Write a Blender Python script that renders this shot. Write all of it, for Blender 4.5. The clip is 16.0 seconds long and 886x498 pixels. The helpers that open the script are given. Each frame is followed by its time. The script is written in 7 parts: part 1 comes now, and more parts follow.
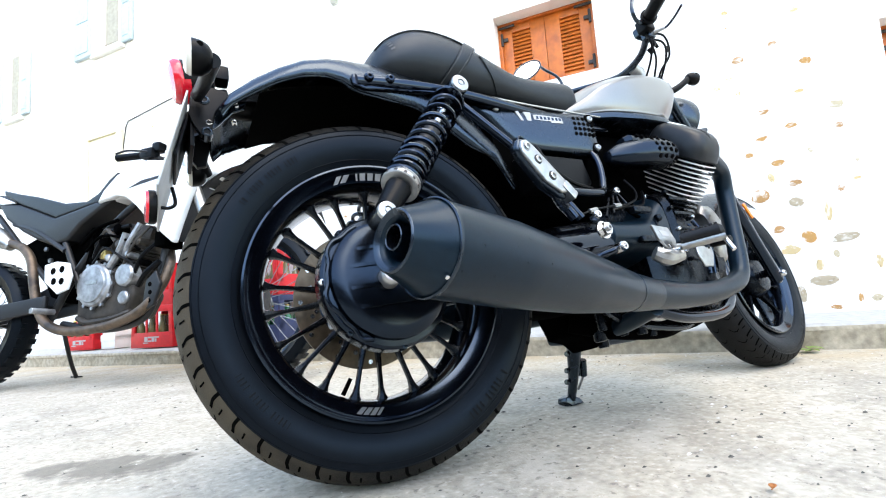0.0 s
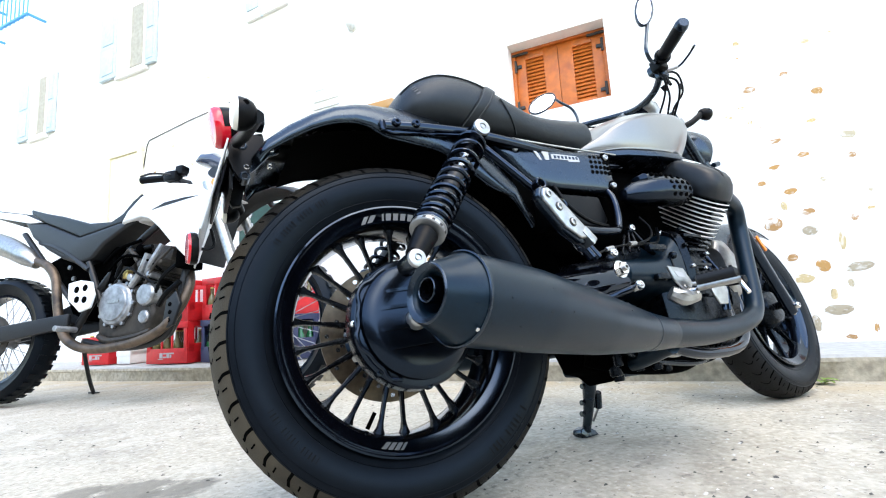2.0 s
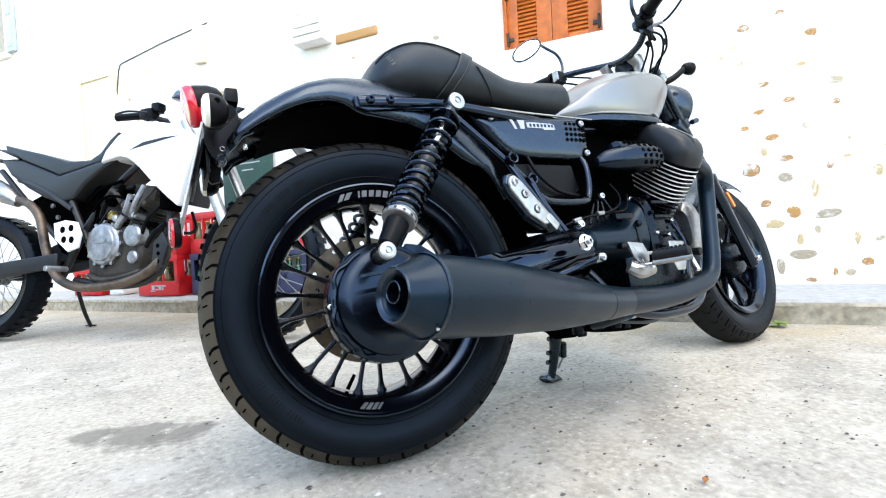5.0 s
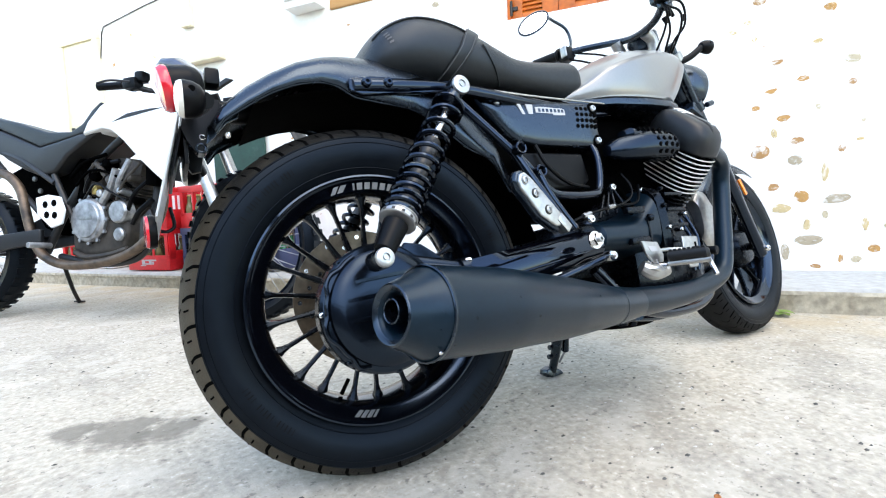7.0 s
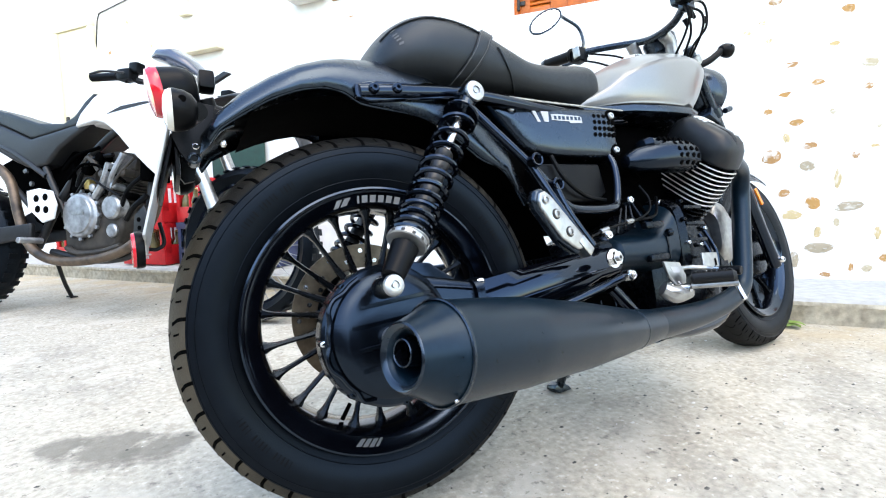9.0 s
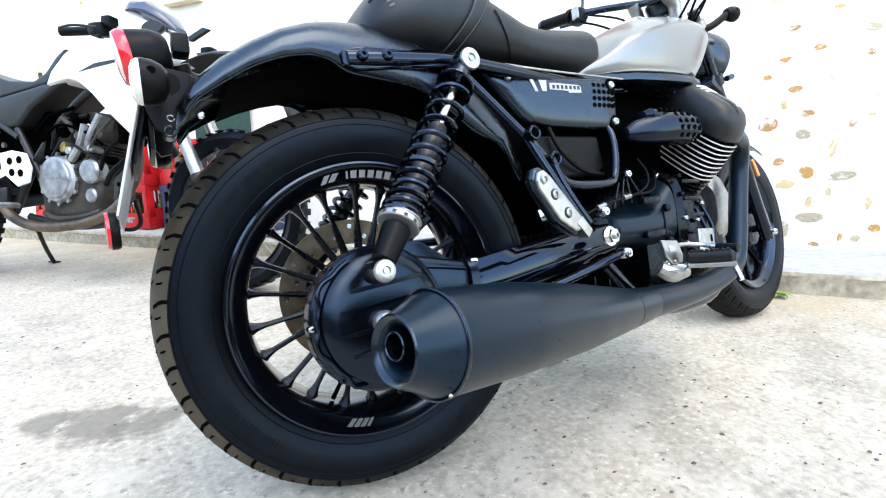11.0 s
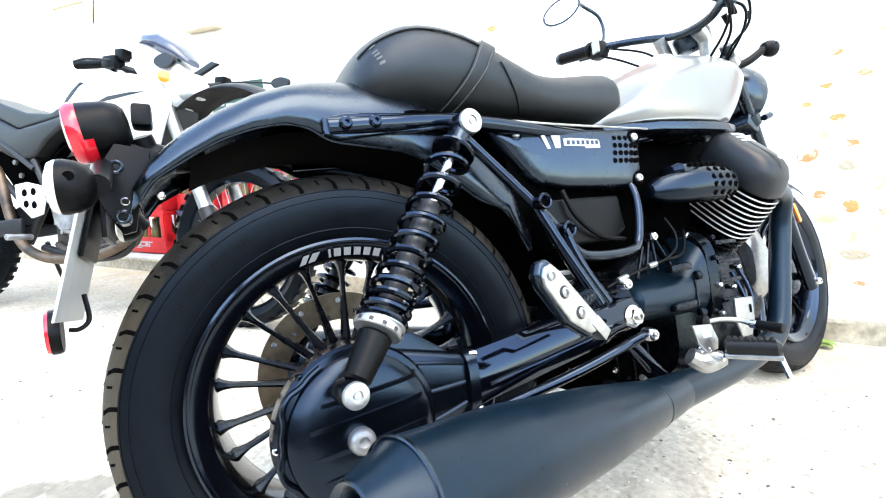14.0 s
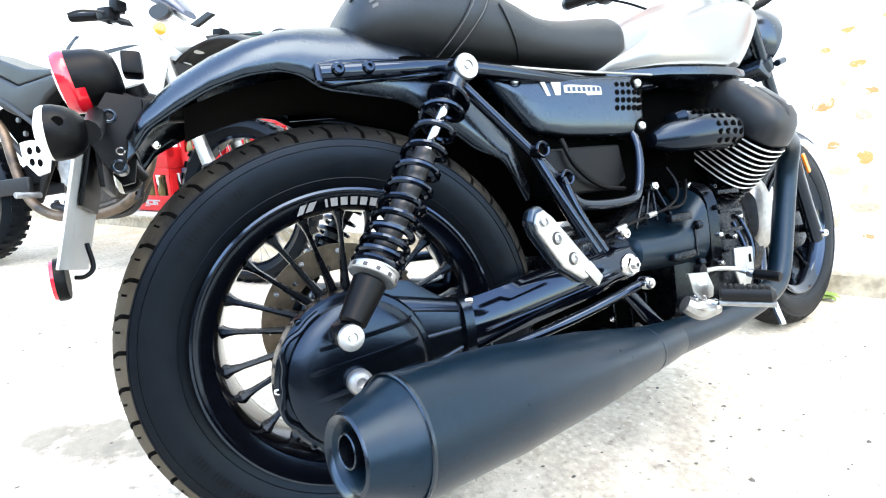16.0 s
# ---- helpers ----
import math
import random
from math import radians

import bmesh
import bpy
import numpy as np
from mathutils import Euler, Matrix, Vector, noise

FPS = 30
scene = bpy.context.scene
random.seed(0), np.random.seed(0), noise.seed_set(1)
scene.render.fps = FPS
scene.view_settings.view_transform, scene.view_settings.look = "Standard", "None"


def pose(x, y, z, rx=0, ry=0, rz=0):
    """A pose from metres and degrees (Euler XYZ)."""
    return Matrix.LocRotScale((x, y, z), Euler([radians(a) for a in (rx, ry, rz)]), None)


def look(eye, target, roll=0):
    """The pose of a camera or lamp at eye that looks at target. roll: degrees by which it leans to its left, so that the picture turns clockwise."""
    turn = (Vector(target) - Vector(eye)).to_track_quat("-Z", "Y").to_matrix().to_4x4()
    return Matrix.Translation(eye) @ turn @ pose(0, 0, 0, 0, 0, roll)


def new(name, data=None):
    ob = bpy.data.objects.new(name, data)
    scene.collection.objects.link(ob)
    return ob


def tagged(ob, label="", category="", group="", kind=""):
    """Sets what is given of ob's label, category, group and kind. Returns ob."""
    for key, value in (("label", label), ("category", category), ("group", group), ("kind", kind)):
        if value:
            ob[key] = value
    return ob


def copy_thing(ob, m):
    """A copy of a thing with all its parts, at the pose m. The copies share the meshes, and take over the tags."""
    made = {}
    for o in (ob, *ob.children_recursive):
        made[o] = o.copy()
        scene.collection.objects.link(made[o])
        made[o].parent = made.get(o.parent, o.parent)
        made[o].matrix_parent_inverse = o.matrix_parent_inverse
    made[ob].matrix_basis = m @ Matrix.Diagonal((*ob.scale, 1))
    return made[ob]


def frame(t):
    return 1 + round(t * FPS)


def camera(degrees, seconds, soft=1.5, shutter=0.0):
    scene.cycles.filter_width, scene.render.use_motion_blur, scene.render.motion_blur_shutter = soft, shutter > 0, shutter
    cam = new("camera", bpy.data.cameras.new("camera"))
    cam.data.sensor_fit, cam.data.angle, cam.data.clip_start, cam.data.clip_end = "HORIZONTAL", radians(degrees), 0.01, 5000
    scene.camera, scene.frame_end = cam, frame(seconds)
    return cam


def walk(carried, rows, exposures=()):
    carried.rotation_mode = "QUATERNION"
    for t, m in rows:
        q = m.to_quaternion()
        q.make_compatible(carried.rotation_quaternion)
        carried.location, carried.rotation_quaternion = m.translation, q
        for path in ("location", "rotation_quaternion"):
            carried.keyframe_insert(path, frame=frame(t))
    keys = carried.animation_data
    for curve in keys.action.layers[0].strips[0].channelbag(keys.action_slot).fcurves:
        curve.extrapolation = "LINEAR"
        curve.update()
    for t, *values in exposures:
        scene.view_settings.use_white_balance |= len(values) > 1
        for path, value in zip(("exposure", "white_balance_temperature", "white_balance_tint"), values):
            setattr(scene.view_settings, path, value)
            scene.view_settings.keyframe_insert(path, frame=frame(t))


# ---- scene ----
cam = camera(85.71, 16.0, soft=1.12)
PATH = [
    (0.0, -0.2942, -0.6891, 0.2789, 96.243, 4.155, -30.323),
    (0.5, -0.2963, -0.6949, 0.2813, 96.038, 4.009, -30.211),
    (1.0, -0.3018, -0.7047, 0.2949, 95.834, 3.723, -29.988),
    (1.5, -0.3120, -0.7068, 0.3082, 97.552, 3.388, -29.235),
    (2.0, -0.3314, -0.7104, 0.3174, 98.132, 3.336, -29.363),
    (2.5, -0.3470, -0.7172, 0.3290, 99.252, 2.706, -29.385),
    (3.0, -0.3450, -0.7283, 0.3587, 98.758, 2.140, -29.738),
    (3.5, -0.3388, -0.7418, 0.3831, 97.521, 1.642, -30.164),
    (4.0, -0.3364, -0.7585, 0.3950, 95.010, 2.278, -30.325),
    (4.5, -0.3347, -0.7693, 0.4001, 91.922, 2.658, -30.601),
    (5.0, -0.3272, -0.7743, 0.4102, 88.779, 3.022, -30.631),
    (7.5, -0.2955, -0.6937, 0.4692, 85.098, 2.155, -31.237),
    (8.0, -0.2903, -0.6774, 0.4808, 84.929, 1.804, -31.289),
    (8.5, -0.2865, -0.6651, 0.4913, 84.711, 1.276, -31.186),
    (9.0, -0.2872, -0.6552, 0.4959, 84.314, 1.327, -31.330),
    (9.5, -0.2926, -0.6514, 0.4986, 83.159, 1.100, -31.459),
    (12.0, -0.2455, -0.6025, 0.5410, 78.691, 1.405, -33.532),
    (12.5, -0.2251, -0.5897, 0.5566, 79.793, 2.390, -33.622),
    (13.0, -0.2007, -0.5781, 0.5799, 80.239, 1.639, -32.553),
    (13.5, -0.1886, -0.5625, 0.5969, 80.743, 0.933, -30.894),
    (14.0, -0.1846, -0.5569, 0.6053, 81.108, 0.860, -29.753),
    (14.5, -0.1804, -0.5588, 0.6044, 80.406, 0.398, -29.372),
    (15.0, -0.1822, -0.5640, 0.5900, 79.306, 0.493, -29.274),
    (15.5, -0.1834, -0.5677, 0.5847, 77.282, 0.538, -28.986),
    (16.0, -0.1737, -0.5704, 0.5935, 76.124, 1.372, -28.853),
]
walk(cam, [(t, pose(x, y, z, rx, ry, rz)) for t, x, y, z, rx, ry, rz in PATH], [(0.0, 1.02, 6700, 10), (2.0, 0.93, 6700, 10), (7.5, 0.88, 6700, 10), (9.5, 1.0, 6700, 10), (12.0, 1.14, 6760, 10), (13.5, 1.54, 6900, 10), (16.0, 1.78, 6900, 10)])

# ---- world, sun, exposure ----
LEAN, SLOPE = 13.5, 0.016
WALL_N, WALL_U = Vector((0.807, 0.590, 0)).normalized(), Vector((0.590, -0.807, 0)).normalized()
KERB_D, WALL_D, KERB_H = 1.56, 2.02, 0.095

world = bpy.data.worlds.new("sky")
scene.world = world
world.use_nodes = True
wn = world.node_tree.nodes
sky = wn.new("ShaderNodeTexSky")
sky.sky_type, sky.sun_disc = "NISHITA", False
sky.air_density, sky.dust_density = 1.4, 0.9
sky.sun_elevation, sky.sun_rotation = radians(52), radians(200)
world.node_tree.links.new(sky.outputs[0], wn["Background"].inputs[0])
wn["Background"].inputs[1].default_value = 0.36
sun = new("sun", bpy.data.lights.new("sun", "SUN"))
sun.data.energy, sun.data.angle, sun.data.color = 0.95, radians(35), (1.0, 0.87, 0.66)
sun.matrix_world = look((1.5, -3, 10), (0, 0, 0))

# ---- materials ----


def shader(name, color, rough=0.5, metal=0.0, vary=0.15, scale=30.0, bump=0.0, bump_scale=200.0, coat=0.0, second=None, second_scale=4.0, second_at=0.55, spec=0.5, random_tint=0.0, sky_tint=None):
    """A surface with a fine grain, a coarse stain and a relief."""
    m = bpy.data.materials.new(name)
    m.use_nodes = True
    nt = m.node_tree
    n, l = nt.nodes, nt.links
    b = n["Principled BSDF"]
    b.inputs["Roughness"].default_value, b.inputs["Metallic"].default_value = rough, metal
    b.inputs["Coat Weight"].default_value, b.inputs["Coat Roughness"].default_value = coat, 0.06
    b.inputs["Specular IOR Level"].default_value = spec
    if sky_tint:
        b.inputs["Specular Tint"].default_value = (*sky_tint, 1)
    tc = n.new("ShaderNodeTexCoord")
    fine = n.new("ShaderNodeTexNoise")
    fine.inputs["Scale"].default_value, fine.inputs["Detail"].default_value = scale, 6
    l.new(tc.outputs["Object"], fine.inputs["Vector"])
    ramp = n.new("ShaderNodeMapRange")
    ramp.inputs["From Min"].default_value, ramp.inputs["From Max"].default_value = 0.3, 0.7
    ramp.inputs["To Min"].default_value, ramp.inputs["To Max"].default_value = 1 - vary, 1 + vary
    l.new(fine.outputs["Fac"], ramp.inputs["Value"])
    mul = n.new("ShaderNodeMix")
    mul.data_type, mul.blend_type = "RGBA", "MULTIPLY"
    mul.inputs[0].default_value = 1.0
    src = n.new("ShaderNodeRGB")
    src.outputs[0].default_value = (*color, 1)
    base = src.outputs[0]
    if second:
        coarse = n.new("ShaderNodeTexNoise")
        coarse.inputs["Scale"].default_value, coarse.inputs["Detail"].default_value = second_scale, 8
        coarse.inputs["Roughness"].default_value = 0.62
        l.new(tc.outputs["Object"], coarse.inputs["Vector"])
        edge = n.new("ShaderNodeMapRange")
        edge.inputs["From Min"].default_value, edge.inputs["From Max"].default_value = second_at, second_at + 0.14
        l.new(coarse.outputs["Fac"], edge.inputs["Value"])
        two = n.new("ShaderNodeMix")
        two.data_type = "RGBA"
        l.new(edge.outputs[0], two.inputs[0])
        l.new(base, two.inputs[6])
        two.inputs[7].default_value = (*second, 1)
        base = two.outputs[2]
    if random_tint:
        info = n.new("ShaderNodeObjectInfo")
        hsv = n.new("ShaderNodeHueSaturation")
        tint = n.new("ShaderNodeMapRange")
        tint.inputs["To Min"].default_value, tint.inputs["To Max"].default_value = 1 - random_tint, 1 + random_tint
        l.new(info.outputs["Random"], tint.inputs["Value"])
        l.new(tint.outputs[0], hsv.inputs["Value"])
        l.new(base, hsv.inputs["Color"])
        base = hsv.outputs[0]
    l.new(base, mul.inputs[6])
    l.new(ramp.outputs[0], mul.inputs[7])
    l.new(mul.outputs[2], b.inputs["Base Color"])
    rr = n.new("ShaderNodeMapRange")
    rr.inputs["To Min"].default_value, rr.inputs["To Max"].default_value = max(0.02, rough - 0.12 * rough - 0.02), min(1, rough + 0.2 * rough + 0.02)
    l.new(fine.outputs["Fac"], rr.inputs["Value"])
    l.new(rr.outputs[0], b.inputs["Roughness"])
    if bump:
        rel = n.new("ShaderNodeTexNoise")
        rel.inputs["Scale"].default_value, rel.inputs["Detail"].default_value = bump_scale, 5
        l.new(tc.outputs["Object"], rel.inputs["Vector"])
        bp = n.new("ShaderNodeBump")
        bp.inputs["Strength"].default_value, bp.inputs["Distance"].default_value = bump, 0.002
        l.new(rel.outputs["Fac"], bp.inputs["Height"])
        l.new(bp.outputs[0], b.inputs["Normal"])
    return m


# blue of the reflected sky is put into tint and base of the blacks
BLACK_SATIN = shader("satin black paint", (0.0009, 0.0012, 0.0020), 0.25, vary=0.2, scale=60, bump=0.02, bump_scale=600, spec=0.80, sky_tint=(0.58, 0.77, 1.0))
BLACK_GLOSS = shader("gloss black paint", (0.0010, 0.0012, 0.0022), 0.08, coat=0.2, vary=0.1, spec=0.5, sky_tint=(0.42, 0.64, 1.0))
RIM_GLOSS = shader("gloss black rim paint", (0.0010, 0.0012, 0.0022), 0.14, coat=0.2, vary=0.1, spec=0.6, sky_tint=(0.45, 0.68, 1.0))
BLACK_MATT = shader("matt black coating", (0.0020, 0.0072, 0.0128), 0.29, vary=0.2, scale=120, bump=0.06, bump_scale=900, spec=0.30, sky_tint=(0.62, 0.80, 1.0))
BLACK_CAST = shader("black cast metal", (0.0014, 0.0016, 0.0022), 0.26, vary=0.3, scale=80, bump=0.06, bump_scale=700, spec=0.21, sky_tint=(0.6, 0.78, 1.0))
HOUSING = shader("semi-gloss black casting", (0.0010, 0.0014, 0.0022), 0.20, vary=0.25, scale=80, bump=0.05, bump_scale=700, spec=0.42, sky_tint=(0.50, 0.70, 1.0))
DARK_PLASTIC = shader("dark plastic", (0.0016, 0.0018, 0.0022), 0.36, vary=0.2, scale=70, bump=0.15, bump_scale=700, spec=0.12)
# near-black without gloss: deep shade between parts is put into the colour
DEEP = shader("near-black metal", (0.0005, 0.0005, 0.0005), 0.8, vary=0.5, scale=25, spec=0.01)
LEATHER = shader("black seat vinyl", (0.0085, 0.0088, 0.0084), 0.38, vary=0.2, scale=90, bump=0.25, bump_scale=1400, spec=0.40, sky_tint=(0.75, 0.87, 1.0))
STITCH = shader("grey thread", (0.10, 0.10, 0.10), 0.8)
RUBBER = shader("tyre rubber", (0.0020, 0.0025, 0.0034), 0.38, vary=0.25, scale=40, bump=0.1, bump_scale=500, second=(0.0050, 0.0054, 0.0060), second_scale=9, second_at=0.6, spec=0.16, sky_tint=(0.6, 0.78, 1.0))
RUBBER_MARK = shader("moulded tyre lettering", (0.0016, 0.0019, 0.0024), 0.55, vary=0.2, spec=0.10)


def tread_shader():
    """Dusty tread rubber, darkened as in the mudguard's shade; the lit hind part is painted sandy."""
    m = shader("dusty tyre tread", (0.0085, 0.0078, 0.0065), 0.75, vary=0.4, scale=60, bump=0.5, bump_scale=500, second=(0.026, 0.0225, 0.016), second_scale=9, second_at=0.52, spec=0.2)
    n, l = m.node_tree.nodes, m.node_tree.links
    b = n["Principled BSDF"]
    tc = [x for x in n if x.type == "TEX_COORD"][0]
    d, t, a, r, x = n.new("ShaderNodeVectorMath"), n.new("ShaderNodeTexNoise"), n.new("ShaderNodeMath"), n.new("ShaderNodeMapRange"), n.new("ShaderNodeMix")
    d.operation, a.operation, x.data_type = "DISTANCE", "MULTIPLY_ADD", "RGBA"
    l.new(tc.outputs["Object"], d.inputs[0])
    d.inputs[1].default_value = (-0.31, 0.0, -0.10)
    t.inputs["Scale"].default_value, t.inputs["Detail"].default_value = 22, 6
    l.new(tc.outputs["Object"], t.inputs["Vector"])
    l.new(t.outputs["Fac"], a.inputs[0])
    a.inputs[1].default_value = 0.22
    l.new(d.outputs["Value"], a.inputs[2])
    r.inputs["From Min"].default_value, r.inputs["From Max"].default_value = 0.24, 0.44
    r.inputs["To Min"].default_value, r.inputs["To Max"].default_value = 0.9, 0.0
    l.new(a.outputs[0], r.inputs["Value"])
    l.new(r.outputs[0], x.inputs[0])
    l.new(b.inputs["Base Color"].links[0].from_socket, x.inputs[6])
    x.inputs[7].default_value = (0.066, 0.055, 0.037, 1)
    l.new(x.outputs[2], b.inputs["Base Color"])
    return m


TREAD = tread_shader()
TREAD_DARK = shader("black tyre tread", (0.006, 0.006, 0.006), 0.7, vary=0.4, scale=60, bump=0.4, bump_scale=500, second=(0.016, 0.015, 0.012), second_scale=10, second_at=0.58, spec=0.2)
# for strips and discs that put the shade of grooves and holes into colour
GROOVE = shader("tread groove", (0.0015, 0.0015, 0.0015), 0.95, spec=0.02)
PEG_RUBBER = shader("ribbed grey rubber", (0.0030, 0.0030, 0.0032), 0.46, vary=0.3, spec=0.3)
IRON = shader("dark wrought iron", (0.03, 0.027, 0.025), 0.6, vary=0.3)
CHROME = shader("polished metal", (0.72, 0.72, 0.72), 0.16, 1.0, vary=0.06)
ALLOY = shader("brushed alloy", (0.37, 0.37, 0.36), 0.38, 1.0, vary=0.18, scale=90, bump=0.1)
FIN_EDGE = shader("machined fin edge", (0.80, 0.79, 0.76), 0.45, 0.5, vary=0.12, scale=60)
COVER_GREY = shader("dark grey engine paint", (0.0100, 0.0112, 0.0122), 0.36, vary=0.15, scale=80, bump=0.05, bump_scale=600, spec=0.3)
SILVER = shader("satin silver paint", (0.225, 0.225, 0.214), 0.30, 0.5, vary=0.03, scale=250, coat=0.3)
BRONZE = shader("brake disc steel", (0.125, 0.098, 0.068), 0.36, 0.85, vary=0.3, scale=60, second=(0.10, 0.075, 0.05), second_scale=20)
BRIGHT = shader("bright machined alloy", (0.44, 0.44, 0.43), 0.36, 0.85, vary=0.12, scale=90, bump=0.06)
SLEEVE = shader("grey anodised sleeve", (0.030, 0.031, 0.033), 0.38, 0.3, vary=0.12, scale=60)
RIM_MARK = shader("worn grey rim lettering", (0.22, 0.22, 0.22), 0.5, vary=0.15)
WHITE_MARK = shader("pale grey marking", (0.38, 0.38, 0.38), 0.5, vary=0.08)
RED_LENS = shader("red lens", (0.60, 0.008, 0.02), 0.18, vary=0.05, coat=0.6)
CLEAR_LENS = shader("pale clear lens", (0.72, 0.70, 0.62), 0.12, vary=0.05, coat=0.7)
AMBER = shader("amber lens", (0.80, 0.20, 0.01), 0.2, vary=0.05, coat=0.5)
PLATE = shader("pale number plate", (0.44, 0.45, 0.45), 0.35, vary=0.08, second=(0.25, 0.26, 0.27), second_scale=18, second_at=0.62)
MIRROR = shader("mirror glass", (0.9, 0.9, 0.9), 0.02, 1.0, vary=0.0)


def ground_shader():
    """Worn concrete: broad blotches, pale scuffs, dark flecks, pits and three damp patches."""
    m = shader("pale worn concrete", (0.42, 0.384, 0.312), 0.88, vary=0.25, scale=70, bump=0.6, bump_scale=220, second=(0.33, 0.302, 0.248), second_scale=2.6, second_at=0.50)
    nt = m.node_tree
    n, l = nt.nodes, nt.links
    b = n["Principled BSDF"]
    tc = [x for x in n if x.type == "TEX_COORD"][0]
    col = b.inputs["Base Color"].links[0].from_socket

    def noise_mask(scale, lo, hi, detail=6, rough=0.6):
        t = n.new("ShaderNodeTexNoise")
        t.inputs["Scale"].default_value, t.inputs["Detail"].default_value, t.inputs["Roughness"].default_value = scale, detail, rough
        l.new(tc.outputs["Object"], t.inputs["Vector"])
        r = n.new("ShaderNodeMapRange")
        r.inputs["From Min"].default_value, r.inputs["From Max"].default_value = lo, hi
        l.new(t.outputs["Fac"], r.inputs["Value"])
        return r.outputs[0]

    def lay(mask, color, amount):
        nonlocal col
        k = n.new("ShaderNodeMath")
        k.operation = "MULTIPLY"
        k.inputs[1].default_value = amount
        l.new(mask, k.inputs[0])
        x = n.new("ShaderNodeMix")
        x.data_type = "RGBA"
        l.new(k.outputs[0], x.inputs[0])
        l.new(col, x.inputs[6])
        x.inputs[7].default_value = (*color, 1)
        col = x.outputs[2]

    lay(noise_mask(6, 0.52, 0.62), (0.51, 0.475, 0.40), 0.6)
    lay(noise_mask(15, 0.55, 0.63, 8, 0.7), (0.27, 0.235, 0.18), 0.55)
    lay(noise_mask(42, 0.60, 0.66, 5, 0.65), (0.16, 0.145, 0.12), 0.7)
    lay(noise_mask(110, 0.66, 0.71, 3), (0.11, 0.105, 0.09), 0.6)
    lay(noise_mask(70, 0.655, 0.69, 2), (0.62, 0.60, 0.55), 0.45)
    lay(noise_mask(210, 0.64, 0.69, 2), (0.58, 0.55, 0.50), 0.3)
    # sandy dirt gathered along the kerb
    dot = n.new("ShaderNodeVectorMath")
    dot.operation = "DOT_PRODUCT"
    l.new(tc.outputs["Object"], dot.inputs[0])
    dot.inputs[1].default_value = WALL_N
    near = n.new("ShaderNodeMapRange")
    near.inputs["From Min"].default_value, near.inputs["From Max"].default_value = 0.92, 1.52
    near.inputs["To Min"].default_value, near.inputs["To Max"].default_value = 0.0, 0.70
    l.new(dot.outputs["Value"], near.inputs["Value"])
    mixed = n.new("ShaderNodeMath")
    mixed.operation = "MULTIPLY"
    l.new(near.outputs[0], mixed.inputs[0])
    l.new(noise_mask(5, 0.36, 0.60), mixed.inputs[1])
    lay(mixed.outputs[0], (0.40, 0.305, 0.17), 1.0)
    for cx, cy, r in ((-0.40, 0.53, 0.15), (-0.49, 0.585, 0.09), (-0.31, 0.47, 0.12)):
        d = n.new("ShaderNodeVectorMath")
        d.operation = "DISTANCE"
        l.new(tc.outputs["Object"], d.inputs[0])
        d.inputs[1].default_value = (cx, cy, 0)
        r2 = n.new("ShaderNodeMapRange")
        r2.inputs["From Min"].default_value, r2.inputs["From Max"].default_value = r * 0.2, r
        r2.inputs["To Min"].default_value, r2.inputs["To Max"].default_value = 0.62, 0.0
        l.new(d.outputs["Value"], r2.inputs["Value"])
        t = n.new("ShaderNodeTexNoise")
        t.inputs["Scale"].default_value, t.inputs["Detail"].default_value, t.inputs["Roughness"].default_value = 17, 7, 0.65
        l.new(tc.outputs["Object"], t.inputs["Vector"])
        a = n.new("ShaderNodeMath")
        a.operation = "ADD"
        l.new(r2.outputs[0], a.inputs[0])
        l.new(t.outputs["Fac"], a.inputs[1])
        e = n.new("ShaderNodeMapRange")
        e.inputs["From Min"].default_value, e.inputs["From Max"].default_value = 0.78, 0.98
        l.new(a.outputs[0], e.inputs["Value"])
        lay(e.outputs[0], (0.15, 0.138, 0.112), 0.8)
    l.new(col, b.inputs["Base Color"])
    return m


CONCRETE = ground_shader()
KERB = shader("rough kerb concrete", (0.42, 0.375, 0.285), 0.9, vary=0.3, scale=35, bump=0.9, bump_scale=90, second=(0.30, 0.26, 0.185), second_scale=7, second_at=0.54)
KERB_TOP = shader("limewashed kerb top", (0.37, 0.362, 0.335), 0.9, vary=0.15, scale=30, bump=0.8, bump_scale=70, second=(0.30, 0.285, 0.25), second_scale=5, second_at=0.56)
PLASTER = shader("whitewashed plaster", (0.80, 0.78, 0.73), 0.85, vary=0.05, scale=14, bump=0.8, bump_scale=30, second=(0.83, 0.79, 0.69), second_scale=2.2, second_at=0.6)


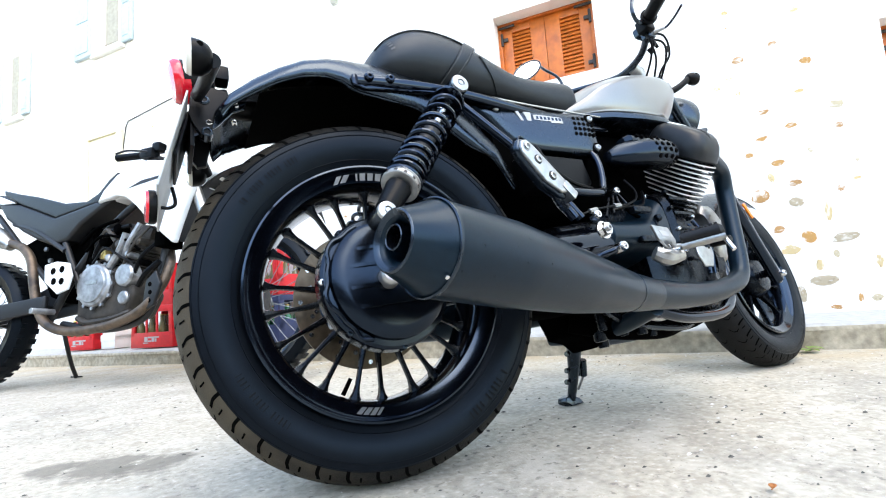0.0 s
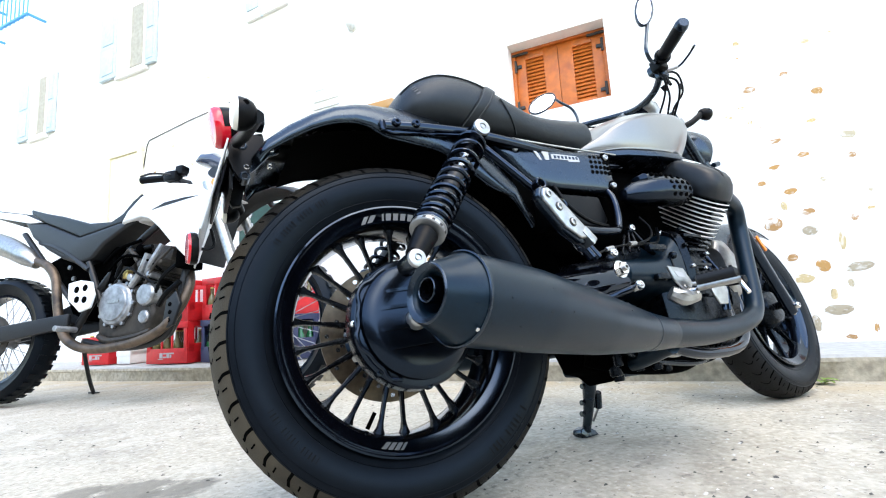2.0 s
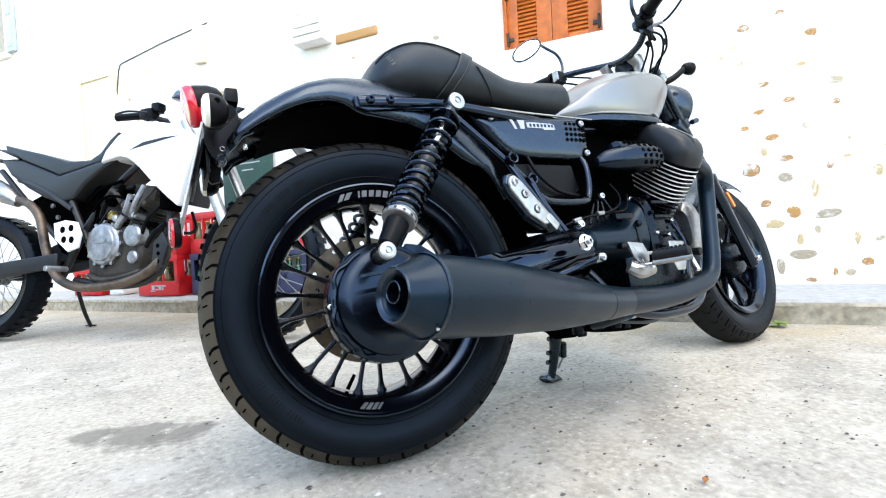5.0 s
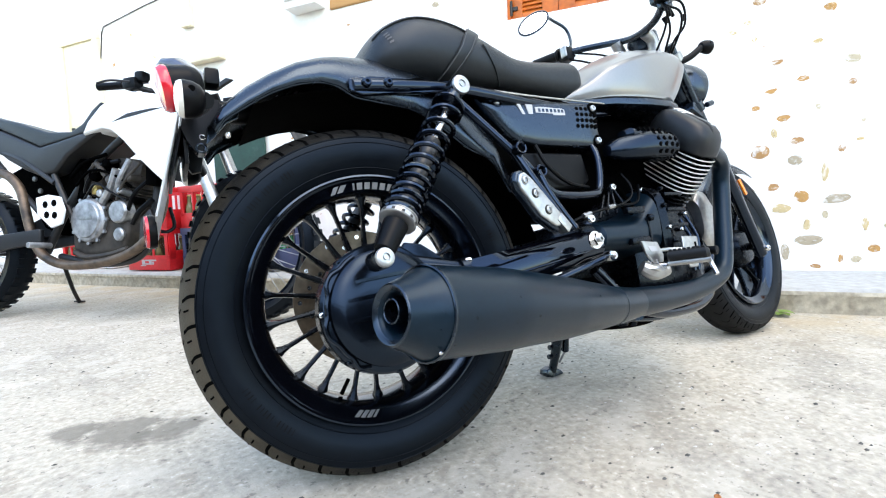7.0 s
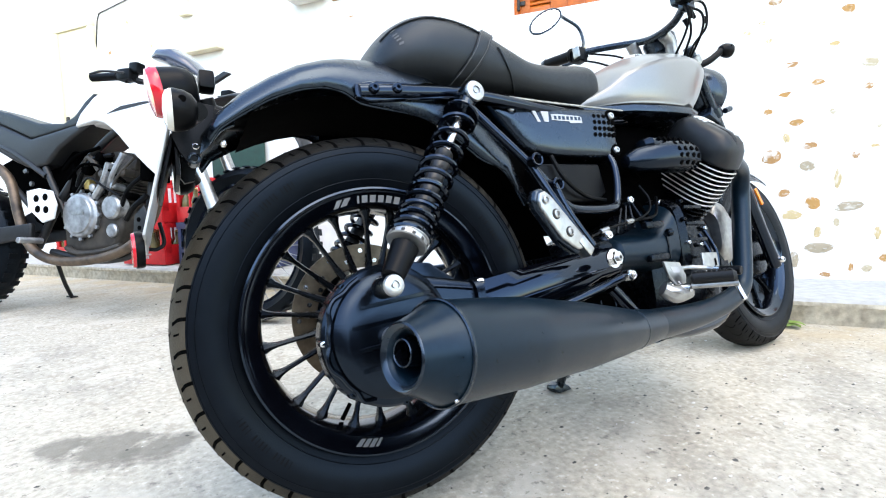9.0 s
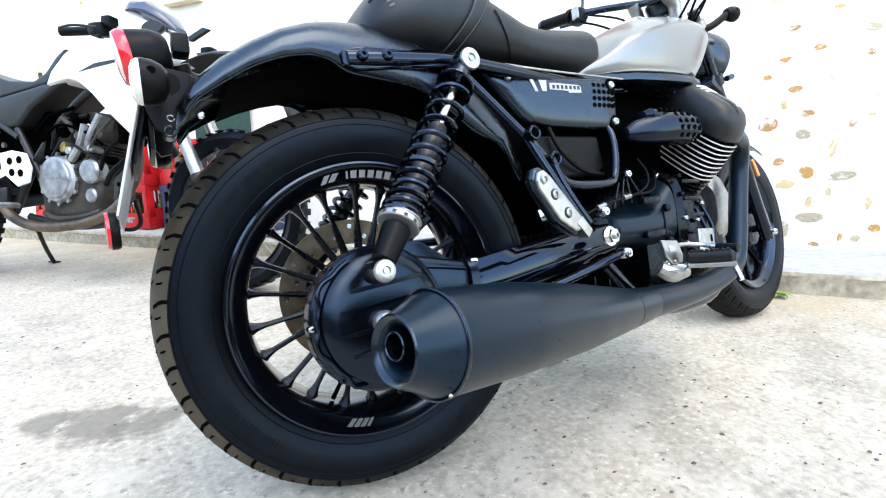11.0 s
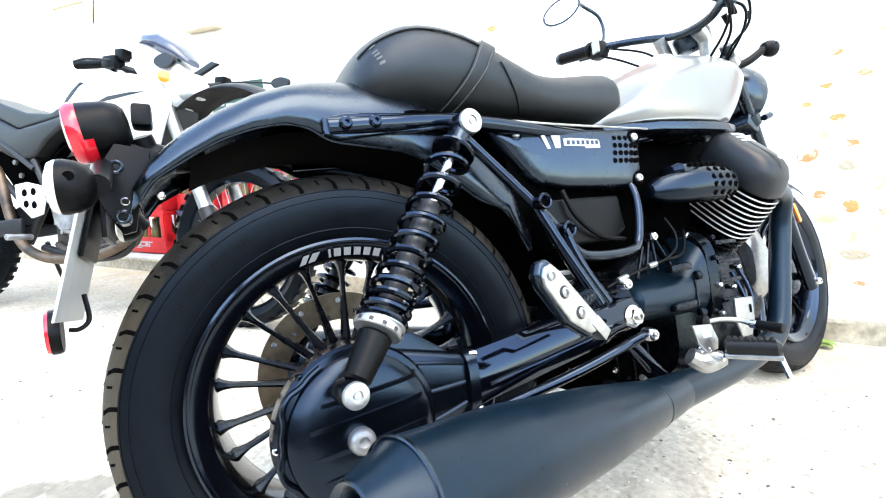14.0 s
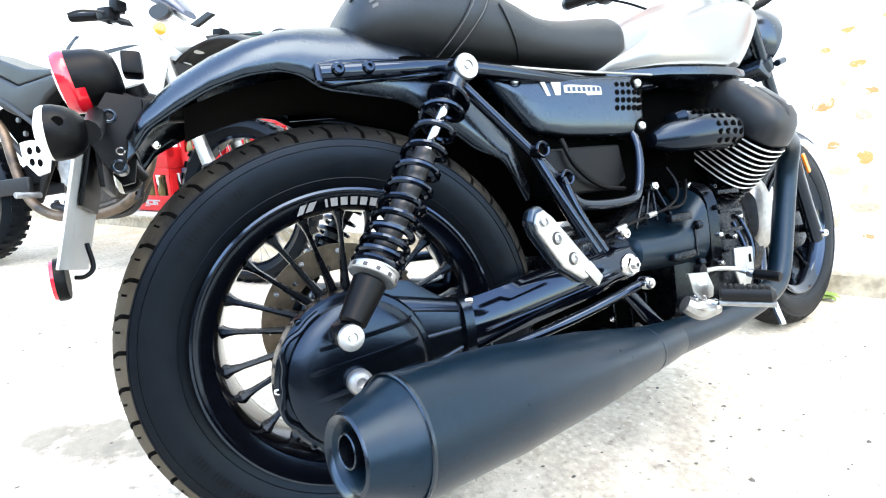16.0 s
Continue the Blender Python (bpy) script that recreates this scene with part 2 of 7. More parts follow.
def stone_shader():
    """Bare wall stones, ochre to grey one by one, with limewash left in patches."""
    m = shader("wall stone", (0.6, 0.45, 0.26), 0.9, vary=0.35, scale=60, bump=0.8, bump_scale=90)
    n, l = m.node_tree.nodes, m.node_tree.links
    b = n["Principled BSDF"]
    tc = [x for x in n if x.type == "TEX_COORD"][0]
    info, ramp = n.new("ShaderNodeObjectInfo"), n.new("ShaderNodeValToRGB")
    ramp.color_ramp.interpolation = "CONSTANT"
    for q, c in enumerate(((0.50, 0.27, 0.085), (0.58, 0.41, 0.17), (0.42, 0.345, 0.235), (0.60, 0.46, 0.24), (0.44, 0.24, 0.09), (0.53, 0.44, 0.29))):
        e = ramp.color_ramp.elements[q] if q < 2 else ramp.color_ramp.elements.new(q / 6)
        e.position, e.color = q / 6, (*c, 1)
    l.new(info.outputs["Random"], ramp.inputs[0])
    base = ramp.outputs[0]
    for scale, lo, hi, color, amount in ((0.9, 0.52, 0.66, (0.80, 0.77, 0.70), 0.9), (2.2, 0.58, 0.64, (0.20, 0.15, 0.09), 0.5), (3.0, 0.60, 0.66, (0.80, 0.77, 0.70), 0.7)):
        t, r, x = n.new("ShaderNodeTexNoise"), n.new("ShaderNodeMapRange"), n.new("ShaderNodeMix")
        t.noise_dimensions = "4D"
        t.inputs["Scale"].default_value, t.inputs["Detail"].default_value = scale, 6
        l.new(tc.outputs["Object"], t.inputs["Vector"])
        shift = n.new("ShaderNodeMath")
        shift.operation = "MULTIPLY"
        shift.inputs[1].default_value = 40.0
        l.new(info.outputs["Random"], shift.inputs[0])
        l.new(shift.outputs[0], t.inputs["W"])
        r.inputs["From Min"].default_value, r.inputs["From Max"].default_value, r.inputs["To Max"].default_value = lo, hi, amount
        l.new(t.outputs["Fac"], r.inputs["Value"])
        x.data_type = "RGBA"
        l.new(r.outputs[0], x.inputs[0])
        l.new(base, x.inputs[6])
        x.inputs[7].default_value = (*color, 1)
        base = x.outputs[2]
    l.new(base, b.inputs["Base Color"])
    return m


STONE = stone_shader()
SHUTTER = shader("orange-brown stained wood", (0.50, 0.122, 0.012), 0.45, vary=0.22, scale=22, bump=0.3, bump_scale=80, second=(0.42, 0.092, 0.009), second_scale=7)

# ---- mesh helpers ----


def obj(name, bm, mats, parent=None, label="", angle=35, kind="", category="", group=""):
    """One mesh object from a bmesh; mats: a material or a list of them."""
    bmesh.ops.recalc_face_normals(bm, faces=bm.faces[:])
    me = bpy.data.meshes.new(name)
    bm.to_mesh(me)
    bm.free()
    for m in mats if isinstance(mats, (list, tuple)) else [mats]:
        me.materials.append(m)
    me.polygons.foreach_set("use_smooth", [True] * len(me.polygons))
    me.set_sharp_from_angle(angle=radians(angle))
    ob = new(name, me)
    while parent and parent.parent and parent.parent.parent:
        parent = parent.parent
    ob.parent = parent
    return tagged(ob, label, category, group, kind)


def part(name, bm, material, parent, label="", angle=35):
    return obj(name, bm, material, parent, label, angle)


def thing(name, m, label, category, group=""):
    ob = new(name)
    ob.matrix_world = m
    ob.empty_display_size = 0.1
    return tagged(ob, label, category, group)


def axis(p0, p1):
    """A matrix whose origin is p0 and whose z runs to p1."""
    p0, p1 = Vector(p0), Vector(p1)
    return Matrix.Translation(p0) @ (p1 - p0).to_track_quat("Z", "Y").to_matrix().to_4x4()


def lathe(profile, m=Matrix(), seg=48, bm=None, slots=None, start=0.0, arc=360.0, cap=True):
    """A turned body: (radius, height) pairs about the z of m."""
    bm = bm or bmesh.new()
    full = arc >= 359.9
    cols = seg if full else seg + 1
    rings = []
    for r, h in profile:
        if r < 1e-6:
            rings.append([bm.verts.new(m @ Vector((0, 0, h)))] * cols)
        else:
            rings.append([bm.verts.new(m @ Vector((r * math.cos(radians(start + arc * i / seg)), r * math.sin(radians(start + arc * i / seg)), h))) for i in range(cols)])
    for k in range(len(rings) - 1):
        a, b = rings[k], rings[k + 1]
        for i in range(seg):
            j = (i + 1) % cols
            vs = []
            for v in (a[i], a[j], b[j], b[i]):
                if v not in vs:
                    vs.append(v)
            if len(vs) > 2:
                f = bm.faces.new(vs)
                if slots:
                    f.material_index = slots[k]
    if cap and full:
        for ring, (r, h) in ((rings[0], profile[0]), (rings[-1], profile[-1])):
            if r > 1e-6 and profile[0] != profile[-1]:
                bm.faces.new(ring)
    return bm


def rod(p0, p1, r0, r1=None, seg=16, bm=None, edge=0.0):
    r1 = r0 if r1 is None else r1
    h = (Vector(p1) - Vector(p0)).length
    e = edge or min(r0, r1, h) * 0.12
    return lathe([(max(r0 - e, 1e-4), 0), (r0, e), (r1, h - e), (max(r1 - e, 1e-4), h)], axis(p0, p1), seg, bm)


def spline(points, n=8):
    """A smooth line through the points."""
    ps = [Vector(p) for p in points]
    ps = [ps[0] * 2 - ps[1]] + ps + [ps[-1] * 2 - ps[-2]]
    out = []
    for i in range(1, len(ps) - 2):
        a, b, c, d = ps[i - 1:i + 3]
        for k in range(n):
            t = k / n
            out.append(0.5 * ((2 * b) + (c - a) * t + (2 * a - 5 * b + 4 * c - d) * t * t + (3 * b - a - 3 * c + d) * t ** 3))
    out.append(ps[-2])
    return out


def tube(points, radius, seg=10, n=6, bm=None, smooth=True):
    """A pipe along the points; radius: a number, or one for each point."""
    bm = bm or bmesh.new()
    line = spline(points, n) if smooth and len(points) > 2 else [Vector(p) for p in points]
    rs = radius if isinstance(radius, (list, tuple)) else [radius] * len(points)
    side = None
    rings = []
    for i, p in enumerate(line):
        d = (line[min(i + 1, len(line) - 1)] - line[max(i - 1, 0)]).normalized()
        if side is None:
            side = d.orthogonal().normalized()
        side = (side - d * side.dot(d)).normalized()
        up = d.cross(side)
        f = i / max(1, len(line) - 1) * (len(rs) - 1)
        k = min(int(f), len(rs) - 2)
        r = rs[k] + (rs[k + 1] - rs[k]) * (f - k)
        rings.append([bm.verts.new(p + (side * math.cos(a) + up * math.sin(a)) * r) for a in (2 * math.pi * j / seg for j in range(seg))])
    for a, b in zip(rings, rings[1:]):
        for j in range(seg):
            bm.faces.new((a[j], a[(j + 1) % seg], b[(j + 1) % seg], b[j]))
    bm.faces.new(rings[0])
    bm.faces.new(rings[-1])
    return bm


def loft(rings, bm=None, closed=True, caps=True):
    bm = bm or bmesh.new()
    vs = [[bm.verts.new(p) for p in ring] for ring in rings]
    n = len(vs[0])
    for a, b in zip(vs, vs[1:]):
        for j in range(n if closed else n - 1):
            bm.faces.new((a[j], a[(j + 1) % n], b[(j + 1) % n], b[j]))
    if caps and closed:
        bm.faces.new(vs[0])
        bm.faces.new(vs[-1])
    return bm


def bevelled(bm, w, seg=2, angle=30):
    es = [e for e in bm.edges if len(e.link_faces) == 2 and e.calc_face_angle(0) > radians(angle)]
    bmesh.ops.bevel(bm, geom=es, offset=w, segments=seg, affect="EDGES", profile=0.6, clamp_overlap=True)
    return bm


def box(c, size, m=Matrix(), bevel=0.0, bm=None, seg=2):
    """A box about c with its sides along the axes of m."""
    b = bmesh.new()
    bmesh.ops.create_cube(b, size=1.0)
    for v in b.verts:
        v.co = Vector((v.co.x * size[0], v.co.y * size[1], v.co.z * size[2]))
    if bevel:
        bevelled(b, bevel, seg)
    for v in b.verts:
        v.co = m @ (v.co + Vector(c))
    return join(bm, b)


def join(bm, b):
    if bm is None:
        return b
    me = bpy.data.meshes.new("join")
    b.to_mesh(me)
    b.free()
    bm.from_mesh(me)
    bpy.data.meshes.remove(me)
    return bm


def slab(outline, y0, y1, bevel=0.004, shear=0.0, seg=3, bm=None, at=0.0):
    """An outline in x and z drawn out from y0 to y1; shear: the shift of y with x from at."""
    b = bmesh.new()
    f = b.faces.new([b.verts.new((x, y0, z)) for x, z in outline])
    ex = bmesh.ops.extrude_face_region(b, geom=[f])
    for v in ex["geom"]:
        if isinstance(v, bmesh.types.BMVert):
            v.co.y = y1
    bmesh.ops.recalc_face_normals(b, faces=b.faces[:])
    if bevel:
        bevelled(b, bevel, seg, 20)
    for v in b.verts:
        v.co.y += shear * (v.co.x - at)
    return join(bm, b)


def oval(x, hw, z0, z1, n=28, p=2.6, y=0.0):
    """A rounded section across x, hw wide to each side, from z0 to z1."""
    zc, hh = (z0 + z1) / 2, (z1 - z0) / 2
    out = []
    for i in range(n):
        a = 2 * math.pi * i / n
        c, s = math.cos(a), math.sin(a)
        out.append(Vector((x, y + hw * math.copysign(abs(c) ** (2 / p), c), zc + hh * math.copysign(abs(s) ** (2 / p), s))))
    return out


def mirrored(bm):
    for v in bm.verts:
        v.co.y = -v.co.y
    return bm

# ---- the place ----


WALL_M = Matrix(((WALL_U.x, WALL_N.x, 0, 0), (WALL_U.y, WALL_N.y, 0, 0), (0, 0, 1, 0), (0, 0, 0, 1)))

bm = bmesh.new()
G = 90
xs = [-3000, -300, -40] + [-8 + 16 * i / G for i in range(G + 1)] + [40, 300, 3000]
vs = [[bm.verts.new((x, y, 0.0 if max(abs(x), abs(y)) > 8.1 else 0.0016 * noise.noise((x * 5, y * 5, 0)) - 0.0012)) for y in xs] for x in xs]
for i in range(len(xs) - 1):
    for j in range(len(xs) - 1):
        bm.faces.new((vs[i][j], vs[i + 1][j], vs[i + 1][j + 1], vs[i][j + 1]))
obj("ground", bm, CONCRETE, None, "pale worn concrete lane with faint stains", kind="structure")

# a rough cast lip over a worn face, its top limewashed like the wall
rings = []
for i in range(-140, 141):
    u = 0.05 * i if abs(i) < 120 else math.copysign(6 + 0.4 * (abs(i) - 120), i)
    rough = [0.005 * noise.noise((u * 9, k * 3.1, 0)) + 0.003 * noise.noise((u * 31, k, 2)) for k in range(4)]
    rings.append([WALL_M @ Vector((u, d, z)) for d, z in ((KERB_D, -0.04), (KERB_D + rough[0], 0.060), (KERB_D - 0.007 + rough[1], 0.070), (KERB_D - 0.005 + rough[2], KERB_H - 0.010), (KERB_D + 0.008, KERB_H + rough[3] * 0.6), (WALL_D - 0.02, KERB_H + 0.006), (WALL_D + 0.01, KERB_H + 0.012), (WALL_D + 0.01, -0.04))])
bm = loft(rings)
for f in bm.faces:
    f.normal_update()
    f.material_index = 1 if abs(f.normal.z) > 0.7 else 0
obj("kerb", bm, [KERB, KERB_TOP], None, "rough low concrete kerb along the house wall", kind="structure")

WIN_U, WIN_Z, WIN_W, WIN_H = -0.03, 1.72, 0.57, 0.47
WIN2_U, WIN2_Z = 1.735, 1.16


def pierced_wall(us, zs, holes):
    """One sheet of wall with square openings, 0.4 m thick."""
    b = bmesh.new()
    grid = [[b.verts.new((u, WALL_D, z)) for z in zs] for u in us]
    for i in range(len(us) - 1):
        for j in range(len(zs) - 1):
            if not any(abs((us[i] + us[i + 1]) / 2 - u) < WIN_W / 2 and abs((zs[j] + zs[j + 1]) / 2 - z) < WIN_H / 2 for u, z in holes):
                b.faces.new((grid[i][j], grid[i + 1][j], grid[i + 1][j + 1], grid[i][j + 1]))
    out = bmesh.ops.extrude_face_region(b, geom=b.faces[:])
    for v in out["geom"]:
        if isinstance(v, bmesh.types.BMVert):
            v.co.y += 0.4
    for v in b.verts:
        v.co = WALL_M @ v.co
    return b


HOLES = ((WIN_U, WIN_Z), (WIN2_U, WIN2_Z))
us = sorted([-14, 12] + [u + k * WIN_W / 2 for u, z in HOLES for k in (-1, 1)])
zs = sorted([-0.05, 5.4] + [z + k * WIN_H / 2 for u, z in HOLES for k in (-1, 1)])
bm = pierced_wall(us, zs, HOLES)
wall = obj("wall_house", bm, PLASTER, None, "whitewashed rubble house wall with bare stones", kind="structure")

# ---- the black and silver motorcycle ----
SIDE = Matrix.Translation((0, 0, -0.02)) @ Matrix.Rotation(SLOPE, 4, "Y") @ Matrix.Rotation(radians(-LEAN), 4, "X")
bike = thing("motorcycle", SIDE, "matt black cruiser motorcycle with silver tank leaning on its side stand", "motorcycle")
AXLE_Y = Matrix.Rotation(radians(90), 4, "X")
R_TYRE = 0.323


def tyre(centre, r, r_bead, half, parent, seg=128, grooves=40, groove_fn=None, label="black road tyre with a dusty tread", tread=TREAD):
    """Tyre about the y axis through centre, with near-black strips laid on its tread for grooves."""
    k = half / 0.075
    h = r - r_bead
    side = [(r_bead, 0.058), (r_bead + 0.12 * h, 0.064), (r_bead + 0.3 * h, 0.0725), (r_bead + 0.5 * h, 0.0755), (r_bead + 0.68 * h, 0.073), (r_bead + 0.72 * h, 0.0715), (r_bead + 0.80 * h, 0.0655), (r_bead + 0.90 * h, 0.052), (r_bead + 0.96 * h, 0.034), (r_bead + 0.99 * h, 0.017), (r, 0)]
    prof = [(a, -b * k) for a, b in side] + [(a, b * k) for a, b in side[-2::-1]]
    slots = [1 if min(prof[i][0], prof[i + 1][0]) >= r_bead + 0.715 * h else 0 for i in range(len(prof) - 1)]
    m = Matrix.Translation(centre) @ AXLE_Y
    t = part("tyre", lathe(prof, m, seg, slots=slots, cap=False), [RUBBER, tread], parent, label)
    # near-black strips for the grooves, following the tread from the shoulder inward

    def surf(v, ang, lift=0.0008):
        a = abs(v) * half
        i = max(j for j in range(len(side)) if side[j][1] * k >= a - 1e-9)
        if i == len(side) - 1:
            rr = r
        else:
            (r0, y0), (r1, y1) = side[i], side[i + 1]
            f = (y0 * k - a) / max(1e-6, (y0 - y1) * k)
            rr = r0 + (r1 - r0) * f
        return m @ Vector(((rr + lift) * math.cos(ang), (rr + lift) * math.sin(ang), math.copysign(a, v)))

    for i in range(grooves):
        base = 2 * math.pi * i / grooves
        for sgn in (-1, 1):
            for lane in groove_fn or (((0.965, 0.0), (0.90, 0.004), (0.82, 0.014), (0.74, 0.034), (0.70, 0.040)), ((0.62, 0.09), (0.50, 0.12), (0.36, 0.11), (0.22, 0.05)), ((0.88, 0.098), (0.80, 0.106), (0.74, 0.110))):
                off = 0.5 * math.pi / grooves if sgn > 0 else 0
                wide = (0.0030 if lane[0][0] > 0.9 else 0.0016) / r
                pts = [(v * sgn, base + off + a * 30 / grooves) for v, a in lane]
                dense = []
                for (v0, a0), (v1, a1) in zip(pts, pts[1:]):
                    dense += [(v0 + (v1 - v0) * q / 3, a0 + (a1 - a0) * q / 3) for q in range(3)]
                dense.append(pts[-1])
                bm, prev = bmesh.new(), None
                for v, a in dense:
                    pair = (bm.verts.new(surf(v, a - wide)), bm.verts.new(surf(v, a + wide)))
                    if prev:
                        bm.faces.new((prev[0], prev[1], pair[1], pair[0]))
                    prev = pair
                part("tread_groove", bm, GROOVE, t)
    # raised rings and faint moulded marks on the sidewalls
    for f, yy, rad in ((0.16, 0.0662, 0.0009), (0.60, 0.0747, 0.0007), (0.70, 0.0724, 0.0011)):
        for sgn in (-1, 1):
            part("sidewall_ring", tube([m @ Vector(((r_bead + f * h) * math.cos(a), (r_bead + f * h) * math.sin(a), sgn * yy * k)) for a in (2 * math.pi * q / 96 for q in range(97))], rad, 5, smooth=False), RUBBER, t)
    marks = bmesh.new()
    for a0, count, step, f0, f1 in ((-152, 17, 1.55, 0.33, 0.44), (-60, 12, 1.9, 0.40, 0.54), (20, 14, 1.5, 0.32, 0.41), (120, 19, 1.45, 0.35, 0.46)):
        for q in range(count):
            if q % 6 == 4:
                continue
            for sgn in (-1, 1):
                a = radians(a0 + q * step)
                w = radians(step * (0.17 if q % 3 else 0.10))
                corners = [m @ Vector(((r_bead + f * h) * math.cos(b), (r_bead + f * h) * math.sin(b), sgn * (0.0735 + 0.004 * (f - 0.3) * 3 + 0.0009) * k)) for b, f in ((a - w, f0), (a + w, f0), (a + w, f1), (a - w, f1))]
                marks.faces.new([marks.verts.new(c) for c in corners])
    tagged(part("moulded_lettering", marks, RUBBER_MARK, t), kind="stuff")
    return t


def wheel(name, place, r, half, spokes, phase, parent, label, scale=1.0, tread=TREAD):
    w = new(name)
    w.parent = parent
    w.matrix_basis = place
    centre = Vector((0, 0, 0))
    tagged(w, label)
    tyre(centre, r, 0.211 * scale, half, w, tread=tread)
    k = half / 0.075
    m = Matrix.Translation(centre) @ AXLE_Y
    lip = [(0.2110, 0.0650), (0.2140, 0.0675), (0.2130, 0.0710), (0.2098, 0.0722), (0.2060, 0.0690), (0.2035, 0.0655), (0.1870, 0.0570), (0.1820, 0.0450), (0.1800, 0.0200), (0.1790, 0.0)]
    lip = [(a * scale, b) for a, b in lip]
    prof = [(a, -b * k) for a, b in lip] + [(a, b * k) for a, b in lip[-2::-1]]
    rim = part("rim", lathe(prof, m, 128, cap=False), RIM_GLOSS, w, "gloss black cast rim")
    for i in range(spokes):
        a = radians(phase + 360 * i / spokes)
        e, side = Vector((math.cos(a), 0, math.sin(a))), Vector((-math.sin(a), 0, math.cos(a)))
        yo = -0.012 if i % 2 else 0.010
        rings = []
        for rr, wd, dp, y in ((0.060, 0.0085, 0.016, yo * 0.4), (0.085, 0.0065, 0.012, yo * 0.5 - 0.004), (0.130, 0.0042, 0.0085, yo * 0.8 - 0.007), (0.160, 0.0044, 0.0085, yo - 0.007), (0.172, 0.0068, 0.011, yo - 0.007), (0.181, 0.0115, 0.014, yo - 0.007)):
            c = e * rr * scale + Vector((0, y, 0))
            rings.append([c + side * (wd * math.cos(q)) + Vector((0, dp * math.sin(q), 0)) for q in (math.pi / 4 * j for j in range(8))])
        part("spoke", loft(rings), BLACK_CAST, rim)
    part("hub", lathe([(0.03, -0.075), (0.055, -0.07), (0.066, -0.035), (0.066, 0.035), (0.05, 0.06), (0.03, 0.065)], m, 40), BLACK_CAST, w)
    return w, m


def disc(m, y, r0, r1, parent, holes=24):
    d = part("brake_disc", lathe([(r0, y - 0.0025), (r1, y - 0.0025), (r1, y + 0.0025), (r0, y + 0.0025), (r0, y - 0.0025)], m, 72, cap=False), BRONZE, parent, "drilled steel brake disc")
    for i in range(holes):
        a = 2 * math.pi * i / holes
        rr = r0 + (r1 - r0) * (0.35 if i % 2 else 0.72)
        # bright discs stand for drill holes, the lit ground behind put into colour
        part("rivet", lathe([(0.0, y + 0.0032), (0.0042, y + 0.0032), (0.0042, y - 0.0032), (0.0, y - 0.0032)], m @ Matrix.Translation((rr * math.cos(a), rr * math.sin(a), 0)), 10), CHROME, d)
    for i in range(8):
        a = 2 * math.pi * i / 8 + 0.2
        part("disc_bolt", lathe([(0.0042, y - 0.004), (0.0042, y + 0.004), (0, y + 0.004)], m @ Matrix.Translation(((r0 + 0.006) * math.cos(a), (r0 + 0.006) * math.sin(a), 0)), 10), CHROME, d)
    return d


def bolt(p, d, r, h, parent, mat=CHROME, name="bolt", label=""):
    """A domed screw at p looking along d, with a sunk socket."""
    d = Vector(d).normalized()
    m = axis(p, Vector(p) + d)
    b = part(name, lathe([(r, -h), (r, h * 0.35), (r * 0.92, h * 0.7), (r * 0.72, h), (r * 0.4, h * 1.04), (r * 0.38, h * 0.4), (0, h * 0.38)], m, 18), mat, parent, label)
    return b


def nut(p, d, r, h, parent):
    d = Vector(d).normalized()
    m = axis(p, Vector(p) + d)
    n = part("nut", bevelled(lathe([(r, 0), (r, h)], m, 6), r * 0.08, 1), CHROME, parent)
    part("washer", lathe([(r * 1.35, -0.002), (r * 1.35, 0.0015), (0, 0.0015)], m, 24), CHROME, n)
    part("stud", lathe([(r * 0.5, h), (r * 0.5, h + 0.004), (r * 0.42, h + 0.005), (r * 0.25, h + 0.005), (r * 0.22, h + 0.001), (0, h + 0.001)], m, 16), ALLOY, n)
    return n


RIGHT = Vector((0, -1, 0))
REAR = pose(0.021, 0.029, 0.338, 5.7, 0.85, -7.5)
rear, rear_m = wheel("rear_wheel", REAR, 0.307, 0.0756, 22, 205.5, bike, "black cast rear wheel with thin spokes")
disc(rear_m, -0.052, 0.085, 0.128, rear)
STEER = pose(1.401, 0.116, 0.354, 0.2, -1.85, 3.8)
front, front_m = wheel("front_wheel", STEER, 0.2857, 0.058, 20, 4.0, bike, "black cast front wheel with a grooved tyre", 0.90, TREAD_DARK)
disc(front_m, -0.048, 0.075, 0.115, front)
part("valve_stem", rod((-0.064, -0.006, -0.165), (-0.050, -0.010, -0.140), 0.004, 0.0035, 10), DEEP, rear)

# plain pale bars in place of the rim lettering
for a0, a1 in ((104.6, 107.2), (100.6, 103.6), (96.6, 97.6), (92.6, 95.4), (88.6, 91.4), (84.6, 87.4), (80.6, 83.4), (76.6, 79.4), (66, 68), (63, 65), (262.5, 264.0), (259.5, 261.8), (256.5, 258.8), (253.5, 255.8)):
    rows = []
    for q in range(5):
        a = radians(a0 + (a1 - a0) * q / 4)
        rows.append([Vector((rr * math.cos(a + sk), y, rr * math.sin(a + sk))) for rr, y, sk in ((0.2005, -0.0662, 0), (0.1895, -0.0602, 0.045 if a0 > 98 else 0.0))])
    part("marking", loft(rows, closed=False), RIM_MARK if a0 < 200 else STITCH, rear, "plain pale bar on the rim")

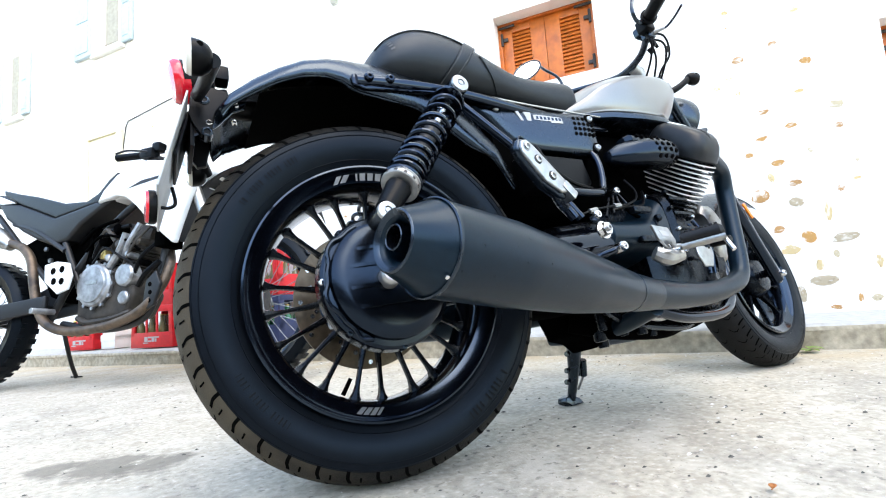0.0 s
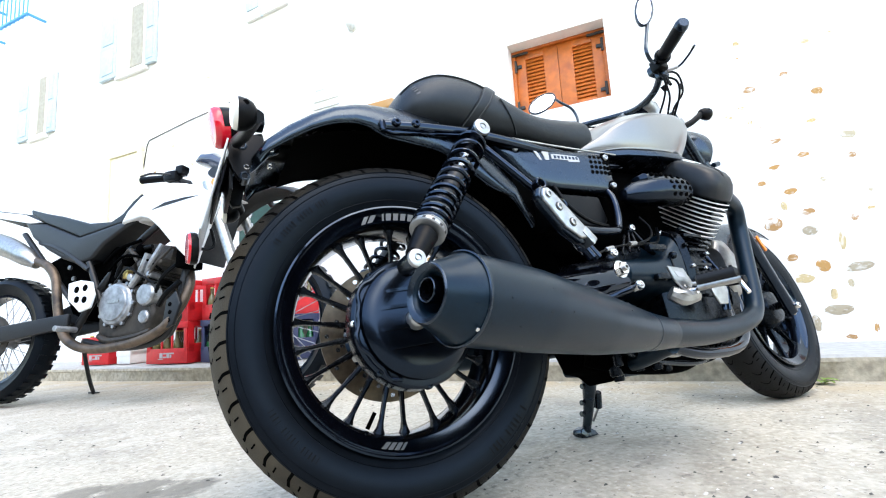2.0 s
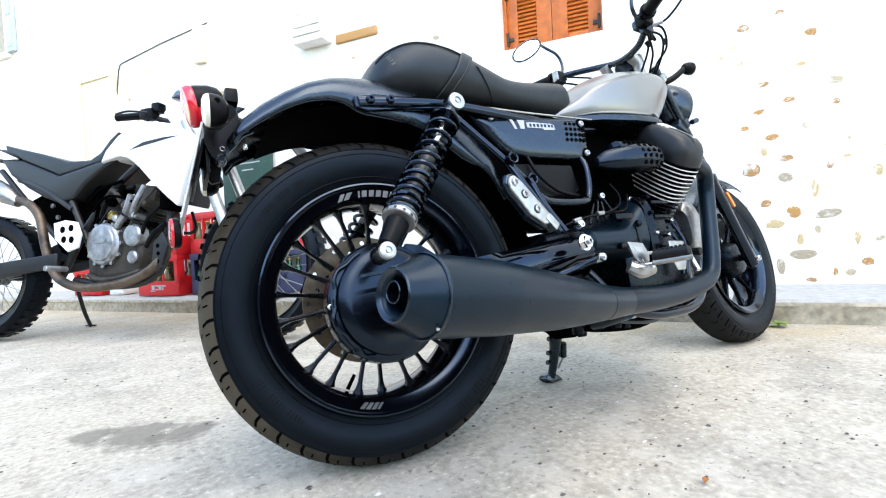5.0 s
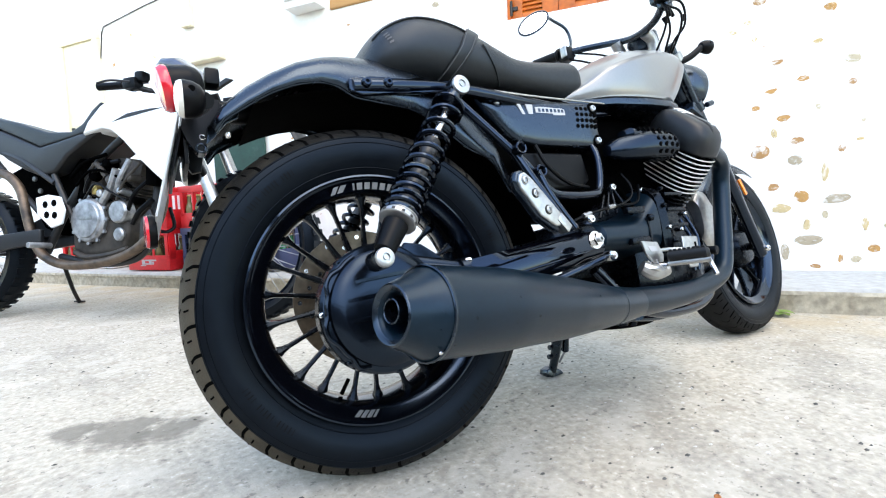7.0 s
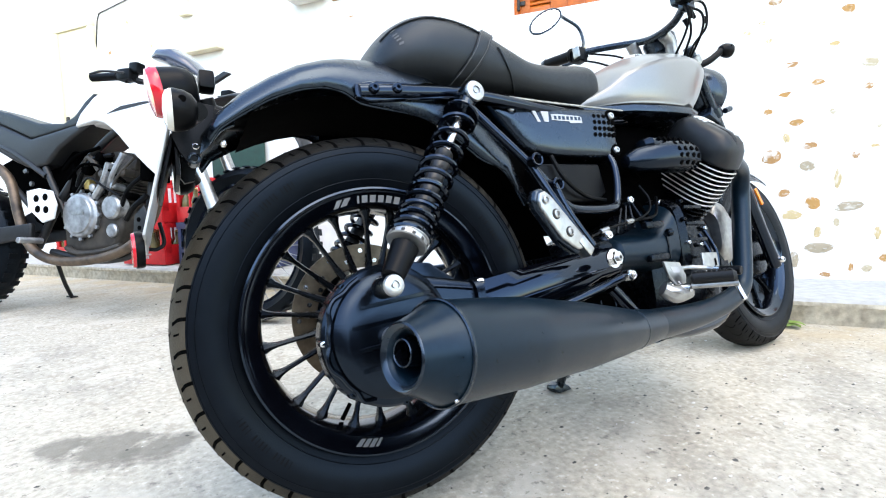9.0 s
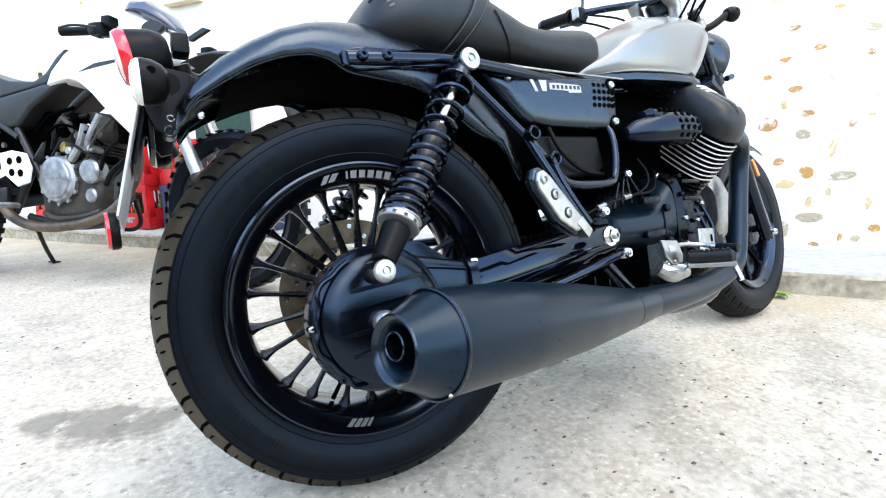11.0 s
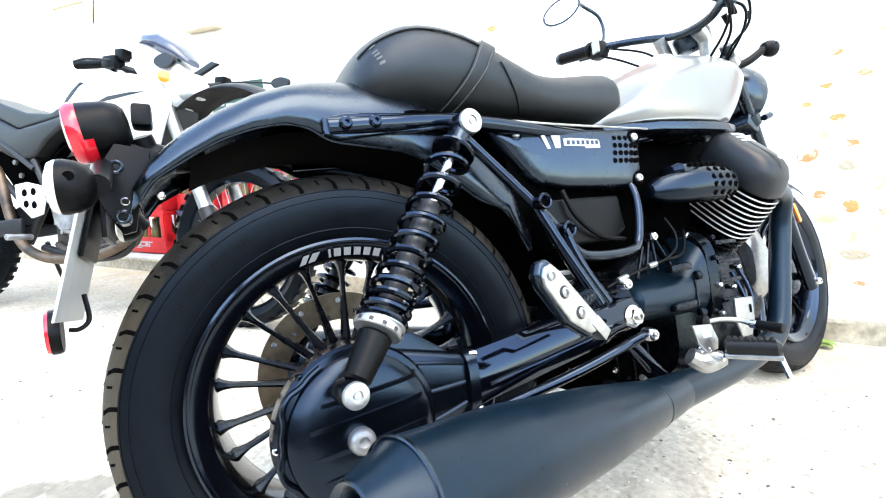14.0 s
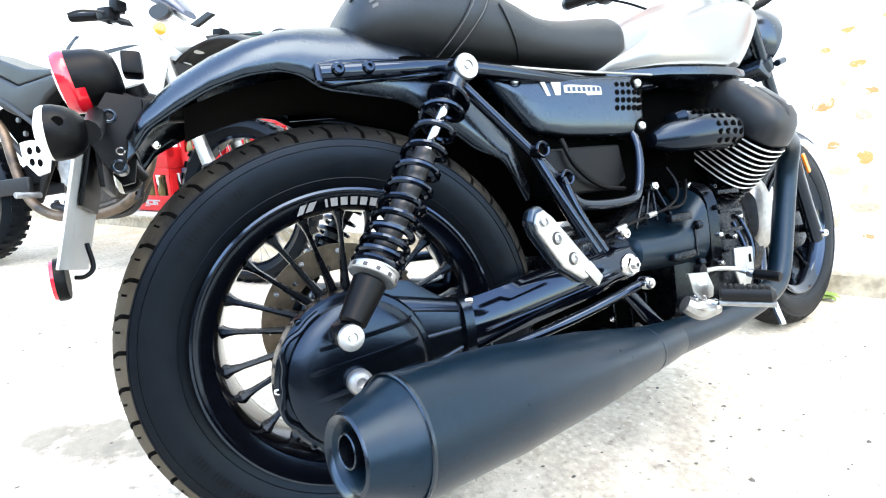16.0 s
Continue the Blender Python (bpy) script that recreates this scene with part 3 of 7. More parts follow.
# final drive and swing arm
DOME = ((0.0, -0.1195), (0.040, -0.1192), (0.068, -0.1175), (0.080, -0.1140), (0.0865, -0.1080), (0.0875, -0.100), (0.0950, -0.0985), (0.0985, -0.094), (0.099, -0.070), (0.094, -0.060), (0.060, -0.055))
DRIVE = Vector((-0.019, -0.040, 0.311))
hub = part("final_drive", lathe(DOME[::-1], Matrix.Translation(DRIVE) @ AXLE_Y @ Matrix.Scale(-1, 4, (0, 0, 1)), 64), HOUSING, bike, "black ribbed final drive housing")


def dome_y(x, z):
    r = math.hypot(x, z)
    for (r0, y0), (r1, y1) in zip(DOME, DOME[1:]):
        if r <= r1:
            return y0 + (y1 - y0) * (r - r0) / max(1e-6, r1 - r0)
    return -0.085


for z, x0, x1 in ((0.040, -0.050, 0.074), (0.014, -0.064, 0.078), (-0.016, -0.064, 0.074), (-0.042, -0.054, 0.058)):
    foot = []
    for q in range(13):
        x = x0 + (x1 - x0) * q / 12
        zz = z + 0.10 * (x - x0)
        grow = min(1.0, q / 1.5, (12 - q) / 1.5)
        y = dome_y(x, zz)
        foot.append([DRIVE + Vector((x, y + d, zz + e)) for d, e in ((0.004, -0.0046), (-0.0030 * grow, -0.0026), (-0.0034 * grow, 0.0022), (0.004, 0.0032))])
    part("rib", loft(foot), HOUSING, hub, angle=50)
rows = []
for q in range(15):
    a = radians(118 + 9.2 * q)
    rr = 0.090 + (0.006 if q in (3, 4, 8, 9, 13) else 0.0)
    rows.append(DRIVE + Vector((rr * math.cos(a), dome_y(0.088 * math.cos(a), 0.088 * math.sin(a)) - 0.001, rr * math.sin(a))))
part("edge_rib", tube(rows, 0.0036, 8), HOUSING, hub)
for i in range(5):
    a = radians(84 + 48 * i)
    bolt(DRIVE + Vector((0.096 * math.cos(a), -0.092, 0.096 * math.sin(a))), RIGHT, 0.0050, 0.006, hub, CHROME if i == 2 else HOUSING)


def beam(x0, x1, z0, z1, h0, h1, y0, y1, w0, w1, p=3.2):
    rings = []
    for i in range(9):
        t = i / 8
        rings.append(oval(x0 + (x1 - x0) * t, w0 + (w1 - w0) * t, z0 + (z1 - z0) * t - (h0 + (h1 - h0) * t) / 2, z0 + (z1 - z0) * t + (h0 + (h1 - h0) * t) / 2, 24, p, y0 + (y1 - y0) * t))
    return loft(rings)


neck = part("drive_neck", beam(0.00, 0.128, 0.332, 0.334, 0.14, 0.078, -0.096, -0.112, 0.024, 0.028, 4.5), HOUSING, bike, "black tapered drive casting")
for z0, z1, dy in ((0.372, 0.360, 0.001), (0.330, 0.336, 0.0005), (0.288, 0.310, 0.001)):
    part("neck_rib", tube([(0.050, -0.1265 + dy, z0), (0.090, -0.1335 + dy, (z0 + z1) / 2), (0.124, -0.1395 + dy, z1)], 0.0032, 8), HOUSING, neck)
part("neck_web", slab(((0.020, 0.384), (0.040, 0.412), (0.070, 0.408), (0.124, 0.372), (0.124, 0.345), (0.02, 0.345)), -0.112, -0.104, 0.003), HOUSING, neck)
part("neck_flange", bevelled(beam(0.126, 0.140, 0.332, 0.334, 0.088, 0.088, -0.115, -0.116, 0.036, 0.036), 0.003), HOUSING, bike)
for z in (0.370, 0.298):
    bolt((0.140, -0.142, z), (1, -0.6, 0), 0.005, 0.005, bike)


def arm_section(x, y, z, w, h):
    shape = ((-1.0, -0.20), (-1.0, 0.14), (-0.52, 0.50), (0.55, 0.50), (1.0, 0.20), (1.0, -0.25), (0.55, -0.50), (-0.62, -0.50))
    return [Vector((x, y + a * w, z + b * h)) for a, b in shape]


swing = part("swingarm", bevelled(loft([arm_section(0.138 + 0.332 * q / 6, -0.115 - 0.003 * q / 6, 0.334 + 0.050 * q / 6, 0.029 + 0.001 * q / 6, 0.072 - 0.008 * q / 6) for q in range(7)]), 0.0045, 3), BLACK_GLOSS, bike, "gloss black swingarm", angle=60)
part("swing_groove", tube([(0.16, -0.1455, 0.326), (0.30, -0.1478, 0.347), (0.42, -0.1488, 0.365)], 0.0022, 8), BLACK_GLOSS, swing)
part("left_swingarm", beam(-0.03, 0.47, 0.325, 0.384, 0.055, 0.062, 0.115, 0.118, 0.020, 0.028, 3.6), BLACK_GLOSS, bike)
part("reaction_rod", tube([(0.13, -0.140, 0.285), (0.30, -0.160, 0.315), (0.440, -0.176, 0.349)], 0.0075, 12), BLACK_GLOSS, bike)
nut((0.404, -0.184, 0.382), RIGHT, 0.0128, 0.011, bike)
bolt((0.438, -0.184, 0.349), RIGHT, 0.0105, 0.010, bike, CHROME)

# shocks


def shock(top, low, sgn, label):
    s = new("shock_absorber")
    s.parent = bike
    tagged(s, label)
    top, low = Vector((top[0], top[1] * sgn, top[2])), Vector((low[0], low[1] * sgn, low[2]))
    out = Vector((0, -sgn, 0))

    def at(f):
        return low + (top - low) * f
    part("lower_body", rod(at(0.03), at(0.165), 0.0150, 0.0190, 24, edge=0.003), DARK_PLASTIC, s)
    part("damper_tube", rod(at(0.15), at(0.62), 0.0138, 0.0138, 24, edge=0.001), SLEEVE, s)
    part("piston_rod", rod(at(0.54), at(0.90), 0.0065, 0.0065, 14), CHROME, s)
    col = part("preload_collar", lathe([(0.017, 0.004), (0.0262, 0.0045), (0.0278, 0.006), (0.0278, 0.0115), (0.0264, 0.0125), (0.0264, 0.0138), (0.0278, 0.0150), (0.0278, 0.0190), (0.0262, 0.0205), (0.016, 0.0212)], axis(at(0.158), top), 36), BRIGHT, s, "notched bright alloy collar")
    for i in range(12):
        a = 2 * math.pi * i / 12
        m = axis(at(0.158), top) @ Matrix.Rotation(a, 4, "Z")
        # each notch is a dark box, its shade put into the colour
        part("notch", box((0.0272, 0, 0.0085), (0.0022, 0.0050, 0.0044), m, 0.0006), IRON, col)
    part("top_seat", lathe([(0.012, 0), (0.028, 0.0), (0.030, 0.002), (0.030, 0.005), (0.023, 0.008), (0.016, 0.012), (0.012, 0.012)], axis(at(0.850), top), 32), BLACK_GLOSS, s)
    part("upper_mount", rod(at(0.868), at(1.0), 0.0125, 0.0135, 20), BLACK_SATIN, s)
    # progressive coil
    m0, h = axis(low, top), (top - low).length
    pts = []
    turns, steps = 11, 28
    for i in range(turns * steps + 1):
        t = i / (turns * steps)
        f = 0.194 + (0.850 - 0.194) * (t ** 2.4 * 0.52 + t * 0.48)
        a = 2 * math.pi * turns * t
        pts.append(m0 @ Vector((0.0252 * math.cos(a), 0.0252 * math.sin(a), f * h)))
    part("spring", tube(pts, 0.0043, 8, smooth=False), BLACK_GLOSS, s, "gloss black coil spring")
    for name, p, k in (("top_bolt", top, 1.0), ("lower_bolt", low, 0.76)):
        e = part("eye", lathe([(0.011 * k, -0.020), (0.0185 * k, -0.019), (0.0185 * k, 0.013), (0.017 * k, 0.016)], axis(p, p + out), 32), BLACK_SATIN, s)
        part(name, lathe([(0.0178 * k, 0.012), (0.0178 * k, 0.017), (0.0165 * k, 0.0195), (0.011 * k, 0.021), (0.0075 * k, 0.021), (0.0075 * k, 0.018), (0.0045 * k, 0.018), (0.0043 * k, 0.0205), (0, 0.0207)], axis(p, p + out), 32), BRIGHT, e, "round bright cap")
    part("sticker", lathe([(0.0140, 0.42 * h), (0.0141, 0.425 * h), (0.0141, 0.50 * h), (0.0140, 0.505 * h)], m0, 8, start=-40 if sgn > 0 else 120, arc=50), WHITE_MARK, s, "small pale label with plain bars")
    return s


shock((0.175, -0.135, 0.684), (-0.053, -0.219, 0.372), 1, "black twin shock with coil spring and bright collar")
shock((0.196, -0.119, 0.698), (-0.040, -0.150, 0.3745), -1, "black twin shock on the far side")

# exhausts


def exhaust(sgn, label):
    e = new("exhaust")
    e.parent = bike
    tagged(e, label)
    line = [Vector(p) for p in ((-0.095, -0.322, 0.2965), (-0.048, -0.311, 0.2930), (0.080, -0.280, 0.2840), (0.235, -0.241, 0.270), (0.385, -0.208, 0.2575), (0.47, -0.190, 0.254))]
    rad = [0.0345, 0.0555, 0.0565, 0.049, 0.0345, 0.0290]

    def rings(points, radii, n=10, seg=40):
        l = spline(points, n)
        out = []
        for i, p in enumerate(l):
            d = (l[min(i + 1, len(l) - 1)] - l[max(i - 1, 0)]).normalized()
            f = i / (len(l) - 1) * (len(radii) - 1)
            k = min(int(f), len(radii) - 2)
            r = radii[k] + (radii[k + 1] - radii[k]) * (f - k)
            side = d.cross(Vector((0, 0, 1))).normalized()
            up = side.cross(d)
            out.append([p + (side * math.cos(a) + up * math.sin(a)) * r for a in (2 * math.pi * j / seg for j in range(seg))])
        return out
    flip = (lambda b: b) if sgn > 0 else mirrored
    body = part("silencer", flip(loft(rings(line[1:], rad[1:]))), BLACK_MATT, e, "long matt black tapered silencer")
    d = (line[1] - line[0]).normalized()
    m = axis(line[0], line[1])
    L = (line[1] - line[0]).length
    part("end_cap", flip(lathe([(0.0210, 0.060), (0.0215, 0.012), (0.027, 0.004), (0.0325, 0.0005), (0.0352, 0.001), (0.0362, 0.004), (0.0430, L * 0.45), (0.0535, L * 0.93), (0.0555, L * 0.985), (0.0550, L)], m, 56, cap=False)), BLACK_MATT, body, "conical black end cap")
    part("end_ring", flip(lathe([(0.0275, 0.0035), (0.0300, 0.0005), (0.0330, -0.0008), (0.0350, 0.0008), (0.0358, 0.0035)], m, 56, cap=False)), BLACK_SATIN, body)
    part("cap_seam", flip(lathe([(0.0556, L - 0.004), (0.0572, L - 0.003), (0.0572, L), (0.0556, L + 0.001)], m, 56, cap=False)), BLACK_SATIN, body)
    part("outlet", flip(lathe([(0.0125, 0.05), (0.0125, 0.002), (0.0135, 0.001), (0.0145, 0.002), (0.0145, 0.05)], m @ Matrix.Translation((0.0, 0.004, 0)), 36, cap=False)), BLACK_SATIN, body, "dark inner outlet pipe")
    part("back_plate", flip(lathe([(0.0, 0.050), (0.022, 0.050)], m, 36, cap=False)), DEEP, body)
    part("screw", flip(lathe([(0.0025, 0), (0.0025, 0.0016), (0, 0.002)], axis(line[1] + Vector((-0.004, -0.034, -0.0445)), line[1] + Vector((-0.004, -0.068, -0.089))), 10)), CHROME, body)
    m2 = axis(line[4], line[5])
    part("joint_seam", flip(lathe([(0.0335, -0.0015), (0.0352, -0.0008), (0.0352, 0.0008), (0.0335, 0.0015)], m2, 40, cap=False)), BLACK_SATIN, body)
    head = tube([(0.46, -0.191, 0.2545), (0.60, -0.175, 0.252), (0.705, -0.168, 0.257), (0.785, -0.165, 0.270), (0.838, -0.162, 0.290), (0.868, -0.160, 0.335), (0.905, -0.156, 0.430), (0.923, -0.160, 0.510), (0.903, -0.178, 0.558), (0.840, -0.196, 0.575)], [0.0290, 0.0258, 0.0230, 0.0212, 0.0204, 0.0200, 0.0200, 0.0200, 0.0200, 0.0200], 24)
    part("header_pipe", flip(head), BLACK_MATT, e, "matt black header pipe")
    if sgn < 0:
        e.location = (0.07, -0.03, 0.05)
    return e


bolt((-0.030, -0.166, 0.307), (-0.1, -1, 0.1), 0.0150, 0.012, bike, BRIGHT, "hanger_bolt", "large bright hanger bolt")
exhaust(1, "matt black exhaust with tapered silencer")
exhaust(-1, "matt black exhaust on the far side")

# rear mudguard
STATIONS = ((-0.228, 0.618, -0.222, 0.600), (-0.208, 0.652, -0.208, 0.620), (-0.170, 0.688, -0.175, 0.642), (-0.132, 0.713, -0.140, 0.662), (-0.092, 0.735, -0.102, 0.676), (-0.050, 0.752, -0.064, 0.684), (-0.022, 0.760, -0.036, 0.680), (0.010, 0.766, -0.008, 0.665), (0.060, 0.771, 0.035, 0.660), (0.120, 0.765, 0.100, 0.652), (0.180, 0.740, 0.150, 0.626), (0.240, 0.690, 0.205, 0.586), (0.285, 0.620, 0.255, 0.563), (0.305, 0.540, 0.290, 0.500))
rings = []
for x1, z1, x0, z0 in STATIONS:
    ring = []
    for j in range(25):
        u = -1 + j / 12
        q = math.pi / 2 * (1 - abs(u))
        lift = math.sin(q) ** (2 / 2.7)
        y = 0.102 * math.copysign(math.cos(q) ** (2 / 2.7), u) * (0.66 + 0.34 * min(1, (x1 + 0.24) / 0.14))
        ring.append(Vector((x0 + (x1 - x0) * lift, y, z0 + (z1 - z0) * lift)))
    rings.append(ring)
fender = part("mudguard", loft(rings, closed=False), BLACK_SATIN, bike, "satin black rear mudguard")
solid = fender.modifiers.new("thickness", "SOLIDIFY")
solid.thickness, solid.offset = 0.004, 1
part("mudguard_lip", tube([(x0, -0.1005 * (0.66 + 0.34 * min(1, (x1 + 0.24) / 0.14)), z0) for x1, z1, x0, z0 in STATIONS], 0.0026, 8), BLACK_SATIN, fender)
# near-black sheet added so the shade under the mudguard is in its colour
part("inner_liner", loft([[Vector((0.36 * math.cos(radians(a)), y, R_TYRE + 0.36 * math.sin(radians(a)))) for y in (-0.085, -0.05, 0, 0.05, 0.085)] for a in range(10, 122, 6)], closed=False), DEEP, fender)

# seat
SEAT = ((0.034, 0.050, 0.730, 0.768), (0.046, 0.082, 0.720, 0.800), (0.070, 0.107, 0.714, 0.831), (0.110, 0.122, 0.712, 0.857), (0.152, 0.128, 0.711, 0.867), (0.205, 0.129, 0.711, 0.864), (0.255, 0.126, 0.711, 0.848), (0.305, 0.121, 0.711, 0.829), (0.355, 0.115, 0.711, 0.813), (0.410, 0.110, 0.712, 0.814), (0.470, 0.106, 0.713, 0.824), (0.520, 0.104, 0.714, 0.833), (0.550, 0.101, 0.716, 0.835), (0.562, 0.090, 0.720, 0.820))


fine = spline([Vector((a, b, c)) for a, b, c, d in SEAT], 5)
fine2 = spline([Vector((a, d, 0)) for a, b, c, d in SEAT], 5)


def seat_at(x, n=40, grow=0.0):
    k = max(i for i in range(len(fine) - 1) if fine[i].x <= x + 1e-9)
    a, b, c, d = fine[k], fine[k + 1], fine2[k], fine2[k + 1]
    f = (x - a.x) / (b.x - a.x)
    return oval(x, a.y + (b.y - a.y) * f + grow, a.z + (b.z - a.z) * f - grow * 0.2, c.y + (d.y - c.y) * f + grow, n, 2.35)


seat = part("seat", loft([oval(p.x, p.y, p.z, q.y, 40, 2.35) for p, q in zip(fine, fine2)]), LEATHER, bike, "black vinyl solo seat with a raised hump")


def seat_path(fn, n=40, grow=0.0015):
    """A line on the seat: fn gives x and the angle in the section."""
    out = []
    for i in range(n + 1):
        x, a = fn(i / n)
        ring = seat_at(min(max(x, 0.036), 0.565), 72, grow)
        f = (a % 360) / 5
        k = int(f) % 72
        out.append(ring[k].lerp(ring[(k + 1) % 72], f - int(f)))
    return out


for sgn in (1, -1):
    part("seam", tube(seat_path(lambda t: (0.05 + 0.19 * t, 90 + sgn * (52 + 22 * t))), 0.0018, 6, smooth=False), LEATHER, seat)
    part("seam", tube(seat_path(lambda t: (0.262 + 0.055 * t, 90 + sgn * (82 + 55 * t))), 0.0016, 6, smooth=False), LEATHER, seat)
strap_rows = []
for i in range(61):
    a = -62 + 304 * i / 60
    s = math.sin(radians(a))
    row = []
    for dx, g in ((-0.0145, 0.0005), (-0.0135, 0.004), (-0.006, 0.005), (0.006, 0.005), (0.0135, 0.004), (0.0145, 0.0005)):
        x = 0.224 + 0.052 * s + dx
        ring = seat_at(x, 72, g)
        f = (a % 360) / 5
        k = int(f) % 72
        row.append(ring[k].lerp(ring[(k + 1) % 72], f - int(f)))
    strap_rows.append(row)
part("strap", loft(strap_rows, closed=False), LEATHER, seat, "black strap across the seat")
for j, dx in ((0, -0.0105), (1, 0.0105)):
    part("stitching", tube(seat_path(lambda t: (0.224 + 0.052 * math.sin(radians(-60 + 300 * t)) + dx, -60 + 300 * t), 60, 0.0052), 0.0006, 5, smooth=False), STITCH, seat)
part("seat_base", loft([oval(x, w, 0.698, 0.716, 28, 4) for x, w in ((0.06, 0.07), (0.11, 0.108), (0.28, 0.112), (0.47, 0.100), (0.545, 0.085))]), DEEP, seat)
# plain bars in place of the embossed name
for i in range(9):
    if i == 4:
        continue
    quad = []
    for dx, da in ((0, 0), (0.007, 0), (0.007, 3.0), (0, 3.0)):
        quad.append(seat_path(lambda t: (0.062 + 0.0004 * (i - 4) ** 2 + dx, 130 + 6.0 * i + da), 1, 0.0012)[0])
    bm = bmesh.new()
    bm.faces.new([bm.verts.new(p) for p in quad])
    part("marking", bm, STITCH, seat, "plain pale bar embossed on the seat")

# tank
TANK = ((0.490, 0.050, 0.706, 0.725), (0.515, 0.080, 0.706, 0.745), (0.555, 0.108, 0.706, 0.776), (0.610, 0.138, 0.708, 0.826), (0.690, 0.156, 0.710, 0.870), (0.770, 0.163, 0.714, 0.898), (0.840, 0.161, 0.728, 0.910), (0.890, 0.152, 0.730, 0.904), (0.922, 0.138, 0.732, 0.890), (0.942, 0.112, 0.740, 0.868), (0.950, 0.066, 0.764, 0.846))
f1 = spline([Vector((a, b, c)) for a, b, c, d in TANK], 5)
f2 = spline([Vector((a, d, 0)) for a, b, c, d in TANK], 5)


def tank_section(x, w, z0, z1, n=9):
    """One slice of the tank: a rounded top, a crease high on the side, a flank that tucks in at the foot."""
    z0 = max(z0, 0.720 if x > 0.52 else 0.714)
    k = 0.58 + 0.08 * min(1, max(0, (x - 0.49) / 0.12))
    zc = z0 + k * (z1 - z0)
    top = spline([Vector((0, 0, z1)), Vector((0, 0.38 * w, z1 - 0.10 * (z1 - zc))), Vector((0, 0.76 * w, zc + 0.42 * (z1 - zc))), Vector((0, 0.955 * w, zc))], n)
    side = spline([Vector((0, 0.955 * w, zc)), Vector((0, 0.995 * w, zc - 0.16 * (zc - z0))), Vector((0, 0.985 * w, zc - 0.60 * (zc - z0))), Vector((0, 0.930 * w, zc - 0.92 * (zc - z0))), Vector((0, 0.850 * w, z0)), Vector((0, 0.30 * w, z0))], n)
    half = top + side[1:]
    lean = 0.070 * min(1, max(0, (x - 0.74) / 0.16))

    def at(p, s):
        return Vector((x - lean * max(0, (zc - p.z) / (zc - z0)), s * p.y, p.z))
    return [at(p, -1) for p in half] + [at(p, 1) for p in reversed(half[1:])]


tank = part("fuel_tank", loft([tank_section(p.x, p.y, p.z, q.y) for p, q in zip(f1, f2)]), SILVER, bike, "satin silver fuel tank")
part("tank_trim", loft([oval(x, w, z0, z1, 32, 4.0) for x, w, z0, z1 in ((0.47, 0.080, 0.698, 0.716), (0.54, 0.104, 0.696, 0.7225), (0.62, 0.134, 0.694, 0.7245), (0.72, 0.153, 0.692, 0.7250), (0.79, 0.156, 0.693, 0.7250), (0.835, 0.146, 0.697, 0.7250), (0.858, 0.120, 0.706, 0.7235))]), BLACK_SATIN, tank, "black lower edge of the tank")
part("chrome_line", tube([(0.20, -0.108, 0.7065), (0.36, -0.112, 0.7035), (0.50, -0.116, 0.7040), (0.65, -0.122, 0.7045), (0.80, -0.124, 0.7055)], 0.0022, 8), ALLOY, bike)
part("filler_cap", lathe([(0.035, 0), (0.035, 0.008), (0.030, 0.012), (0, 0.012)], axis((0.83, 0, 0.912), (0.825, 0, 1)), 32), CHROME, tank)

# frame
frame_part = new("frame")
frame_part.parent = bike
tagged(frame_part, "gloss black tubular frame")
for sgn in (1, -1):
    flip = (lambda b: b) if sgn > 0 else mirrored
    part("seat_rail", flip(tube([(-0.015, -0.110, 0.678), (0.06, -0.112, 0.686), (0.20, -0.105, 0.700), (0.40, -0.098, 0.694), (0.62, -0.085, 0.698), (0.90, -0.05, 0.80)], 0.0125, 14)), BLACK_GLOSS, frame_part)
    part("loop_tube", flip(tube([(0.180, -0.118, 0.674), (0.275, -0.143, 0.566), (0.312, -0.146, 0.528), (0.335, -0.148, 0.499), (0.370, -0.148, 0.481), (0.462, -0.146, 0.482), (0.500, -0.138, 0.502), (0.522, -0.126, 0.578), (0.528, -0.086, 0.645)], 0.0085, 12)), BLACK_GLOSS, frame_part)
    part("down_tube", flip(tube([(0.277, -0.143, 0.566), (0.308, -0.160, 0.490), (0.352, -0.172, 0.408)], 0.0095, 12)), BLACK_GLOSS, frame_part)
    part("down_tube", flip(tube([(0.315, -0.156, 0.524), (0.332, -0.164, 0.470), (0.366, -0.174, 0.408)], 0.0085, 12)), BLACK_GLOSS, frame_part)
    for p in ((0.280, -0.155, 0.567), (0.320, -0.156, 0.524)):
        part("tube_end", flip(lathe([(0.0065, 0.004), (0.0085, 0.009), (0.0110, 0.010), (0.0125, 0.008), (0.0125, -0.012)], axis(p, Vector(p) + RIGHT), 24, cap=False)), BLACK_GLOSS, frame_part)
        part("plug", flip(lathe([(0, 0.003), (0.0085, 0.003)], axis(p, Vector(p) + RIGHT), 20, cap=False)), GROOVE, frame_part)
    part("lower_rail", flip(tube([(0.46, -0.12, 0.33), (0.55, -0.125, 0.245), (0.70, -0.12, 0.215), (0.88, -0.10, 0.25), (0.97, -0.06, 0.45), (0.93, -0.035, 0.80)], 0.013, 12)), BLACK_GLOSS, frame_part)
for x in (0.005, 0.045):
    bolt((x, -0.124, 0.680 + 0.12 * x), RIGHT, 0.0085, 0.006, frame_part, BLACK_GLOSS)
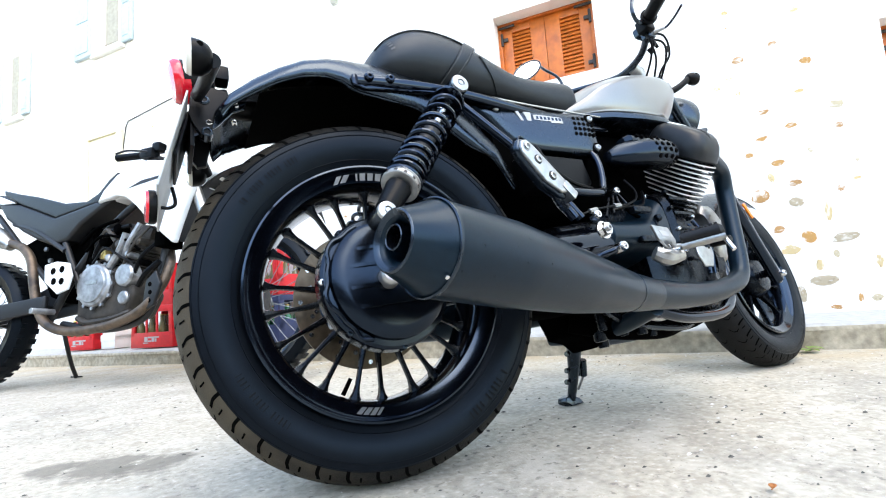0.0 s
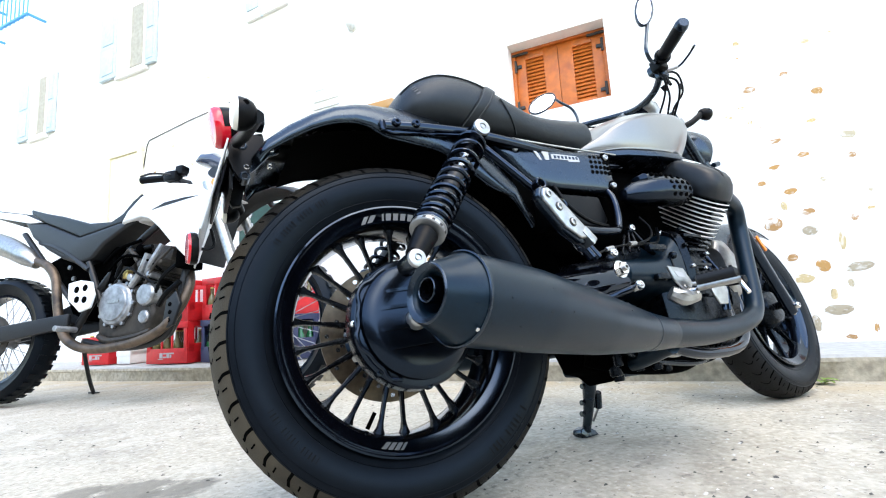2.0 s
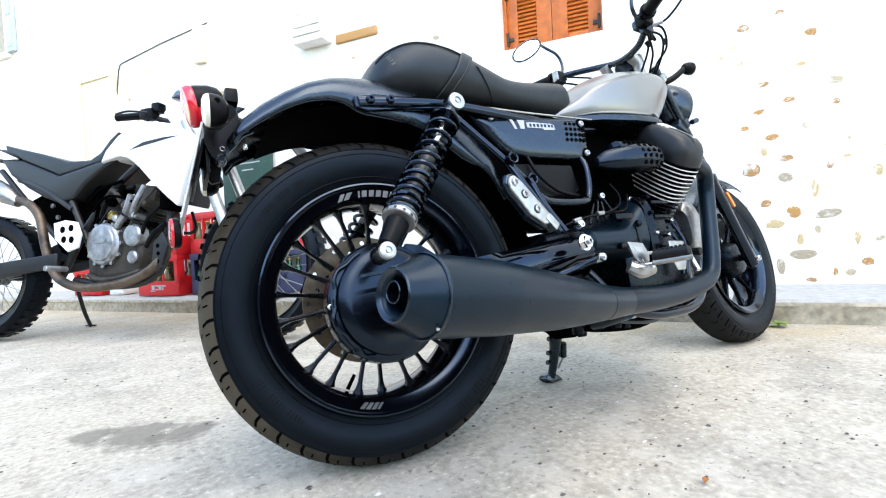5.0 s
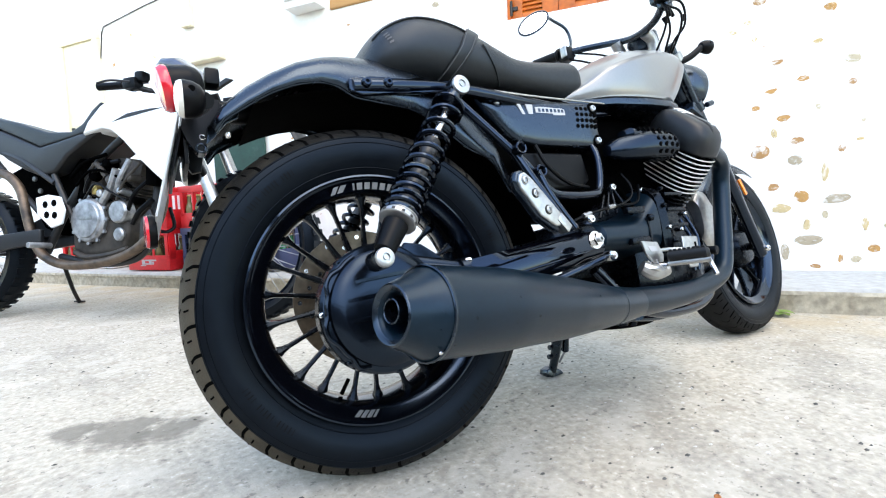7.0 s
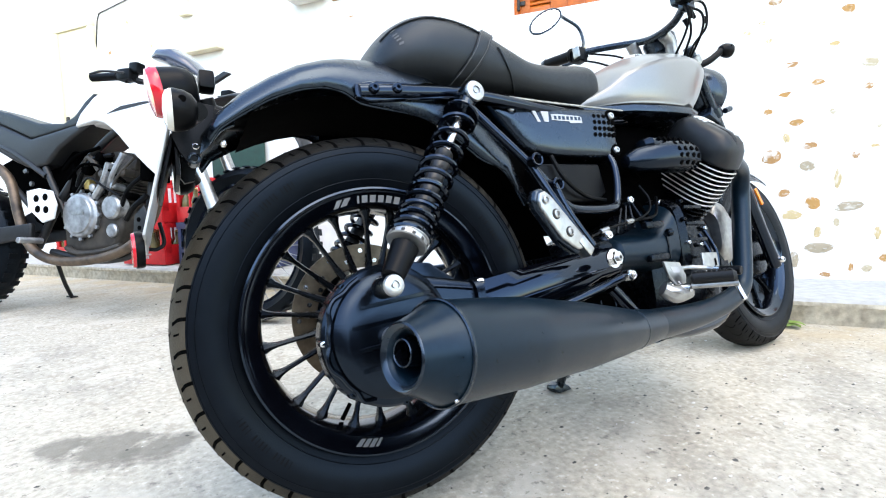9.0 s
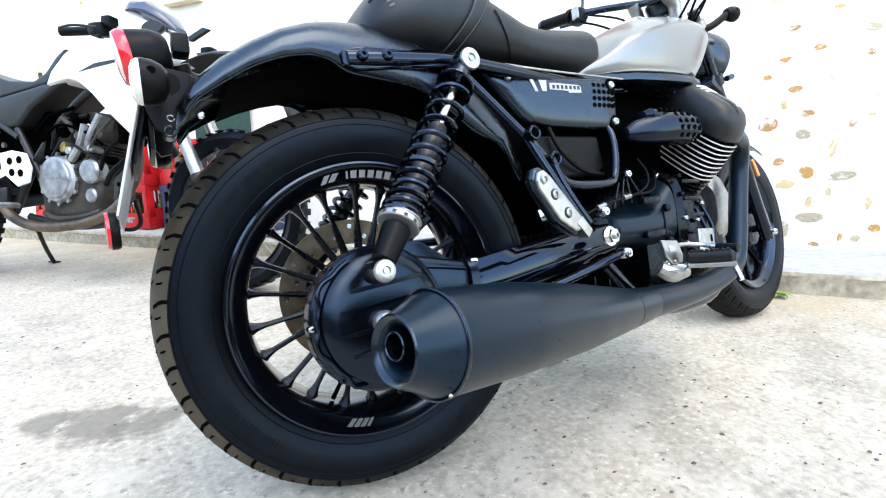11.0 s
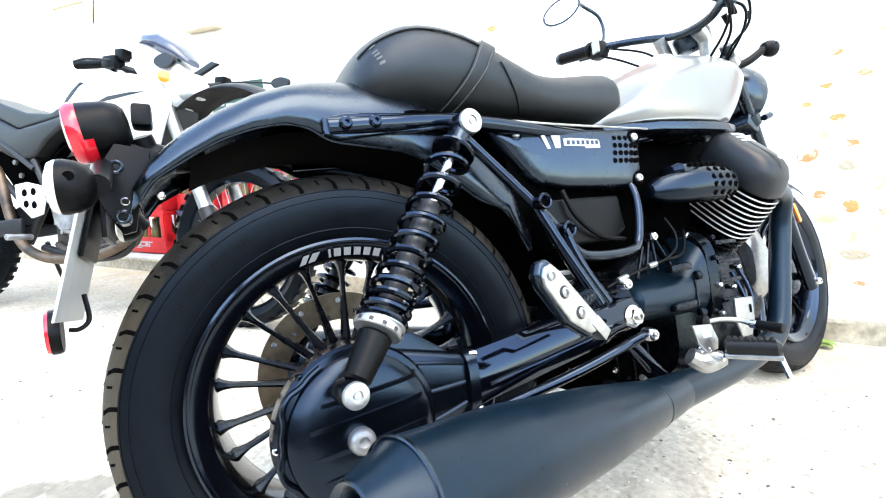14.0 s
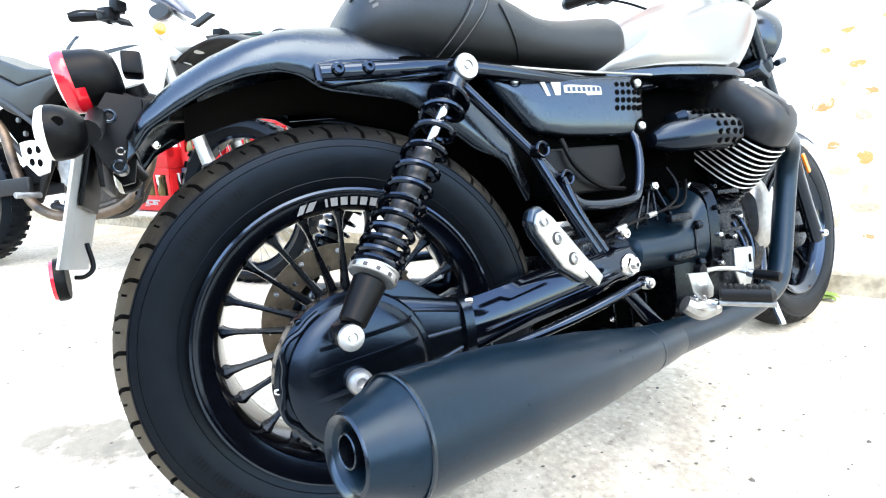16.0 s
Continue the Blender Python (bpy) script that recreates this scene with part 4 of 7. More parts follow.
part("seat_bracket", slab(((-0.022, 0.668), (-0.022, 0.690), (0.01, 0.698), (0.14, 0.706), (0.20, 0.712), (0.20, 0.690), (0.06, 0.672), (0.0, 0.662)), -0.116, -0.106, 0.004), BLACK_GLOSS, frame_part)
part("headstock", rod((0.93, 0, 0.70), (0.875, 0, 0.88), 0.032, 0.032, 24), BLACK_SATIN, frame_part)

# side covers


def side_cover(sgn):
    flip = (lambda b: b) if sgn > 0 else mirrored
    sh = -0.115
    pl = (0.262, 0.690), (0.300, 0.6925), (0.545, 0.694), (0.566, 0.690), (0.573, 0.678), (0.568, 0.604), (0.560, 0.590), (0.546, 0.5855), (0.398, 0.590), (0.348, 0.598), (0.330, 0.608)
    cx, cz = 0.45, 0.640
    dense = []
    for (xa, za), (xb, zb) in zip(pl, pl[1:] + pl[:1]):
        dense += [(xa + (xb - xa) * q / 4, za + (zb - za) * q / 4) for q in range(4)]
    rows = []
    for y, k in ((-0.060, 1.0), (-0.077, 1.0), (-0.084, 0.994), (-0.0890, 0.975), (-0.0925, 0.94), (-0.0955, 0.88), (-0.0980, 0.78), (-0.1000, 0.62), (-0.1012, 0.40), (-0.1018, 0.12)):
        rows.append([Vector((cx + (x - cx) * (1 - (1 - k) * 0.45), y + sh * (cx + (x - cx) * (1 - (1 - k) * 0.45) - 0.26), cz + (z - cz) * k)) for x, z in dense])
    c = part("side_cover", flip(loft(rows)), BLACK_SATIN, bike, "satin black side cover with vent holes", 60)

    def face(x, z, lift=0.0):
        return Vector((x, -0.1022 + 0.0058 * min(1.0, abs(z - cz) / 0.052) ** 2 + sh * (x - 0.26) - lift, z))
    n = Vector((sh, -1, 0)).normalized()
    for i in range(5):
        for j in range(4):
            p = face(0.508 + 0.0125 * i - 0.002 * j, 0.674 - 0.0135 * j, 0.0006)
            part("vent_hole", flip(lathe([(0.0046, -0.004), (0.0046, 0.0), (0, 0.0)], axis(p, p + n), 12)), GROOVE, c)
    for x, z in ((0.309, 0.681), (0.553, 0.676), (0.553, 0.602)):
        p = face(x, z, 0.002)
        q = part("screw", flip(lathe([(0.0072, -0.004), (0.0072, 0.001), (0.0055, 0.003), (0.0032, 0.003), (0.003, 0.001), (0, 0.001)], axis(p, p + n), 20)), BRIGHT, c)
        part("grommet", flip(lathe([(0.0076, -0.003), (0.0115, 0.0004), (0.0140, -0.003)], axis(p, p + n), 20, cap=False)), GROOVE, q)
    c.location = (-0.015, 0.006 * sgn, 0.008)
    # badge in plain shapes
    shapes = [((0.354, 0.677), (0.362, 0.677), (0.371, 0.655), (0.364, 0.655)),
              ((0.374, 0.677), (0.392, 0.677), (0.390, 0.656), (0.380, 0.656)),
              ((0.398, 0.672), (0.412, 0.673), (0.466, 0.671), (0.472, 0.669), (0.473, 0.6565), (0.442, 0.6555), (0.441, 0.659), (0.398, 0.660))]
    for s in shapes:
        part("badge", flip(slab(s, -0.0965, -0.1022, 0.0, sh, 1, None, 0.26)), WHITE_MARK, c, "plain pale badge")
    for x in (0.404, 0.414, 0.424, 0.434, 0.444, 0.454, 0.463):
        bm = bmesh.new()
        slab([(x, 0.669), (x + 0.006, 0.669), (x + 0.006, 0.662), (x, 0.662)], -0.1015, -0.1026, 0.0, sh, 1, bm, 0.26)
        part("badge_bar", flip(bm), BLACK_SATIN, c)
    return c


side_cover(1)
side_cover(-1)
part("battery_cover", slab(((0.316, 0.576), (0.490, 0.582), (0.500, 0.522), (0.470, 0.503), (0.330, 0.500)), -0.05, -0.118, 0.008), DARK_PLASTIC, bike)
part("cable", tube([(0.352, -0.124, 0.590), (0.372, -0.130, 0.545), (0.42, -0.130, 0.512), (0.48, -0.126, 0.503)], 0.0042, 8), DARK_PLASTIC, bike)
# added near-black mass that closes the see-through gap among the engine parts
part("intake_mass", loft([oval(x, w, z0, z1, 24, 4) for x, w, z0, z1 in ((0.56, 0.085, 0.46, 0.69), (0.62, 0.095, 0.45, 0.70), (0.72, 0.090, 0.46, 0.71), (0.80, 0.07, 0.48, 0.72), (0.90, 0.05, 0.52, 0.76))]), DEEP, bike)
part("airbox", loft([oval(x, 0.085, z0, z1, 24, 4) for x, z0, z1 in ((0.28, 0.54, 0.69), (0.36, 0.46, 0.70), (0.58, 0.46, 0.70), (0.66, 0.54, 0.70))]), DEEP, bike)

# passenger peg brackets
for sgn in (1, -1):
    flip = (lambda b: b) if sgn > 0 else mirrored
    pl = ((0.141, 0.457), (0.149, 0.473), (0.165, 0.477), (0.181, 0.465), (0.253, 0.387), (0.243, 0.369), (0.227, 0.367), (0.189, 0.389), (0.147, 0.441))
    hold = part("peg_bracket", flip(slab(pl, -0.248, -0.266, 0.007)), BLACK_SATIN, bike, "black bracket with a bright alloy plate")
    pl2 = ((0.146, 0.453), (0.151, 0.466), (0.164, 0.470), (0.178, 0.460), (0.244, 0.392), (0.238, 0.375), (0.222, 0.373), (0.187, 0.393), (0.149, 0.441))
    plate_a = part("alloy_plate", flip(slab(pl2, -0.265, -0.272, 0.004)), ALLOY, hold, "bright alloy plate with three bolts")
    for x, z in ((0.161, 0.455), (0.181, 0.432), (0.207, 0.403)):
        part("recess", flip(lathe([(0.0062, -0.002), (0.0062, 0.0006), (0.0086, 0.0008), (0.0096, -0.002)], axis((x, -0.272, z), (x, -1, z)), 20, cap=False)), IRON if z < 0.45 else ALLOY, plate_a)
        part("bolt", flip(lathe([(0.0066, -0.002), (0.0066, 0.0026), (0.0040, 0.0034), (0.0030, 0.0012), (0, 0.0012)], axis((x, -0.272, z), (x, -1, z)), 16)), ALLOY, plate_a)
    part("folded_peg", flip(box((0, 0, 0), (0.018, 0.020, 0.034), Matrix.Translation((0.243, -0.264, 0.379)) @ Matrix.Rotation(radians(-44), 4, "Y"), 0.003)), ALLOY, hold)
    part("arm", flip(tube([(0.235, -0.240, 0.410), (0.36, -0.17, 0.41)], 0.012, 12)), BLACK_SATIN, hold)
    hold.scale = (0.78, 1.0, 0.87)
    hold.location = (0.034, -0.018 * sgn, 0.067)

# engine
engine = new("engine")
engine.parent = bike
tagged(engine, "black transverse twin-cylinder engine with bright fin edges")
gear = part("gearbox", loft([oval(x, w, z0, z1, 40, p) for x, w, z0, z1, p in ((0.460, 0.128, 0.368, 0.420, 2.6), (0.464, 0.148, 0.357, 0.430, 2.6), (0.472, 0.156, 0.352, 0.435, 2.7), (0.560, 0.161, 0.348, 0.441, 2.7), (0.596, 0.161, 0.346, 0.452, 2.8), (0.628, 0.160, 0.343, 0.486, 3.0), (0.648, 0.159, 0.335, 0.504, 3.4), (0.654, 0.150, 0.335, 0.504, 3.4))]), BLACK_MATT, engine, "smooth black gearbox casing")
part("pivot_housing", loft([oval(x, w, z0, z1, 28, 3.2) for x, w, z0, z1 in ((0.350, 0.10, 0.37, 0.41), (0.362, 0.125, 0.355, 0.428), (0.440, 0.138, 0.350, 0.440), (0.462, 0.140, 0.350, 0.440))]), BLACK_CAST, gear)
part("case_flange", bevelled(loft([oval(x, w, z0, z1, 28, 4.5) for x, w, z0, z1 in ((0.652, 0.158, 0.318, 0.508), (0.672, 0.164, 0.312, 0.512))]), 0.004), BLACK_CAST, gear)
for x, z in ((0.666, 0.350), (0.668, 0.402), (0.666, 0.452), (0.664, 0.490)):
    bolt((x, -0.164, z), RIGHT, 0.0050, 0.005, gear, CHROME if z in (0.402, 0.350) else BLACK_CAST)
for x0, z0, x1, z1 in ((0.505, 0.438, 0.548, 0.498), (0.535, 0.442, 0.556, 0.500), (0.575, 0.446, 0.566, 0.498), (0.480, 0.432, 0.530, 0.486)):
    part("web", tube([(x0, -0.140, z0), ((x0 + x1) / 2, -0.130, (z0 + z1) / 2), (x1, -0.120, z1)], 0.0030, 8), BLACK_CAST, gear)
for x, z, l in ((0.582, 0.423, 0.058), (0.578, 0.357, 0.060)):
    boss = part("inspection_boss", box((x, -0.159, z), (l, 0.016, 0.014), Matrix.Rotation(radians(-2), 4, "Y"), 0.005), BLACK_CAST, gear)
    part("boss_end", rod((x + l * 0.42, -0.160, z + 0.002), (x + l * 0.62, -0.165, z + 0.003), 0.0085, 0.0075, 14, edge=0.002), BLACK_CAST, boss)
part("casing_rib", loft([[Vector((x, -0.1605 + d, z)) for x, d in ((0.600, 0.004), (0.602, -0.002), (0.606, -0.002), (0.608, 0.004))] for z in (0.372, 0.40, 0.424)]), BLACK_CAST, gear)
for q in range(5):
    part("case_fin", box((0.712, -0.158, 0.335 + 0.036 * q), (0.066, 0.010, 0.008), Matrix(), 0.003), BLACK_CAST, gear)
# clutch cable with its bright adjusters
part("clutch_cable", tube([(0.395, -0.150, 0.428), (0.440, -0.152, 0.441), (0.500, -0.152, 0.452), (0.545, -0.150, 0.460), (0.585, -0.146, 0.478), (0.600, -0.138, 0.505), (0.595, -0.125, 0.535)], 0.0024, 8), DARK_PLASTIC, gear)
for p, q in (((0.420, -0.1515, 0.436), (0.442, -0.152, 0.441)), ((0.497, -0.152, 0.452), (0.518, -0.151, 0.455))):
    part("adjuster", rod(p, q, 0.0052, 0.0052, 8), ALLOY, gear)
part("crankcase", loft([oval(x, w, z0, z1, 32, 4) for x, w, z0, z1 in ((0.60, 0.115, 0.235, 0.46), (0.66, 0.135, 0.215, 0.48), (0.80, 0.135, 0.205, 0.50), (0.86, 0.11, 0.23, 0.49), (0.89, 0.08, 0.28, 0.45))]), BLACK_CAST, engine)
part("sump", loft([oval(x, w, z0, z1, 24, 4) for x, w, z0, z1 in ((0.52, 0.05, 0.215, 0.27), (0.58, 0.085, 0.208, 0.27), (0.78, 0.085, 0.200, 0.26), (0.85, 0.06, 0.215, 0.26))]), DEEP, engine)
part("gearbox_top", loft([oval(x, 0.09, 0.42, z1, 24, 4) for x, z1 in ((0.50, 0.45), (0.56, 0.485), (0.62, 0.50), (0.66, 0.50))]), BLACK_CAST, engine)
for x, y, z, r in ((0.437, -0.150, 0.429, 0.0100), (0.552, -0.124, 0.503, 0.0090), (0.655, -0.118, 0.498, 0.0080), (0.700, -0.166, 0.395, 0.005), (0.724, -0.166, 0.43, 0.005)):
    bolt((x, y, z), RIGHT, r, 0.009, engine, CHROME)
part("front_cover", lathe([(0.11, 0), (0.11, 0.03), (0.09, 0.045), (0.04, 0.05), (0, 0.05)], axis((0.875, 0, 0.36), (1, 0, 0.36)), 40), BLACK_CAST, engine)


def rounded(hx, hy, n=32, p=3.0):
    return [(hx * math.copysign(abs(math.cos(a)) ** (2 / p), math.cos(a)), hy * math.copysign(abs(math.sin(a)) ** (2 / p), math.sin(a))) for a in (2 * math.pi * i / n for i in range(n))]


def cylinder_bank(sgn):
    flip = (lambda b: b) if sgn > 0 else mirrored
    base, tip = Vector((0.793, -0.029, 0.471)), Vector((0.793, -0.204, 0.646))
    d = (tip - base).normalized()
    ex = Vector((1, 0, 0))
    ey = d.cross(ex).normalized()

    def ring(h, hx, hy, p=3.0, dx=0.0, dy=0.0):
        return [base + d * h + ex * (a + dx) + ey * (b + dy) for a, b in rounded(hx, hy, 36, p)]
    cyl = part("cylinder", flip(loft([ring(0.0, 0.032, 0.05), ring(0.19, 0.038, 0.058)])), BLACK_CAST, engine, "finned black cylinder")
    for i in range(16):
        h = 0.022 + 0.0103 * i
        g = 0.049 + 0.004 * min(1, i / 8)
        k = 0.074 + 0.008 * min(1, i / 8)
        f = part("fin", flip(loft([ring(h, g - 0.002, k - 0.002), ring(h + 0.0006, g, k), ring(h + 0.0030, g, k), ring(h + 0.0036, g - 0.002, k - 0.002)])), BLACK_CAST, cyl)
        if i > 6:
            part("fin_edge", flip(loft([ring(h + 0.0004, g + 0.0006, k + 0.0006), ring(h + 0.0034, g + 0.0006, k + 0.0006)], caps=False)), FIN_EDGE, f)
    cov = part("valve_cover", flip(loft([ring(0.184, 0.050, 0.078, 3.4, 0, 0.002), ring(0.188, 0.053, 0.082, 3.6, 0, 0.003), ring(0.204, 0.054, 0.082, 3.6, 0, 0.005), ring(0.226, 0.052, 0.077, 3.4, 0, 0.008), ring(0.240, 0.047, 0.068, 3.2, 0, 0.010), ring(0.248, 0.039, 0.056, 3.0, 0, 0.011), ring(0.2515, 0.028, 0.040, 2.8, 0, 0.012), ring(0.2525, 0.012, 0.018, 2.5, 0, 0.012)])), COVER_GREY, cyl, "dark grey valve cover")
    for j in range(3):
        part("stripe", flip(tube([base + d * h + ex * xx + ey * (0.028 + 0.012 * j) for xx, h in ((-0.022, 0.2515), (-0.004, 0.2530), (0.014, 0.2525), (0.030, 0.2490))], 0.0024, 6)), FIN_EDGE, cov)
    part("centre_ridge", flip(tube([base + d * h + ex * -0.006 + ey * yy for h, yy in ((0.196, 0.083), (0.232, 0.078), (0.246, 0.058), (0.249, 0.0), (0.244, -0.048), (0.200, -0.074))], [0.004, 0.005, 0.005, 0.005, 0.005, 0.003], 10)), COVER_GREY, cov)
    for xx, yy, h in ((0.016, 0.050, 0.246), (0.016, -0.030, 0.247)):
        p = base + d * h + ey * yy + ex * xx
        part("cover_bolt", flip(lathe([(0.008, -0.004), (0.008, 0.003), (0, 0.004)], axis(p, p + d), 14)), CHROME, cov)
    part("plug_cap", flip(tube([base + d * 0.190 + ex * 0.050 + ey * 0.01, base + d * 0.200 + ex * 0.074 + ey * 0.01], 0.012, 10)), DARK_PLASTIC, cyl)


cylinder_bank(1)
cylinder_bank(-1)
for sgn in (1, -1):
    flip = (lambda b: b) if sgn > 0 else mirrored
    POD = ((0.548, 0.012, 0.582, 0.012, -0.136), (0.566, 0.024, 0.584, 0.023, -0.140), (0.602, 0.031, 0.587, 0.030, -0.149), (0.642, 0.036, 0.590, 0.033, -0.157), (0.686, 0.037, 0.590, 0.034, -0.163), (0.716, 0.033, 0.588, 0.030, -0.167), (0.732, 0.018, 0.586, 0.018, -0.167))
    pod = part("intake_cover", flip(loft([oval(x, w, zc - h, zc + h, 28, 2.4, y) for x, w, zc, h, y in POD])), HOUSING, bike, "black intake cover with round holes")
    cap = part("intake_cap", flip(loft([oval(x, w, 0.608 - h, 0.622 + h, 24, 2.4, -0.149) for x, w, h in ((0.59, 0.012, 0.003), (0.60, 0.026, 0.008), (0.68, 0.029, 0.010), (0.702, 0.014, 0.004))])), HOUSING, pod)
    for i in range(5):
        p = Vector((0.618 + 0.016 * i, -0.1765 - 0.001 * i, 0.623))
        part("round_hole", flip(lathe([(0.0046, -0.006), (0.0046, 0.0012), (0, 0.0012)], axis(p, p + Vector((0.05, -1, 0.25))), 12)), GROOVE, cap)
    for i in range(4):
        for j in range(4):
            x = 0.650 + 0.0170 * i + 0.003 * j
            dz = 0.0145 * (1.5 - j)
            k = max(q for q in range(len(POD) - 1) if POD[q][0] <= x)
            f = (x - POD[k][0]) / (POD[k + 1][0] - POD[k][0])
            w, zc, h, y = (POD[k][q] + (POD[k + 1][q] - POD[k][q]) * f for q in (1, 2, 3, 4))
            side = max(0.02, 1 - abs(dz / h) ** 2.4) ** (1 / 2.4)
            p = Vector((x, y - w * side, zc + dz))
            n = Vector((0.1, -1, dz / h * 1.1)).normalized()
            part("round_hole", flip(lathe([(0.0052, -0.006), (0.0052, 0.0006), (0, 0.0006)], axis(p, p + n), 12)), GROOVE, pod)
part("intake_hose", tube([(0.62, -0.10, 0.58), (0.60, -0.06, 0.56), (0.60, 0, 0.55)], 0.03, 14), DEEP, engine)
for pts, r, mat in ((((0.515, -0.13, 0.452), (0.55, -0.142, 0.458), (0.61, -0.140, 0.468), (0.645, -0.125, 0.51)), 0.003, DARK_PLASTIC), (((0.56, -0.11, 0.50), (0.585, -0.12, 0.46), (0.60, -0.13, 0.44)), 0.004, DEEP), (((0.60, -0.10, 0.52), (0.61, -0.12, 0.47), (0.63, -0.13, 0.44)), 0.004, DEEP), (((0.735, -0.15, 0.42), (0.742, -0.165, 0.36), (0.735, -0.16, 0.30)), 0.0045, BLACK_GLOSS), (((0.755, -0.15, 0.43), (0.763, -0.165, 0.37), (0.75, -0.16, 0.30)), 0.0045, BLACK_GLOSS)):
    part("hose", tube(pts, r, 8), mat, engine)
part("alternator_cover", loft([oval(x, 0.040, 0.40 - h, 0.45 + h, 24, 3.0, -0.082) for x, h in ((0.875, 0.03), (0.89, 0.055), (0.925, 0.055), (0.94, 0.02))]), ALLOY, engine, "pale alloy front cover")

# rider's foot peg
peg = new("foot_peg")
peg.parent = bike
tagged(peg, "bright alloy foot peg with a ribbed rubber pad")
part("peg_body", loft([[Vector((0.486, -0.268, 0.3165)).lerp(Vector((0.515, -0.330, 0.3135)), t) + Vector((a * 0.9, a * 0.5, b)) for a, b in rounded(0.0135, 0.005, 20, 3)] for t in (0, 0.1, 0.9, 1)]), ALLOY, peg)
pad = part("rubber_pad", loft([[Vector((0.487, -0.268, 0.3290)).lerp(Vector((0.515, -0.330, 0.3260)), t) + Vector((a * 0.9, a * 0.5, b)) for a, b in rounded(w, h, 20, 3.5)] for t, w, h in ((0, 0.010, 0.006), (0.05, 0.0155, 0.0105), (0.92, 0.0155, 0.0105), (1, 0.010, 0.006))]), PEG_RUBBER, peg)
for i in range(8):
    c = Vector((0.487, -0.268, 0.3395)).lerp(Vector((0.515, -0.330, 0.3365)), 0.1 + 0.11 * i)
    part("rubber_rib", box((0, 0, 0), (0.026, 0.0055, 0.004), Matrix.Translation(c) @ Matrix.Rotation(radians(30), 4, "Z"), 0.0012), PEG_RUBBER, pad)
part("feeler", rod((0.514, -0.326, 0.314), (0.509, -0.338, 0.286), 0.0045, 0.004, 12), CHROME, peg)
heel = part("heel_plate", slab(((0.442, 0.364), (0.486, 0.360), (0.498, 0.336), (0.494, 0.322), (0.470, 0.320), (0.450, 0.338)), -0.249, -0.254, 0.0015), ALLOY, peg, "thin bright heel plate")
part("plate_slot", slab(((0.456, 0.354), (0.478, 0.352), (0.482, 0.342), (0.462, 0.343)), -0.2538, -0.2546, 0.0), WHITE_MARK, heel)
part("clevis", bevelled(tube([(0.452, -0.236, 0.318), (0.470, -0.246, 0.306), (0.496, -0.256, 0.308)], [0.013, 0.016, 0.012], 10), 0.002), ALLOY, peg)
part("pivot_pin", rod((0.478, -0.226, 0.318), (0.484, -0.268, 0.312), 0.0065, 0.0065, 14), CHROME, peg)
part("return_spring", tube([(0.470 + 0.009 * math.cos(a), -0.238 - 0.0012 * a, 0.318 + 0.009 * math.sin(a)) for a in (0.6 * k for k in range(24))], 0.0013, 6, smooth=False), CHROME, peg)
part("under_tray", slab(((0.450, 0.312), (0.468, 0.302), (0.500, 0.302), (0.494, 0.309), (0.470, 0.311)), -0.236, -0.262, 0.003), ALLOY, peg)
hanger = part("pedal_bracket", slab(((0.664, 0.332), (0.667, 0.376), (0.722, 0.374), (0.720, 0.334), (0.705, 0.306), (0.676, 0.306)), -0.184, -0.190, 0.003), ALLOY, peg)
part("bracket_slot", slab(((0.706, 0.346), (0.706, 0.361), (0.712, 0.361), (0.712, 0.346)), -0.1898, -0.1908, 0.0), GROOVE, hanger)
part("brake_pedal", tube([(0.565, -0.192, 0.349), (0.600, -0.198, 0.349), (0.622, -0.214, 0.345), (0.628, -0.235, 0.338)], 0.0042, 10), ALLOY, peg)
part("pedal_tip", rod((0.629, -0.240, 0.3365), (0.632, -0.278, 0.331), 0.0085, 0.0085, 16, edge=0.0015), DARK_PLASTIC, peg)
part("tip_collar", rod((0.628, -0.230, 0.339), (0.629, -0.241, 0.3365), 0.0070, 0.0070, 14), CHROME, peg)
part("rod_joint", lathe([(0.010, -0.006), (0.010, 0.006), (0.006, 0.008), (0, 0.008)], axis((0.552, -0.198, 0.352), (0.552, -1, 0.352)), 16), DARK_PLASTIC, peg)

# fork, front mudguard, headlamp
fork = new("fork")
fork.parent = bike
tagged(fork, "black telescopic fork")
